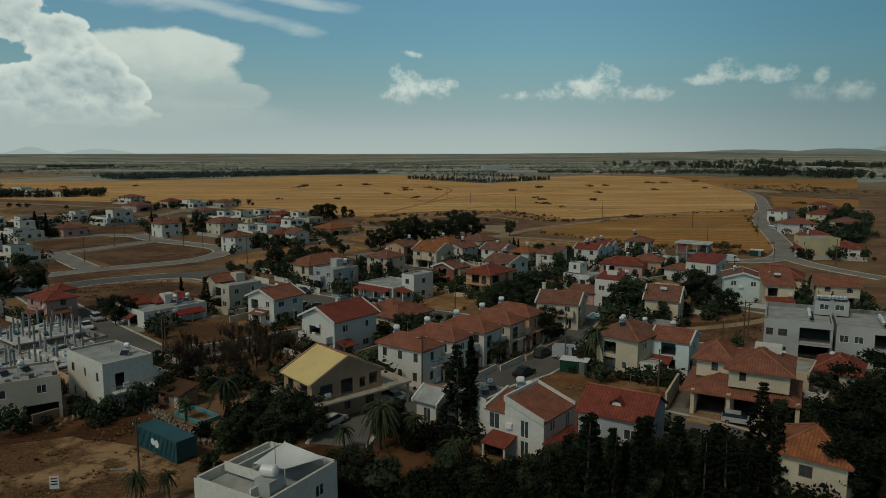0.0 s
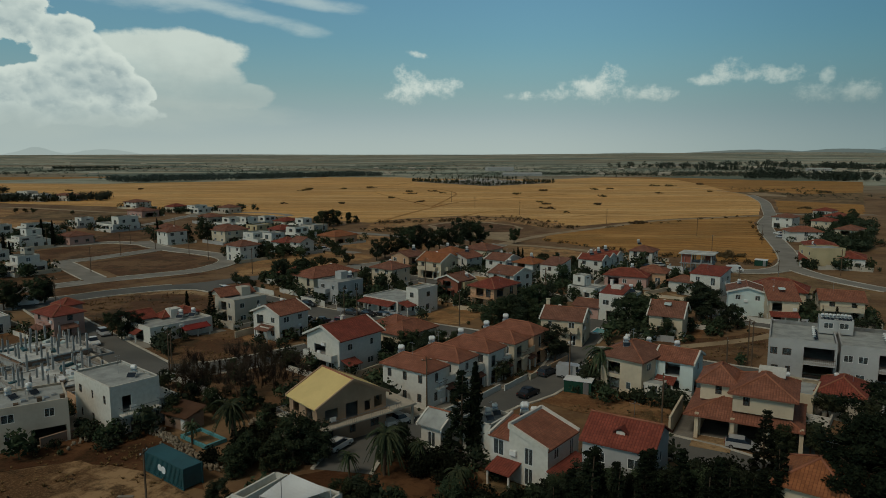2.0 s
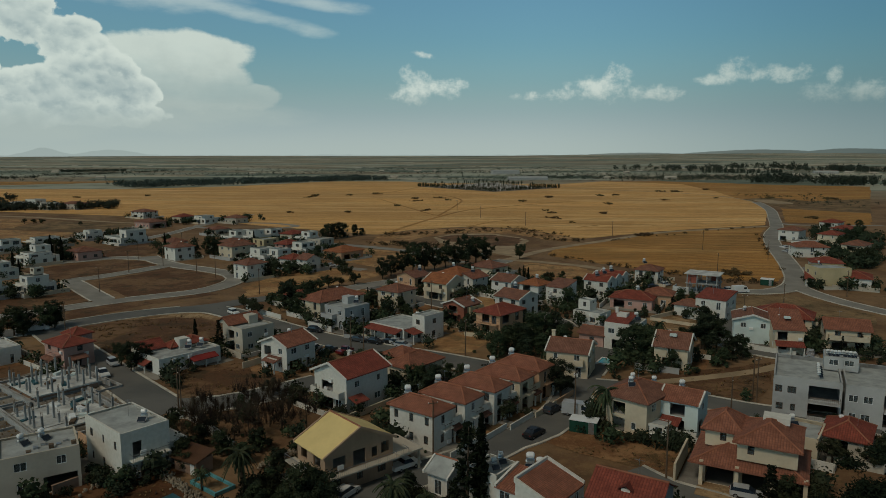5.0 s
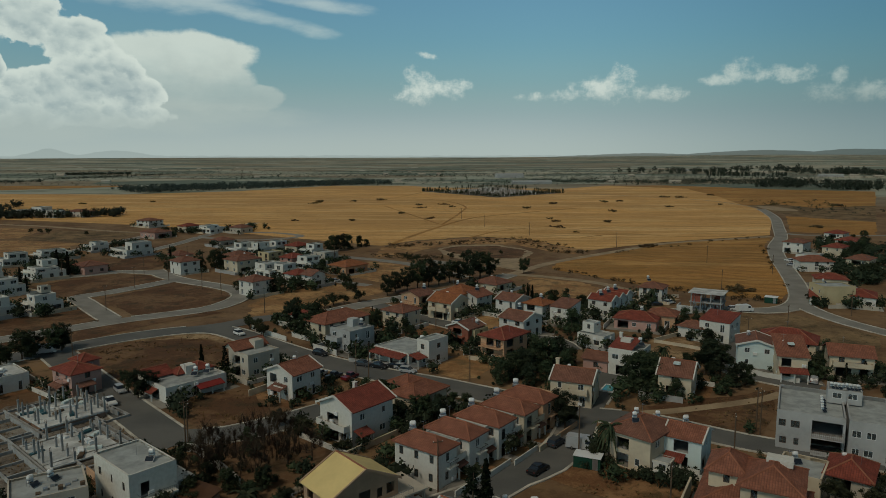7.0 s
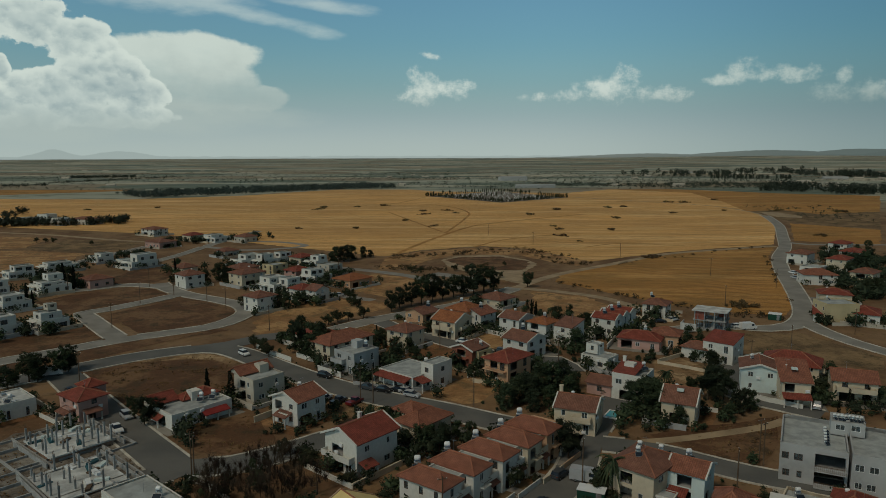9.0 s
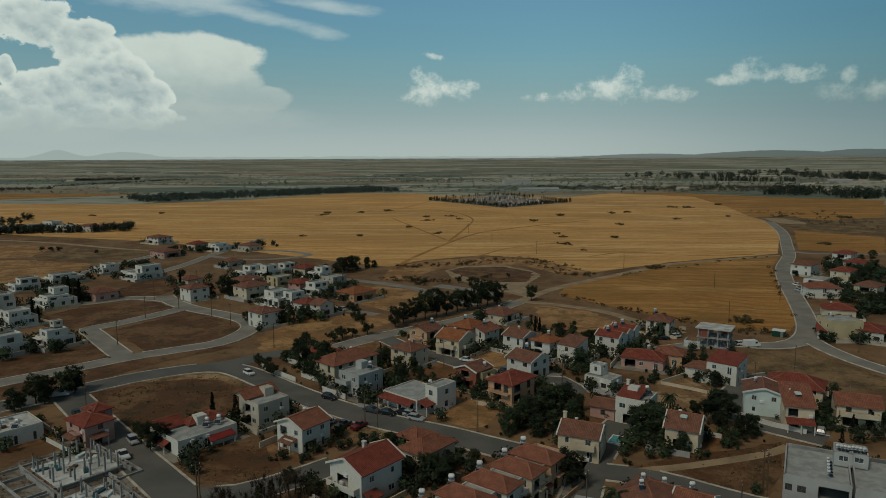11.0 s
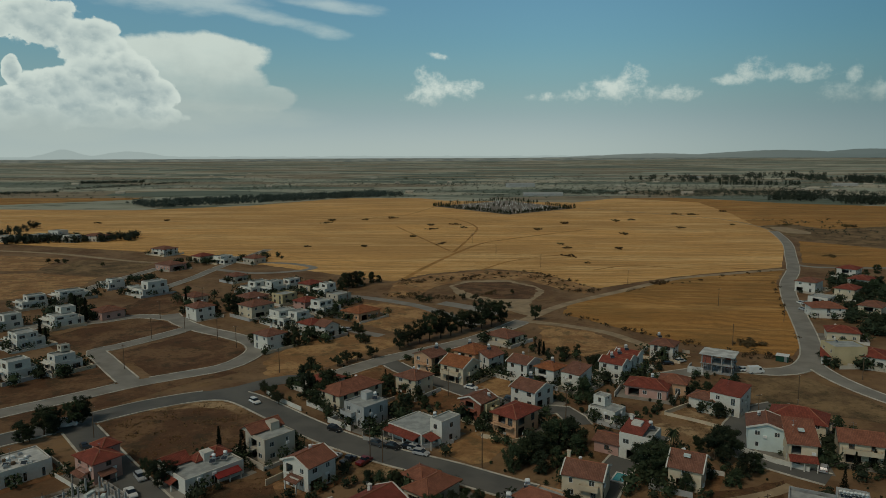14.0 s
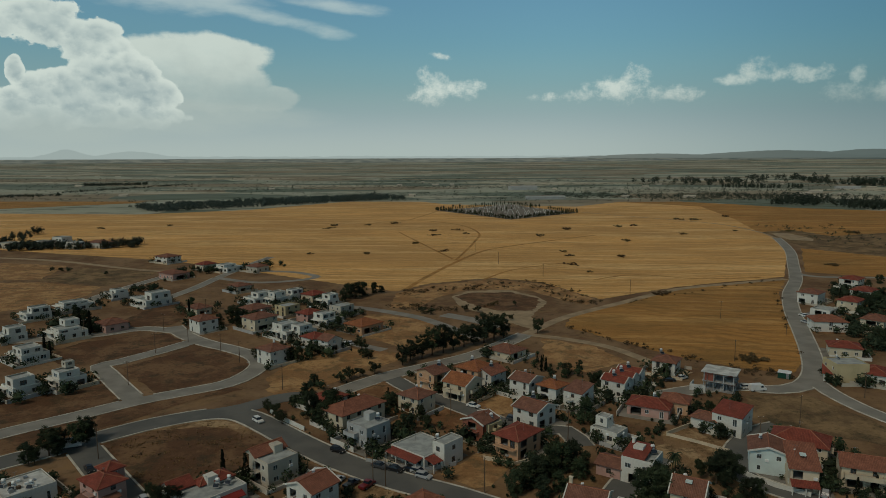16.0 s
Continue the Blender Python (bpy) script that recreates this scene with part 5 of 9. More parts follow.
def clear_of(x, y, road_gap=1.5, house_gap=0.8):
    """True where a garden thing would stand neither in a street nor in a house."""
    for line, w, _, _ in ROAD_LINES:
        if any(abs(p.x - x) < w and abs(p.y - y) < w and math.hypot(p.x - x, p.y - y) < w / 2 + road_gap for p in line):
            return False
    for hx, hy, w, d, turn, _ in FOOTPRINTS:
        if abs(hx - x) > 16 or abs(hy - y) > 16:
            continue
        c, s = math.cos(radians(-turn)), math.sin(radians(-turn))
        lx, ly = (x - hx) * c - (y - hy) * s, (x - hx) * s + (y - hy) * c
        if abs(lx) < w / 2 + house_gap and abs(ly) < d / 2 + house_gap:
            return False
    return True


def gardens():
    """Yards of paving or earth, low walls, shrubs and small trees round the houses."""
    rnd = random.Random(77)
    for k, (x, y, w, d, turn, eave) in enumerate(list(FOOTPRINTS)):
        m = pose(x, y, 0, 0, 0, turn)
        a, c = w / 2 + rnd.uniform(2.0, 3.4), d / 2 + rnd.uniform(2.0, 3.4)
        corners = [m @ Vector(q) for q in ((-a, -c, 0), (a, -c, 0), (a, c, 0), (-a, c, 0))]
        plot("yard_%d" % (k + 1), rnd.choice((PAVING, SCRUB, EARTH, YARD, PAVING, YARD)), [(q.x, q.y) for q in corners], 0.008 + 0.0003 * (k % 20), "paved or bare yard round a house", "yard")
        for _ in range(rnd.randint(9, 15) if math.hypot(x, y) < 280 else 6):
            p = m @ Vector((rnd.uniform(-a - 3, a + 3), rnd.uniform(-c - 3, c + 3), 0))
            if clear_of(p.x, p.y, 1.3, 1.0):
                (GARDEN_DARK if rnd.random() < 0.6 else GARDEN_OLIVE).append((p.x, p.y, rnd.choice((1.0, 1.4, 1.8, 2.4, 3.2, 4.4)) * rnd.uniform(0.8, 1.15)))
        for i in range(4):
            q0, q1 = corners[i], corners[(i + 1) % 4]
            if rnd.random() < 0.3 or math.hypot(x, y) < 112:
                continue
            n = 6
            run = []
            for j in range(n + 1):
                p = q0.lerp(q1, j / n)
                ok = clear_of(p.x, p.y, 1.4, 0.5)
                if ok:
                    run.append((p.x, p.y))
                if (not ok or j == n) and len(run) > 1:
                    fence_wall([run[0], run[-1]], rnd.uniform(0.8, 1.4), rnd.choice((WHITE, WHITE, CREAM, GREY, BEIGE)), 0.18, "low rendered garden wall round a yard")
                if not ok:
                    run = []
        for _ in range(rnd.randint(6, 11)):
            side = rnd.randint(0, 3)
            lx = rnd.uniform(-a, a) if side % 2 else (a - 0.6) * rnd.choice((-1, 1))
            ly = (c - 0.6) * rnd.choice((-1, 1)) if side % 2 else rnd.uniform(-c, c)
            p = m @ Vector((lx, ly, 0))
            if clear_of(p.x, p.y, 1.0, 0.7):
                if math.hypot(x, y) > 135:
                    FAR_SHRUBS.append((p.x, p.y, rnd.uniform(1.2, 4.5)))
                    continue
                kind = rnd.choice(("shrub", "shrub", "shrub", "shrub", "shrub", "shrub", "shrub", "olive"))
                tree(kind, p.x, p.y, rnd.uniform(0.45, 0.75) if kind == "pine" else rnd.uniform(0.6, 0.95) if kind == "olive" else rnd.uniform(0.8, 1.6))


def town_scrub():
    """Low dark bushes and weeds in the gaps between the gardens."""
    rnd = random.Random(19)
    for _ in range(1500):
        x, y = rnd.uniform(-60, 100), rnd.uniform(98, 262)
        if y > 262 - abs(x - 10) * 0.55 or x < -60 + (215 - y) * 0.12 and y > 150 or any(inside(x, y, q) for q in PLOT_RIMS):
            continue
        if clear_of(x, y, 0.9, 0.6):
            h = rnd.choice((0.5, 0.7, 0.9, 1.2, 1.6, 2.2, 3.0)) * rnd.uniform(0.8, 1.2)
            (GARDEN_DARK if rnd.random() < 0.55 else GARDEN_OLIVE).append((x, y, h))


def inside(x, y, pts):
    hit = False
    for (x0, y0), (x1, y1) in zip(pts, pts[1:] + pts[:1]):
        if (y0 > y) != (y1 > y) and x < (x1 - x0) * (y - y0) / (y1 - y0) + x0:
            hit = not hit
    return hit


def dry_weeds():
    """Tufts of dry grass and weeds, in drifts, on the open plots near by."""
    rnd = random.Random(88)
    straw, dark = Shape(), Shape()
    for pts in PLOT_RIMS:
        xs, ys = [p[0] for p in pts], [p[1] for p in pts]
        if min(ys) > 150:
            continue
        area = (max(xs) - min(xs)) * (max(ys) - min(ys))
        for _ in range(min(130, int(area / 14))):
            cx, cy = rnd.uniform(min(xs), max(xs)), rnd.uniform(min(ys), max(ys))
            for _ in range(rnd.randint(3, 12)):
                x, y = cx + rnd.gauss(0, 1.3), cy + rnd.gauss(0, 1.0)
                if not inside(x, y, pts) or not clear_of(x, y, 0.4, 0.3):
                    continue
                b = straw if rnd.random() < 0.93 else dark
                h = rnd.uniform(0.12, 0.42)
                for _ in range(7):
                    g, s = rnd.uniform(0, 6.283), rnd.uniform(0.15, 0.5)
                    c, e = math.cos(g), math.sin(g)
                    b.face([(x - e * 0.09, y + c * 0.09, 0.01), (x + e * 0.09, y - c * 0.09, 0.01), (x + c * s, y + e * s, h * rnd.uniform(0.6, 1.1))])
    tagged(new("dry_grass_tufts", straw.mesh("dry_grass_tufts", LEAF_STRAW)), "tufts of pale dry grass on open plots", "grass", kind="stuff")
    tagged(new("dry_weeds", dark.mesh("dry_weeds", LEAF_DRY)), "dark dry weeds on open plots", "weeds", kind="stuff")


FAR_SHRUBS, GARDEN_DARK, GARDEN_OLIVE = [], [], []


def far_clumps(name, label, rows, mat, blades=26, slim=0.5, seed=3):
    """Far trees or shrubs joined into one: rows of (x, y, height)."""
    rnd = random.Random(seed)
    b = Shape()
    for x, y, h in rows:
        if y < 620 and not clear_of(x, y, 0.6, 0.4):
            continue
        r = h * slim * rnd.uniform(0.8, 1.3)
        for _ in range(blades):
            q = Vector((rnd.gauss(0, 1), rnd.gauss(0, 1), rnd.gauss(0, 1))).normalized() * rnd.random() ** 0.4
            p = Vector((x + q.x * r, y + q.y * r, h * 0.52 + q.z * h * 0.48))
            u = Vector((rnd.gauss(0, 1), rnd.gauss(0, 1), rnd.gauss(0, 0.8))).normalized()
            t = u.cross(Vector((rnd.gauss(0, 1), rnd.gauss(0, 1), rnd.gauss(0, 1)))).normalized()
            s = (0.14 * h + 0.1) * (24 / max(24, blades)) ** 0.4 * rnd.uniform(0.7, 1.3)
            b.face([p - u * s, p + t * s * 0.7, p + u * s, p - t * s * 0.7])
        if blades > 100:
            i = len(b.v)
            for q in ((1, 0, 0), (-1, 0, 0), (0, 1, 0), (0, -1, 0), (0, 0, 1), (0, 0, -0.8)):
                k = rnd.uniform(0.6, 0.85)
                b.v.append((x + q[0] * r * k, y + q[1] * r * k, h * 0.52 + q[2] * h * 0.45 * k))
            b.f += [(i + p, i + q, i + t) for p, q, t in ((0, 2, 4), (2, 1, 4), (1, 3, 4), (3, 0, 4), (2, 0, 5), (1, 2, 5), (3, 1, 5), (0, 3, 5))]
        b.tube((x, y, -0.2), (x, y, h * 0.5), 0.02 * h, 0.012 * h, n=3, caps=False)
    return tagged(new(name, b.mesh(name, mat)), label, "trees" if "tree" in label else "shrubs", kind="stuff")


def strip(x0, y0, x1, y1, n, wide, h0, h1, seed):
    """n places scattered along a strip."""
    rnd = random.Random(seed)
    ln = math.hypot(x1 - x0, y1 - y0)
    nx, ny = -(y1 - y0) / ln, (x1 - x0) / ln
    out = []
    for _ in range(n):
        k, o = rnd.random(), rnd.uniform(-wide, wide)
        out.append((x0 + (x1 - x0) * k + nx * o, y0 + (y1 - y0) * k + ny * o, rnd.uniform(h0, h1)))
    return out


# ---- vehicles ----
def make_car(style, colour, label):
    """A parked car: body, glasshouse, windows and wheels."""
    root = thing("car" if style != "van" else "van", pose(0, 0, -50), label, "car" if style != "van" else "van", "parked vehicles")
    L, W = (4.3, 1.75) if style != "van" else (5.4, 2.0)
    prof = {"saloon": [(-2.15, 0.35), (-2.15, 0.85), (-1.6, 0.95), (1.0, 0.98), (2.0, 0.8), (2.15, 0.6), (2.15, 0.35)],
            "hatch": [(-2.0, 0.35), (-2.05, 0.95), (-1.5, 1.0), (1.0, 1.0), (1.95, 0.82), (2.1, 0.6), (2.1, 0.35)],
            "van": [(-2.7, 0.4), (-2.7, 2.25), (-2.5, 2.4), (1.2, 2.4), (1.5, 2.3), (2.2, 1.35), (2.65, 1.2), (2.7, 0.4)],
            "pickup": [(-2.4, 0.45), (-2.4, 1.05), (0.9, 1.05), (2.1, 0.95), (2.3, 0.7), (2.3, 0.45)]}[style]
    roof = {"saloon": [(-1.5, 0.94), (-0.9, 1.42), (0.3, 1.45), (1.1, 0.97)], "hatch": [(-1.95, 0.96), (-1.6, 1.45), (0.2, 1.5), (1.1, 0.99)],
            "van": None, "pickup": [(-0.6, 1.04), (-0.45, 1.65), (0.5, 1.65), (1.1, 1.04)]}[style]

    def extrude(pts, half, taper=1.0):
        b = Shape()
        n = len(pts)
        zs = [z for _, z in pts]
        lo, hi = min(zs), max(zs)
        for s in (-1, 1):
            b.v += [(x, s * half * (1 - (1 - taper) * (z - lo) / (hi - lo)), z) for x, z in pts]
        b.f += [tuple(range(n)), tuple(reversed(range(n, 2 * n)))]
        b.f += [((k + 1) % n, k, n + k, n + (k + 1) % n) for k in range(n)]
        return b

    mat = paint("car_paint_" + colour[0], colour[1])
    body = part("body", extrude(prof, W / 2, 0.94), mat, root)
    if roof:
        part("cabin", extrude(roof, W / 2 - 0.08, 0.8), PANEL, root)
        (xa, za), (xb, zb) = roof[1], roof[2]
        part("roof_panel", Shape().box(xa - 0.05, -W / 2 + 0.22, za - 0.01, xb + 0.1, W / 2 - 0.22, zb + 0.05), mat, root)
    else:
        part("windscreen", Shape().face([(1.56, -0.8, 2.22), (2.22, -0.85, 1.4), (2.22, 0.85, 1.4), (1.56, 0.8, 2.22)]), PANEL, root, m=Matrix.Translation((0.03, 0, 0.03)))
        for s in (-1, 1):
            part("side_window", Shape().box(0.7, s * 0.975 - 0.01, 1.35, 1.6, s * 0.975 + 0.01, 1.95), PANEL, root)
    for x in (-L * 0.3, L * 0.31):
        for s in (-1, 1):
            wh = part("wheel", Shape().lathe((x, s * (W / 2 - 0.1), 0.32), (0, 1, 0), [(-0.1, 0.22), (-0.09, 0.31), (0.09, 0.31), (0.1, 0.22)], 12), RUBBER, root)
            part("rim", Shape().lathe((x, s * (W / 2 - 0.1), 0.32), (0, 1, 0), [(-0.105, 0.18), (0.105, 0.18)], 10), METAL, wh)
    for s in (-1, 1):
        part("headlight", Shape().box(L / 2 - 0.16, s * 0.6 - 0.15, 0.62, L / 2 - 0.02, s * 0.6 + 0.15, 0.74), TANK, root)
        part("tail_light", Shape().box(-L / 2 - 0.01, s * 0.65 - 0.1, 0.72, -L / 2 + 0.08, s * 0.65 + 0.1, 0.86), AWNING, root)
    return root


CARS = {}
PAINTS = {"white": (0.72, 0.72, 0.7), "silver": (0.42, 0.43, 0.44), "black": (0.015, 0.016, 0.018), "dark_grey": (0.06, 0.065, 0.07), "dark_red": (0.18, 0.02, 0.02), "blue": (0.03, 0.06, 0.16)}
CAR_WORD = {"saloon": "saloon car", "hatch": "hatchback car", "van": "panel van", "pickup": "pickup truck"}


def car(style, colour, x, y, turn, z=0.03):
    k = (style, colour)
    if k not in CARS:
        CARS[k] = make_car(style, (colour, PAINTS[colour]), f"{colour.replace('_', ' ')} {CAR_WORD[style]} parked by the street")
        CARS[k].matrix_basis = at(x, y, z, turn)
        return CARS[k]
    return copy_thing(CARS[k], at(x, y, z, turn))


# ---- the ground ----
def make_ground():
    """One sheet to the horizon, rising gently into low hills on the far right."""
    xs = [-4400, -3000, -2000, -1400, -1000, -700, -450, -250, -120, 0, 120, 250, 450, 700, 1000, 1400, 1900, 2400, 3000, 3700, 4400]
    ys = [-400, -100, 0, 60, 120, 200, 300, 420, 560, 720, 900, 1100, 1350, 1700, 2100, 2600, 3100, 3600, 4000, 4400]
    b = Shape()
    for y in ys:
        for x in xs:
            k = min(1, max(0, (y - 1100) / 3000))
            r = math.exp(-((x - 1900) / 900) ** 2) * 55 + math.exp(-((x - 2700) / 500) ** 2) * 22
            z = -0.05 + (r * 0.25 + 36 + 6 * noise.noise((x / 900, y / 900, 3))) * k * k
            b.v.append((x, y, z))
    n = len(xs)
    for j in range(len(ys) - 1):
        for i in range(n - 1):
            b.f.append((j * n + i, j * n + i + 1, (j + 1) * n + i + 1, (j + 1) * n + i))
    tagged(new("ground", b.mesh("ground", ground_material())), "dry red-brown earth and farmland reaching the horizon", "ground", kind="structure")


make_ground()
plot("field_1", GOLD, [(-677.3, 926.3), (-447.7, 909.5), (-319.9, 987.8), (-147.7, 1268.3), (-38.6, 1104.8), (159.7, 1055.8), (252.5, 1172.8), (361.1, 1105.0), (311.6, 780.6), (283.7, 639.5), (239.6, 531.8), (199.2, 443.9), (121.7, 407.5), (68.8, 370.4), (43.6, 420.3), (13.0, 435.4), (-25.4, 414.8), (-43.3, 389.5), (-102.6, 426.5), (-150.3, 457.8), (-223.9, 502.0), (-418.4, 568.0)], 0.02, "golden stubble field with mown lines", "field")
plot("field_2", STUBBLE, [(47.9, 330.0), (78.7, 360.5), (119.2, 398.7), (158.9, 419.3), (194.5, 431.7), (171.7, 388.5), (150.9, 332.8), (137.0, 290.8), (125.1, 258.0), (114.6, 244.0), (100.9, 246.9), (79.3, 262.6), (58.6, 288.6), (42.4, 309.7)], 0.02, "golden dry grass field beside the road", "field")
plot("field_3", STUBBLE, [(273.3, 581.0), (319.3, 533.5), (265.1, 441.4), (220.6, 461.7)], 0.02, "golden stubble field", "field")
plot("field_4", STUBBLE, [(-1010.4, 1387.2), (-784.4, 1385.1), (-764.2, 1847.1), (-533.2, 2397.3), (-426.0, 1912.7), (-573.5, 1383.2), (-555.7, 1131.6), (-720.5, 986.0)], 0.02, "dry pale farm field", "field")
plot("field_5", GRASS, [(-507.7, 2281.8), (-128.5, 3275.0), (523.0, 3884.7), (352.6, 2617.0), (-89.2, 2265.0), (-394.3, 1769.4)], 0.02, "dry pale farm field", "field")
plot("field_6", SCRUB, [(290.4, 705.6), (330.9, 727.6), (342.9, 671.8), (418.7, 702.3), (317.6, 530.5), (291.5, 561.0), (280.0, 588.3), (283.7, 639.5)], 0.024, "dark scrubby fallow ground", "field")
plot("field_7", STUBBLE, [(249.4, 1158.6), (345.8, 1172.6), (413.5, 1105.0), (468.5, 1033.8), (577.3, 971.8), (395.8, 663.4), (338.2, 662.5), (326.0, 716.6), (286.2, 695.3), (318.8, 849.9), (345.3, 1056.2)], 0.022, "brown-gold stubble field behind the road", "field")
plot("pale_clearing", TRACK, [(297.2, 695.4), (313.8, 695.7), (315.9, 648.7), (306.6, 631.4), (291.4, 639.6), (290.2, 666.3)], 0.04, "pale bare clearing beside the road", "ground")
# plots between the houses
plot("vacant_plot_1", GOLD_DRY, [(-129.7, 243.3), (-111.5, 268.0), (-102.3, 268.2), (-83.2, 248.2), (-80.0, 238.1), (-85.7, 225.5), (-100.6, 214.8), (-104.1, 216.3)], 0.015, "dry brown grass plot inside a loop road", "ground")
plot("vacant_plot_2", GOLD_DRY, [(-100.9, 173.9), (-94.5, 181.5), (-87.0, 187.2), (-79.5, 190.6), (-73.5, 190.8), (-68.0, 188.6), (-60.0, 181.8), (-52.0, 174.5), (-53.2, 158.8), (-56.4, 155.7), (-69.1, 147.0), (-75.5, 146.7)], 0.015, "dry brown grass plot by the main road", "ground")
plot("sandy_verge", PALE_EARTH, [(-92.0, 184.5), (-86.5, 189.0), (-79.5, 192.6), (-73.0, 192.9), (-66.5, 189.8), (-60.5, 184.0), (-63.0, 183.0), (-69.5, 187.2), (-77.5, 188.2), (-85.0, 185.8)], 0.019, "pale sandy verge at the bend of the main road", "ground")
plot("vacant_plot_3", GOLD_DRY, [(-159.1, 211.9), (-146.0, 217.8), (-133.2, 233.2), (-109.7, 213.5), (-108.2, 209.3), (-121.4, 195.7), (-140.9, 186.3)], 0.015, "dry brown grass plot", "ground")
plot("vacant_plot_4", GOLD_DRY, [(-168.5, 256.7), (-162.2, 277.6), (-135.1, 292.5), (-119.4, 278.9), (-137.3, 248.7), (-149.0, 242.7)], 0.015, "dry brown grass plot", "ground")
plot("vacant_plot_5", GRASS, [(-67.2, 252.2), (-53.8, 272.2), (-41.7, 268.4), (-25.5, 264.9), (-28.8, 253.4), (-46.1, 231.5), (-66.7, 220.3), (-72.0, 231.9)], 0.015, "bare red earth plot", "ground")
plot("vacant_plot_6", GRASS, [(-51.3, 333.3), (-25.3, 322.1), (-1.1, 296.3), (-10.4, 277.7), (-31.1, 275.4), (-53.1, 294.8)], 0.015, "dry grass plot", "ground")
plot("vacant_plot_7", GRASS, [(30.0, 287.7), (49.6, 277.7), (58.5, 256.0), (41.3, 241.8), (26.6, 255.1)], 0.015, "dry grass plot", "ground")
plot("vacant_plot_8", EARTH, [(14.2, 104.9), (20.8, 111.9), (33.6, 106.0), (34.4, 100.2), (30.4, 94.2), (19.1, 100.2)], 0.015, "bare red earth plot with dry weeds", "ground")
plot("vacant_plot_9", GOLD_DRY, [(34.0, 134.5), (46.0, 140.5), (58.0, 143.0), (69.1, 147.5), (63.0, 133.0), (55.3, 122.6), (44.0, 128.5), (34.5, 131.5)], 0.015, "dry grass plot with a footpath", "ground")
plot("vacant_plot_10", LOT, [(-56.5, 78.3), (-45.8, 83.3), (-37.2, 79.9), (-28.8, 73.8), (-29.1, 69.8), (-35.7, 65.0), (-46.4, 61.8)], 0.015, "pale trampled earth lot with dry tufts", "ground")
plot("vacant_plot_11", PLOUGHED_SHADED, [(-61.2, 85.1), (-46.6, 94.2), (-41.4, 93.1), (-32.9, 85.1), (-28.0, 75.2), (-37.2, 79.9), (-46.3, 82.9), (-57.2, 78.3)], 0.018, "dark red ploughed earth", "ground")
# dark sheet under the near trees; their shade is painted as earth colour
plot("near_gardens", PLOUGHED_SHADED, [(-24.0, 62.0), (-23.0, 76.0), (-10.0, 83.0), (2.0, 82.0), (6.0, 75.0), (18.0, 72.0), (33.0, 73.0), (36.0, 60.0), (52.0, 58.0), (50.0, 50.0), (-10.0, 50.0)], 0.006, "dark shaded garden earth under trees", "ground")
plot("vacant_plot_12", GOLD_DRY, [(-60.6, 142.0), (-45.9, 145.8), (-37.3, 132.4), (-42.1, 125.9), (-51.0, 126.3)], 0.015, "dry grass corner plot", "ground")
plot("vacant_plot_13", GRASS, [(-7.8, 160.3), (2.1, 173.7), (8.9, 164.0), (4.4, 154.9), (0.5, 153.4)], 0.015, "dry weedy plot", "ground")
plot("vacant_plot_14", SCRUB, [(88.4, 219.7), (108.3, 220.3), (118.8, 192.6), (111.8, 180.8), (92.4, 189.7), (80.7, 199.9)], 0.015, "scrubby verge of weeds and earth", "ground")
plot("vacant_plot_15", PALE_EARTH, [(48.8, 178.8), (69.6, 187.0), (67.0, 175.8), (55.0, 165.5), (47.5, 168.4)], 0.015, "bare pale earth yard", "ground")
plot("vacant_plot_23", PALE_EARTH, [(52.0, 187.7), (59.9, 193.4), (64.0, 186.7), (67.9, 176.4), (63.3, 171.7), (51.2, 174.0)], 0.019, "bare pale earth yard beside a curving street", "ground")
plot("vacant_plot_16", PALE_EARTH, [(-35.4, 156.4), (-30.9, 165.8), (-18.1, 154.1), (-18.6, 146.1), (-35.0, 145.5)], 0.015, "pale earth yard with parked trucks", "ground")
plot("vacant_plot_17", GRASS, [(-2.4, 207.6), (2.7, 217.0), (11.1, 221.0), (15.0, 215.2), (11.9, 202.3), (7.5, 199.8), (2.5, 202.9)], 0.016, "weedy olive-brown plot between houses", "ground")
plot("vacant_plot_18", EARTH, [(-12.7, 196.9), (-7.9, 205.5), (-0.9, 199.6), (-2.2, 192.0), (-7.2, 185.3)], 0.016, "bare red earth plot between houses", "ground")
plot("vacant_plot_19", EARTH, [(-41.9, 221.1), (-34.7, 234.3), (-22.5, 221.7), (-26.3, 213.4), (-35.6, 214.7)], 0.016, "bare red earth plot by the street", "ground")
plot("vacant_plot_20", GRASS, [(-68.6, 220.2), (-57.1, 245.5), (-41.9, 270.0), (-32.2, 264.7), (-40.0, 242.6), (-51.7, 220.8), (-59.8, 208.8)], 0.017, "long verge of dry grass beside the street", "ground")
plot("vacant_plot_21", GOLD_DRY, [(-136.8, 178.3), (-120.6, 194.4), (-105.4, 207.3), (-83.4, 224.4), (-76.1, 220.0), (-90.2, 207.8), (-98.6, 195.1), (-111.7, 179.2), (-126.6, 164.3)], 0.014, "dry grass strip between two roads", "ground")
plot("field_8", GRASS, [(-302.8, 408.0), (-266.7, 412.7), (-220.1, 399.0), (-214.5, 370.6), (-224.8, 341.5), (-244.1, 326.8)], 0.018, "golden dry field beside far houses", "field")
plot("field_9", SCRUB, [(-270.3, 418.5), (-268.6, 467.0), (-212.0, 461.1), (-206.2, 420.1), (-221.0, 400.8)], 0.019, "dark fallow plot beside a far street", "field")
plot("field_10", GRASS, [(-364.5, 493.4), (-286.3, 476.6), (-272.8, 422.5), (-308.3, 415.6)], 0.018, "dry grass field beside a dirt track", "field")
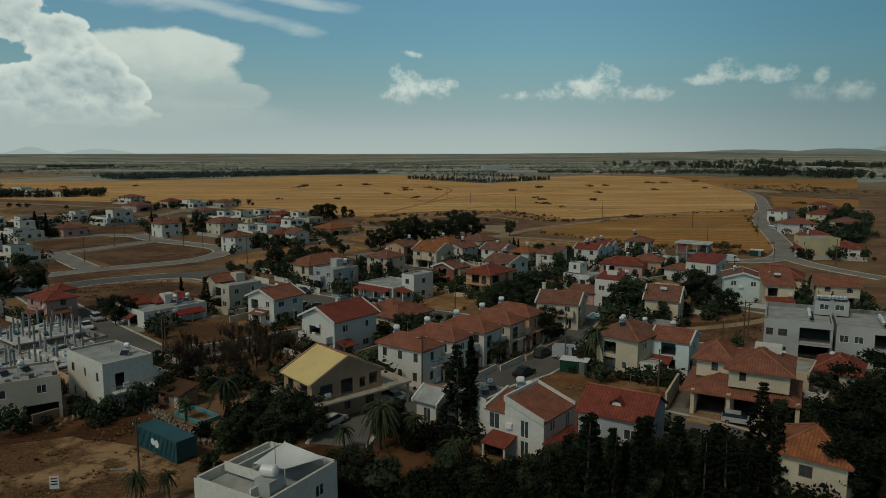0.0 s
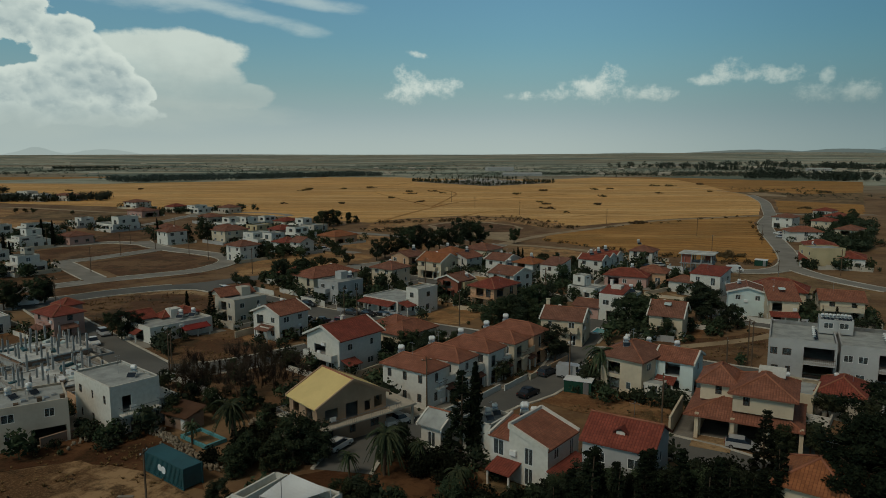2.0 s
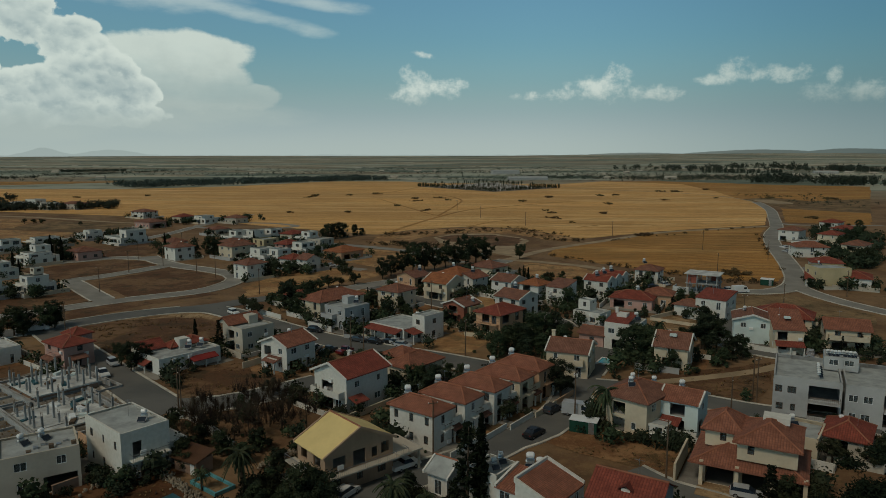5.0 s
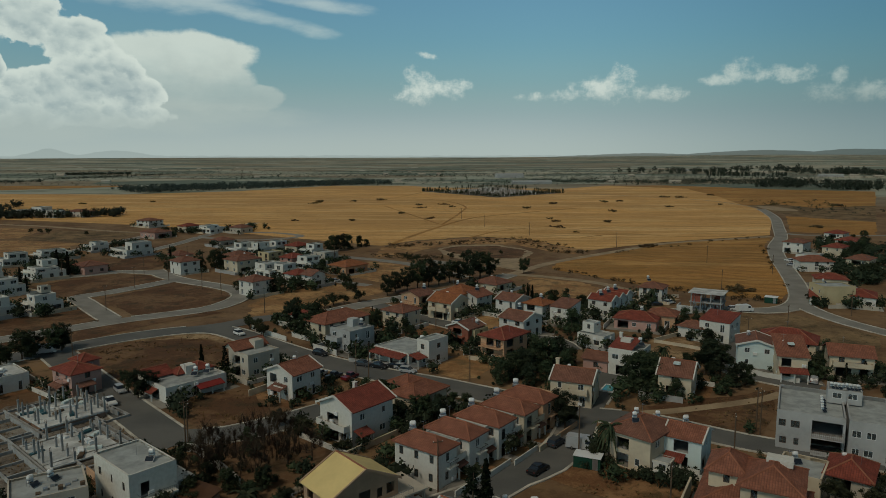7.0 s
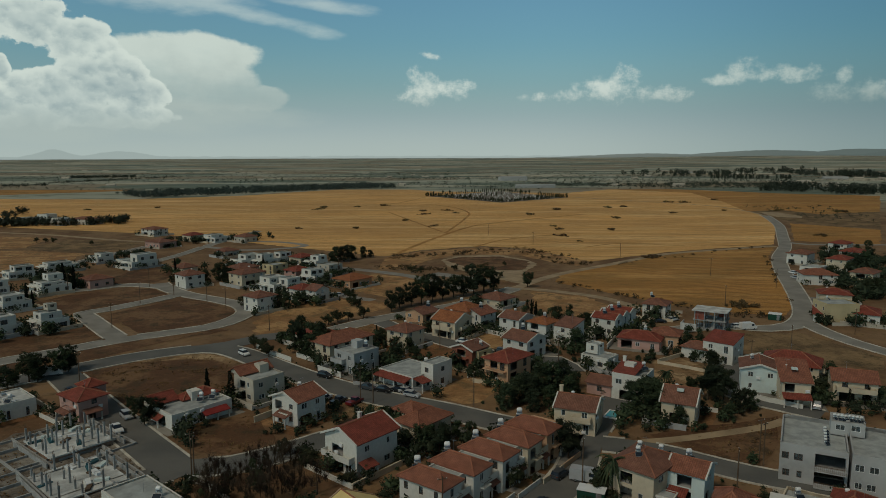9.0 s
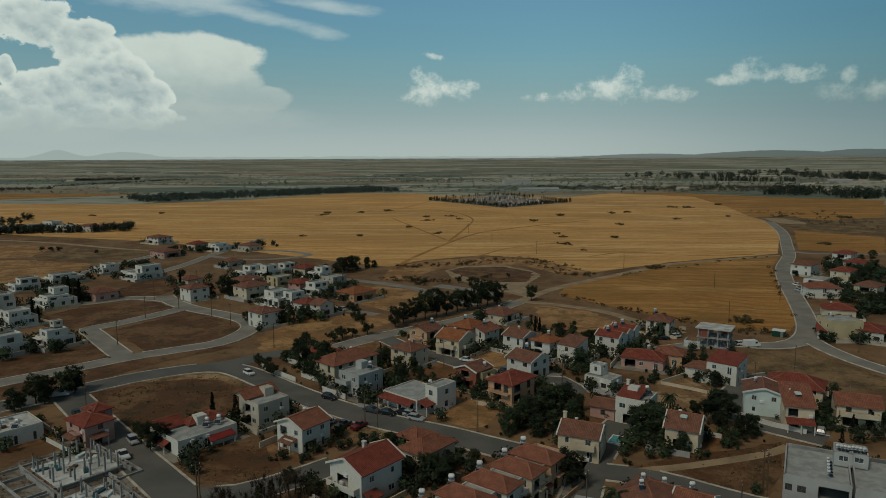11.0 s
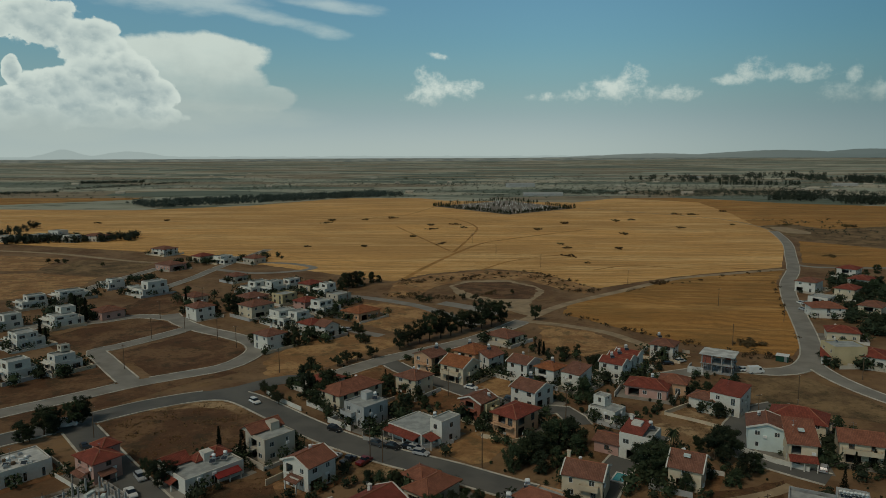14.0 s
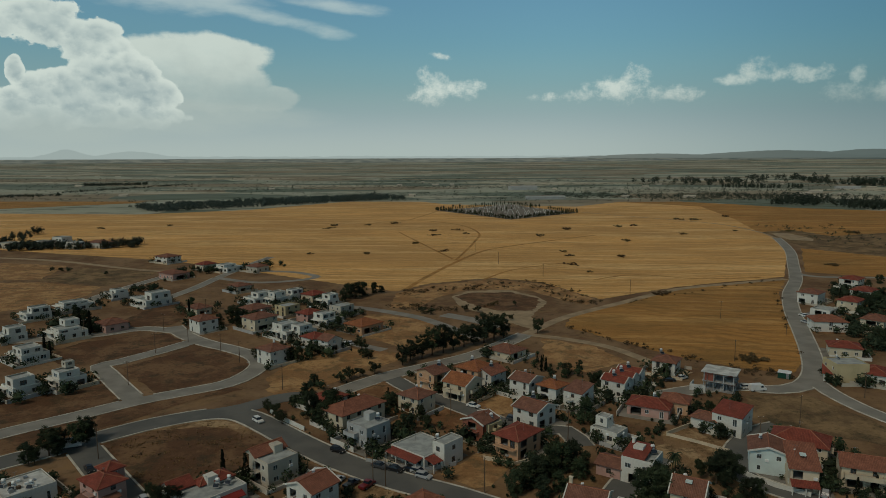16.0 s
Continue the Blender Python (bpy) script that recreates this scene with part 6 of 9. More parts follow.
plot("vacant_plot_22", GOLD_DRY, [(-165.2, 318.2), (-162.5, 354.1), (-154.1, 357.2), (-136.9, 324.9), (-139.5, 302.4), (-153.5, 298.9)], 0.017, "bare brown plot between far houses", "ground")
plot("track_ring", TRACK, [(-10.6, 375.9), (-1.3, 392.3), (21.6, 396.2), (36.0, 377.1), (40.0, 362.3), (28.8, 329.4), (32.0, 307.3), (28.9, 302.1), (17.2, 315.4), (4.4, 334.8), (-7.1, 354.1)], 0.03, "pale bare earth of a dirt track ring", "track")
plot("track_ring_middle", GOLD_DRY, [(-9.0, 375.7), (0.0, 386.5), (22.2, 388.9), (37.0, 370.1), (31.1, 341.6), (12.9, 341.1), (1.5, 352.9)], 0.045, "dry grass inside the dirt ring", "ground")
plot("scrub_bank", GRASS, [(-42.6, 383.0), (-25.0, 409.2), (12.8, 429.3), (43.2, 416.5), (66.2, 373.3), (60.3, 355.9), (47.5, 369.8), (34.3, 393.2), (-1.3, 397.4), (-16.8, 375.7), (-27.2, 346.8), (-41.6, 346.4)], 0.025, "dry scrubby bank at the field's edge", "ground")

# ---- roads ----
road("road_1", 7.0, OLD_ASPHALT, [(-142.2, 168.9), (-130.2, 182.9), (-118.9, 194.4), (-105.9, 208.3), (-94.1, 217.2), (-83.8, 225.5), (-79.4, 236.1), (-79.0, 248.3), (-85.0, 259.2), (-96.6, 268.4), (-111.9, 278.2), (-125.6, 290.8), (-135.8, 304.6)], kerb=0.5, label="pale worn asphalt street curving between plots")
road("road_2", 6.5, OLD_ASPHALT, [(-107.6, 209.3), (-119.9, 223.2), (-131.3, 236.5), (-137.6, 244.4), (-132.7, 250.3), (-123.3, 266.0), (-115.8, 280.8)], 0.034, kerb=0.5, label="pale worn asphalt street")
road("road_3", 6.5, OLD_ASPHALT, [(-127.2, 294.6), (-147.6, 300.1), (-161.5, 289.7), (-181.1, 280.7), (-197.4, 275.7)], 0.036, kerb=0.5, label="pale worn asphalt street")
road("road_4", 8.5, ASPHALT, [(-124.9, 157.9), (-114.2, 168.1), (-103.7, 179.0), (-95.5, 187.5), (-88.0, 193.2), (-80.0, 197.6), (-72.5, 198.6), (-66.0, 195.6), (-57.7, 188.3), (-47.2, 178.4), (-39.6, 171.8), (-32.7, 166.3), (-24.8, 160.9), (-17.4, 156.4), (-10.5, 153.0), (-3.9, 149.6), (2.9, 145.4), (10.0, 141.2), (16.5, 137.6), (24.0, 134.2)], 0.04, kerb=0.5, label="wide grey asphalt main road")
road("road_29", 8.0, ASPHALT, [(-77.0, 199.0), (-70.0, 203.5), (-62.0, 212.0), (-54.0, 215.0), (-47.0, 213.6)], 0.052, kerb=False, label="grey asphalt street mouth at a junction")
road("road_5", 8.0, ASPHALT, [(-104.5, 173.5), (-87.2, 155.0), (-70.7, 137.7), (-58.8, 125.6), (-52.2, 118.8)], 0.044, kerb=0.5, label="grey asphalt street")
road("road_6", 7.5, ASPHALT, [(-57.4, 113.4), (-54.0, 117.1), (-51.5, 119.6), (-42.7, 121.0), (-33.8, 127.2), (-26.3, 134.2)], 0.048, kerb=0.5, label="grey asphalt side street")
road("road_7", 7.0, ASPHALT, [(48.0, 172.3), (35.8, 156.1), (25.6, 135.5), (20.2, 119.5), (14.4, 109.8), (8.5, 104.9), (3.0, 98.9), (-5.1, 93.1), (-10.8, 87.9), (-12.9, 79.9)], 0.04, kerb=0.5, label="grey asphalt street past a row of townhouses")
road("road_8", 7.0, ASPHALT, [(27.8, 131.9), (37.0, 129.1), (47.4, 121.9), (54.7, 117.6), (63.7, 114.2), (74.7, 109.0)], 0.044, kerb=0.5, label="grey asphalt street")
road("road_9", 7.0, ASPHALT, [(24.4, 94.2), (28.3, 88.5), (33.6, 84.7), (38.0, 79.9), (42.3, 75.2)], 0.04, kerb=0.5, label="grey asphalt street in front of a villa")
road("road_10", 7.0, OLD_ASPHALT, [(284.7, 657.1), (279.3, 635.2), (256.3, 563.6), (225.9, 490.4), (201.7, 433.8), (178.0, 388.6), (159.7, 345.3), (143.8, 300.4), (132.5, 269.5), (121.6, 244.2), (111.0, 229.8), (99.8, 225.5), (88.1, 228.5), (73.7, 224.7), (61.1, 218.8)], 0.04, kerb=0.5, label="grey road curving along the field's edge")
road("road_28", 3.0, TRACK, [(151.5, 950.3), (193.4, 896.8), (246.8, 834.4), (280.6, 780.3), (289.7, 710.8), (284.7, 657.1)], 0.05, kerb=False, label="thin pale dirt track across the stubble", category="track")
road("road_11", 6.0, OLD_ASPHALT, [(117.6, 236.5), (117.0, 223.3), (119.4, 208.1), (125.1, 192.8)], 0.044, kerb=0.5, label="grey asphalt street")
road("road_12", 5.0, OLD_ASPHALT, [(213.2, 461.6), (221.3, 444.5), (272.2, 441.5)], 0.044, kerb=False, label="narrow grey road")
road("road_13", 6.5, ASPHALT, [(87.8, 193.7), (79.7, 189.3), (71.3, 179.5), (66.6, 170.7), (65.8, 161.3), (71.0, 154.9), (79.1, 148.1)], 0.04, kerb=0.5, label="grey street curving past houses")
road("road_14", 5.0, TRACK, [(23.4, 295.0), (44.8, 327.5), (79.0, 361.9), (119.7, 400.4), (158.9, 419.3), (196.3, 435.7)], 0.035, kerb=False, label="pale dirt track along the field", category="track")
road("road_15", 6.0, OLD_ASPHALT, [(-71.9, 352.4), (-49.7, 342.2), (-25.6, 325.6), (-8.7, 304.1), (3.7, 287.0)], 0.036, kerb=False, label="worn narrow road")
road("road_16", 8.0, OLD_ASPHALT, [(-13.6, 331.9), (-1.2, 322.8), (14.2, 308.9)], 0.034, kerb=False, label="short worn asphalt strip")
road("road_17", 4.5, TRACK, [(23.4, 295.0), (39.5, 288.0), (56.0, 275.4), (67.0, 256.3), (77.1, 241.6)], 0.036, kerb=False, label="dirt track behind the houses", category="track")
road("road_18", 6.5, ASPHALT, [(-28.7, 234.5), (-19.7, 221.8), (-8.1, 210.4), (4.1, 198.4), (15.1, 189.3), (26.2, 188.8), (29.2, 178.1)], 0.04, kerb=0.5, label="grey residential street")
road("road_19", 7.0, OLD_ASPHALT, [(-48.1, 212.7), (-37.5, 227.0), (-27.2, 238.4), (-15.6, 248.1), (3.4, 265.7), (23.4, 295.0)], 0.042, kerb=0.5, label="grey street along a row of pines")
road("road_20", 5.5, OLD_ASPHALT, [(-167.0, 364.2), (-162.8, 396.8), (-161.6, 435.4), (-158.0, 482.0), (-153.8, 523.7)], 0.03, kerb=0.5, label="far grey street")
road("road_21", 5.5, OLD_ASPHALT, [(-161.9, 431.2), (-133.4, 416.0), (-110.5, 422.4), (-99.5, 436.9), (-118.5, 453.9), (-142.6, 458.0)], 0.032, kerb=False, label="far grey loop street")
road("road_22", 5.0, TRACK, [(-383.0, 519.0), (-308.8, 500.2), (-225.6, 460.8), (-186.9, 452.4)], 0.03, kerb=False, label="pale dirt track", category="track")
road("road_23", 6.0, OLD_ASPHALT, [(-212.9, 322.8), (-206.2, 355.9), (-206.0, 378.8), (-198.2, 434.6)], 0.03, kerb=0.5, label="far grey street")
road("road_24", 2.6, TRACK, [(32.0, 131.6), (37.4, 133.2), (42.2, 134.2), (49.7, 136.4), (57.6, 139.0), (64.6, 141.8), (69.7, 145.1)], 0.03, kerb=False, label="worn footpath across a plot", category="path")
road("road_25", 9.0, OLD_ASPHALT, [(-520.0, 1253.2), (-447.6, 1423.8), (-292.4, 1537.8), (-96.9, 1641.0)], 0.05, kerb=False, label="distant pale motorway")
road("road_26", 5.0, OLD_ASPHALT, [(-58.7, 285.2), (-45.0, 275.0), (-34.9, 268.6)], 0.04, kerb=False, label="short driveway street")
road("road_27", 3.2, STUBBLE, [(-37.8, 395.5), (-29.5, 433.5), (-11.2, 499.6), (10.5, 560.9), (35.3, 593.0), (91.2, 648.5), (120.0, 674.7)], 0.030, kerb=False, label="faint darker track across the stubble", category="track")
road("road_30", 2.2, STUBBLE, [(-119.9, 783.5), (-72.4, 829.9), (-17.1, 782.8), (7.4, 697.5), (2.5, 614.9), (-11.4, 508.9)], 0.033, kerb=False, label="faint darker track across the stubble", category="track")
road("road_31", 2.0, STUBBLE, [(-72.5, 697.7), (-40.2, 597.1), (-13.6, 515.2)], 0.036, kerb=False, label="faint darker track across the stubble", category="track")
road("road_32", 2.0, STUBBLE, [(7.9, 429.3), (27.7, 466.0), (57.3, 491.3), (90.9, 509.6)], 0.039, kerb=False, label="faint darker track across the stubble", category="track")
road("road_33", 2.0, STUBBLE, [(76.9, 430.1), (107.2, 449.1), (142.6, 435.4), (183.0, 440.4)], 0.042, kerb=False, label="faint darker track across the stubble", category="track")
road("road_34", 1.8, STUBBLE, [(-15.2, 1131.8), (-45.0, 974.7), (-65.4, 873.3), (-75.8, 830.0)], 0.045, kerb=False, label="faint darker track across the stubble", category="track")
pavements()

# ---- houses near the camera ----
h = house(-16.3, 61.0, 8.8, 9.4, -31, 5.2, "flat", WHITE, SLAB, "white flat-roofed house with a roof terrace and shade sail", parapet=0.9, blank="nw")
def coping(root, p, q, mat, wide=0.3, high=0.32):
    """A raised white edge that follows a roof's slope from p to q."""
    p, q = Vector(p), Vector(q)
    o = (q - p).cross(Vector((0, 0, 1))).normalized() * wide / 2
    up = Vector((0, 0, high))
    b = Shape()
    pts = [p - o, q - o, q + o, p + o]
    b.face([v + up for v in pts]).face([v - up for v in reversed(pts)])
    for i in range(4):
        j = (i + 1) % 4
        b.face([pts[i] - up, pts[j] - up, pts[j] + up, pts[i] + up])
    part("coping", welded(b.mesh("coping", mat)), None, root)


h = house(11.6, 79.2, 5.2, 7.4, -38, 4.9, "shed", WHITE, TERRA, "white house with stepped red tile roofs and raised white verges", ridge="y", rise=1.7, over=0.1, win=(0.9, 1.3), spacing=2.4)
coping(h, (2.65, -3.75, 5.0), (-2.65, -3.75, 6.75), WHITE); coping(h, (-2.65, -3.75, 6.75), (-2.65, 3.75, 6.75), WHITE); coping(h, (2.65, 3.75, 5.0), (-2.65, 3.75, 6.75), WHITE)
coping(h, (-5.85, -3.2, 4.7), (-5.85, 2.0, 5.8), WHITE); coping(h, (-2.85, -3.2, 4.7), (-2.85, 2.0, 5.8), WHITE)
porch(h, "e", 5.2, 7.4, -0.6, 7.0, 2.8, 2.4, RED); porch(h, "s", 5.2, 7.4, -2.6, 3.4, 2.6, 2.6, RED)
block(h, 3.0, 5.0, 0, 4.6, WHITE, "shed", TERRA, "x", 1.0, cx=-4.3, cy=-0.6, seed=3, over=0.15); part("tank_deck", Shape().box(-5.8, 2.2, 0, -2.7, 4.6, 5.0), WHITE, h, "white flat-roofed bay that carries the water tanks"); heater_on(h, -4.9, 3.4, 5.0); heater_on(h, -3.5, 3.4, 5.0)
h = house(20.4, 75.7, 7.8, 7.2, -31, 6.6, "gable", GREY, RED, "grey house with a red tile roof and white dormer vent", ridge="x", rise=1.9, over=0.35)
part("dormer_vent", Shape().box(-0.5, -2.3, 7.0, 0.5, -1.0, 7.75), WHITE, h)
part("dormer_roof", Shape().face([(-0.9, -2.5, 7.6), (0, -2.5, 8.15), (0, -0.6, 8.15), (-0.9, -0.6, 7.6)]).face([(0, -2.5, 8.15), (0.9, -2.5, 7.6), (0.9, -0.6, 7.6), (0, -0.6, 8.15)]), RED, h)
# the large villa
h = house(41.3, 92.4, 11.6, 8.4, -28, 3.8, "hip", CREAM, TERRA, "large cream villa with stacked terracotta hip roofs and a garage", rise=1.6, over=1.6, frames=FRAME_BROWN, blank="ns", recess={"s": [(0.5, 0.05, 4.1, 3.0), (5.2, 0.05, 8.2, 2.8), (9.2, 1.0, 10.2, 2.4)]})
block(h, 7.3, 8.8, 4.3, 7.0, CREAM, "hip", TERRA, rise=1.7, over=0.6, cx=2.25, cy=0.1, frames=FRAME_BROWN, seed=4, doors=False, spacing=2.6)
block(h, 4.6, 6.2, 4.3, 7.1, CREAM, "hip", TERRA, rise=1.6, over=0.6, cx=-3.6, cy=1.9, frames=FRAME_BROWN, seed=5)
for x in (-5.7, -1.2, 2.9, 7.0):
    part("pillar", Shape().box(x - 0.25, -5.5, 0, x + 0.25, -5.0, 3.6), CREAM, h)
part("roof_deck", Shape().box(1.2, 1.4, 8.0, 4.6, 3.6, 8.9), WHITE, h, "white sunken roof deck parapet")
part("side_wall", Shape().box(-9.2, -6.0, 0, -8.9, 4.0, 2.6), CREAM, h, "cream boundary wall")
part("drive", Shape().box(-6.0, -8.5, 0, -1.0, -4.25, 0.12), PALE_EARTH, h, "paved garage drive")
h = house(37.3, 66.0, 6.6, 7.2, -38, 6.3, "hip", CREAM, ORANGE, "cream house with a small orange hip roof and white terrace", rise=1.9, over=0.5, frames=FRAME_BROWN)
part("terrace", Shape().box(-5.0, -6.5, 0, 4.0, -4.0, 1.2), WHITE, h)
# house under construction with a yellow roof
h = house(-15.2, 92.6, 7.4, 11.0, -49, 5.6, "gable", UNPAINTED, PLY, "unfinished beige house with a bare yellow roof", ridge="x", rise=2.7, over=0.4, verge=UNPAINTED, frames=FRAME_BROWN, doors=False, win=(1.4, 1.2), recess={"e": [(1.2, 3.6, 3.2, 5.0), (4.4, 3.0, 6.4, 5.2), (7.4, 3.5, 8.4, 4.9), (9.0, 3.6, 10.4, 5.2)], "s": [(1.0, 3.6, 2.6, 5.0), (4.4, 3.6, 6.2, 5.0)]})
balcony(h, "e", 7.4, 11.0, 1.0, 12.5, 2.9, 1.4, BEIGE, "none"); balcony(h, "s", 7.4, 11.0, -1.0, 7.0, 2.9, 1.6, BEIGE, "none")
part("lower_roof", Shape().box(-3.0, 5.6, 2.9, 5.2, 9.8, 3.15), BEIGE, h, "flat concrete canopy")
part("post", Shape().box(4.6, 9.2, 0, 4.9, 9.5, 2.9), BEIGE, h)
# pale box house
h = house(-47.7, 96.2, 11.4, 7.0, -40, 6.8, "flat", WHITE, SLAB, "pale two-storey box house with a grey flat roof", parapet=0.3, win=(0.7, 1.2), spacing=3.3, recess={"e": [(2.6, 0.1, 5.4, 2.2), (1.6, 3.1, 2.9, 5.4)]})
balcony(h, "e", 11.4, 7.0, 0.3, 5.5, 3.0, 1.2, WHITE, "bars")
part("annex", Shape().box(0.5, 3.52, 0, 5.2, 6.2, 3.4).box(0.3, 3.52, 3.4, 5.4, 6.4, 3.6), WHITE, h, "low white annex behind the house")
heater_on(h, 2.2, 1.6, 6.8, s=0.9)
h = house(-57.1, 90.0, 9.5, 8.0, 33, 5.6, "flat", BEIGE, SLAB, "grey-beige rendered house with a cluttered flat roof and open carport", parapet=0.3, recess={"s": [(5.0, 0.05, 9.1, 2.3)]})
for q in range(7):
    part("roof_clutter", Shape().box(-1.5 + q * 0.9, -2.6 + (q % 3) * 0.8, 5.5, -0.9 + q * 0.9, -1.9 + (q % 3) * 0.8, 5.75 + 0.12 * (q % 4)), (WOOD, METAL, CONCRETE)[q % 3], h)
heater_on(h, -2.0, 1.0, 5.6, s=0.9); heater_on(h, 0.5, 1.6, 5.6, s=0.9)
h = house(-83.6, 145.6, 8.4, 6.4, -35, 5.2, "hip", PINK, RED, "pinkish two-storey house with stepped red hip roofs and a porch", rise=1.3, over=0.45)
block(h, 4.6, 4.2, 0, 5.6, PINK, "hip", RED, cx=-3.4, cy=3.6, seed=12, rise=1.1, over=0.4)
porch(h, "s", 8.4, 6.4, 0.6, 4.6, 2.9, 2.4, BROWN); porch(h, "e", 8.4, 6.4, -0.6, 3.6, 2.8, 1.8, BROWN)
h = house(-59.6, 145.4, 10.0, 14.0, -40, 3.0, "flat", WHITE, SLAB, "long low white house with roof water tanks", parapet=0.4)
heater_on(h, 1.0, 2.0, 3.4); heater_on(h, 1.5, 4.6, 3.4)
block(h, 5.0, 5.0, 0, 3.6, WHITE, "gable", RED, "y", 1.3, cx=-6.0, cy=-4.0, seed=8)
block(h, 4.4, 4.0, 3.1, 4.0, WHITE, "hip", RED, cx=-2.4, cy=4.6, seed=9, rise=1.0, blank="senw")
block(h, 3.0, 2.6, 3.1, 3.6, WHITE, "hip", RED, cx=-3.2, cy=0.6, seed=9, rise=0.8, blank="senw")
porch(h, "e", 10, 14, 2.6, 6.0, 2.5, 1.8, AWNING); porch(h, "s", 10, 14, -1.0, 5.0, 2.4, 1.6, RED)
h = house(-35.4, 144.0, 8.0, 8.0, -35, 6.0, "gable", WHITE, TERRA, "white house with a red gable roof and porch", ridge="y", rise=1.6, verge=WHITE)
porch(h, "s", 8, 8, 0.5, 4.0, 3.2, 2.2, BROWN)
h = house(-48.0, 157.8, 8.0, 8.5, -40, 5.6, "flat", BEIGE, SLAB, "beige house with a half tiled roof", parapet=0.3)
block(h, 4.5, 8.5, 6.0, 6.2, BEIGE, "gable", TERRA, "y", 1.3, cx=-3.4, seed=8, blank="senw")
h = house(-18.7, 122.5, 8.5, 10.2, -39, 6.6, "gable", WHITE, RED, "white house with a large red gable roof and white verges", ridge="y", rise=1.9, over=0.6, verge=WHITE)
balcony(h, "s", 8.5, 10.2, 0, 7.5, 3.0, 1.4); chimney(h, -2.6, 2.0, 6.0, 8.6)
porch(h, "e", 8.5, 10.2, -3.2, 3.2, 3.0, 2.2, RED)
# the row of townhouses
for k, (hx, hy, wall, word) in enumerate(((-5.2, 104.8, WHITE, "white"), (-0.4, 110.3, WHITE, "white"), (4.6, 115.7, WHITE, "white"), (9.4, 121.2, CREAM, "cream"), (13.4, 126.8, PEACH, "peach"))):
    h = house(hx, hy, 8.8, 4.7, -36, 6.0, "hip", wall, TERRA, word + " townhouse in a stepped row under a terracotta hip roof", rise=1.35, over=0.42, seed=k, win=(0.8, 1.3), spacing=2.3)
    # the recessed link to the next house, with its balcony and porch
    block(h, 6.2, 2.5, 0, 5.5, wall, "flat", SLAB, cx=0.2, cy=3.62, parapet=0.25, seed=30 + k, blank="nsw", spacing=1.2)
    balcony(h, "e", 6.6, 4.7, 3.6, 2.4, 3.0, 1.2, wall, "wall")
    porch(h, "e", 6.6, 4.7, 3.6, 2.5, 2.75, 1.7, BROWN)
    balcony(h, "e", 8.8, 4.7, 0.6, 2.2, 3.0, 0.9, wall, "dark")
    part("front_wall", Shape().box(7.6, -2.6, 0, 7.8, 4.9, 1.0), wall, h, "low rendered front garden wall")
    part("front_step", Shape().box(4.4, -1.2, 0, 7.4, 0.6, 0.14), PAVING, h)
    heater_on(h, -3.9, 1.6, 5.9, s=1.15)
h = house(24.5, 140.6, 8.5, 8.0, -22, 5.6, "gable", CREAM, BROWN, "cream house with a brown tile roof and tall chimney", ridge="x", rise=1.7, over=0.35, verge=WHITE)
chimney(h, -4.0, 1.0, 5.0, 8.2, CREAM); balcony(h, "s", 8.5, 8, 1.5, 4.0, 3.0, 1.2, CREAM)
h = house(30.8, 112.0, 8.0, 9.6, -42, 6.0, "hip", CREAM, BROWN, "cream house with two brown hip roofs and water tanks", rise=1.7)
heater_on(h, -0.6, -1.5, 7.1, s=0.85); heater_on(h, -2.0, 1.8, 6.6, s=0.85); heater_on(h, 1.2, 3.2, 6.4, s=0.85)
h = house(38.0, 110.5, 6.0, 6.4, -33, 5.5, "gable", PALE_BLUE, TERRA, "pale blue house with a tile roof and annex", ridge="x", rise=1.3, over=0.35, verge=WHITE)
porch(h, "s", 6, 6.4, -1.0, 3.2, 2.9, 2.2, RED); heater_on(h, -1.0, 2.2, 5.7)
h = house(32.5, 107.1, 4.2, 3.0, -33, 2.4, "flat", WHITE, SLAB, "white glazed garden room with a flat roof", parapet=0.1, win=(1.2, 1.2), spacing=1.45, doors=False)
# flats
for k, (fx, fy) in enumerate(((63.7, 121.9), (73.4, 116.8))):
    h = thing("apartment_block", pose(fx, fy, 0, 0, 0, -26), "grey two-storey apartment block with deep balconies and roof terrace", "apartment block", "apartment blocks")
    block(h, 10.5, 15.0, 0, 6.2, GREY, "flat", SLAB, parapet=0.7, seed=20 + k, spacing=1.9, doors=False, win=(1.1, 1.2), recess={"s": [(5.5, 0.4, 10.1, 2.8), (5.5, 3.4, 10.1, 5.8)]})
    for z in (0.35, 3.3):
        balcony(h, "s", 10.5, 15.0, 2.6, 4.8, z, 1.5, GREY, "dark")
    block(h, 3.0, 5.0, 6.4, 8.6, GREY, "flat", SLAB, parapet=0.3, seed=3, cx=-6.8 if k else 6.6, cy=4.6, blank="nw")
    for i in range(4):
        heater_on(h, (-6.8 if k else 6.6) - 0.9 + i * 0.6, 4.2, 8.6, s=0.6)
    for i in range(5):
        heater_on(h, 1.8, -3.5 + i * 1.5, 6.4, s=0.55)

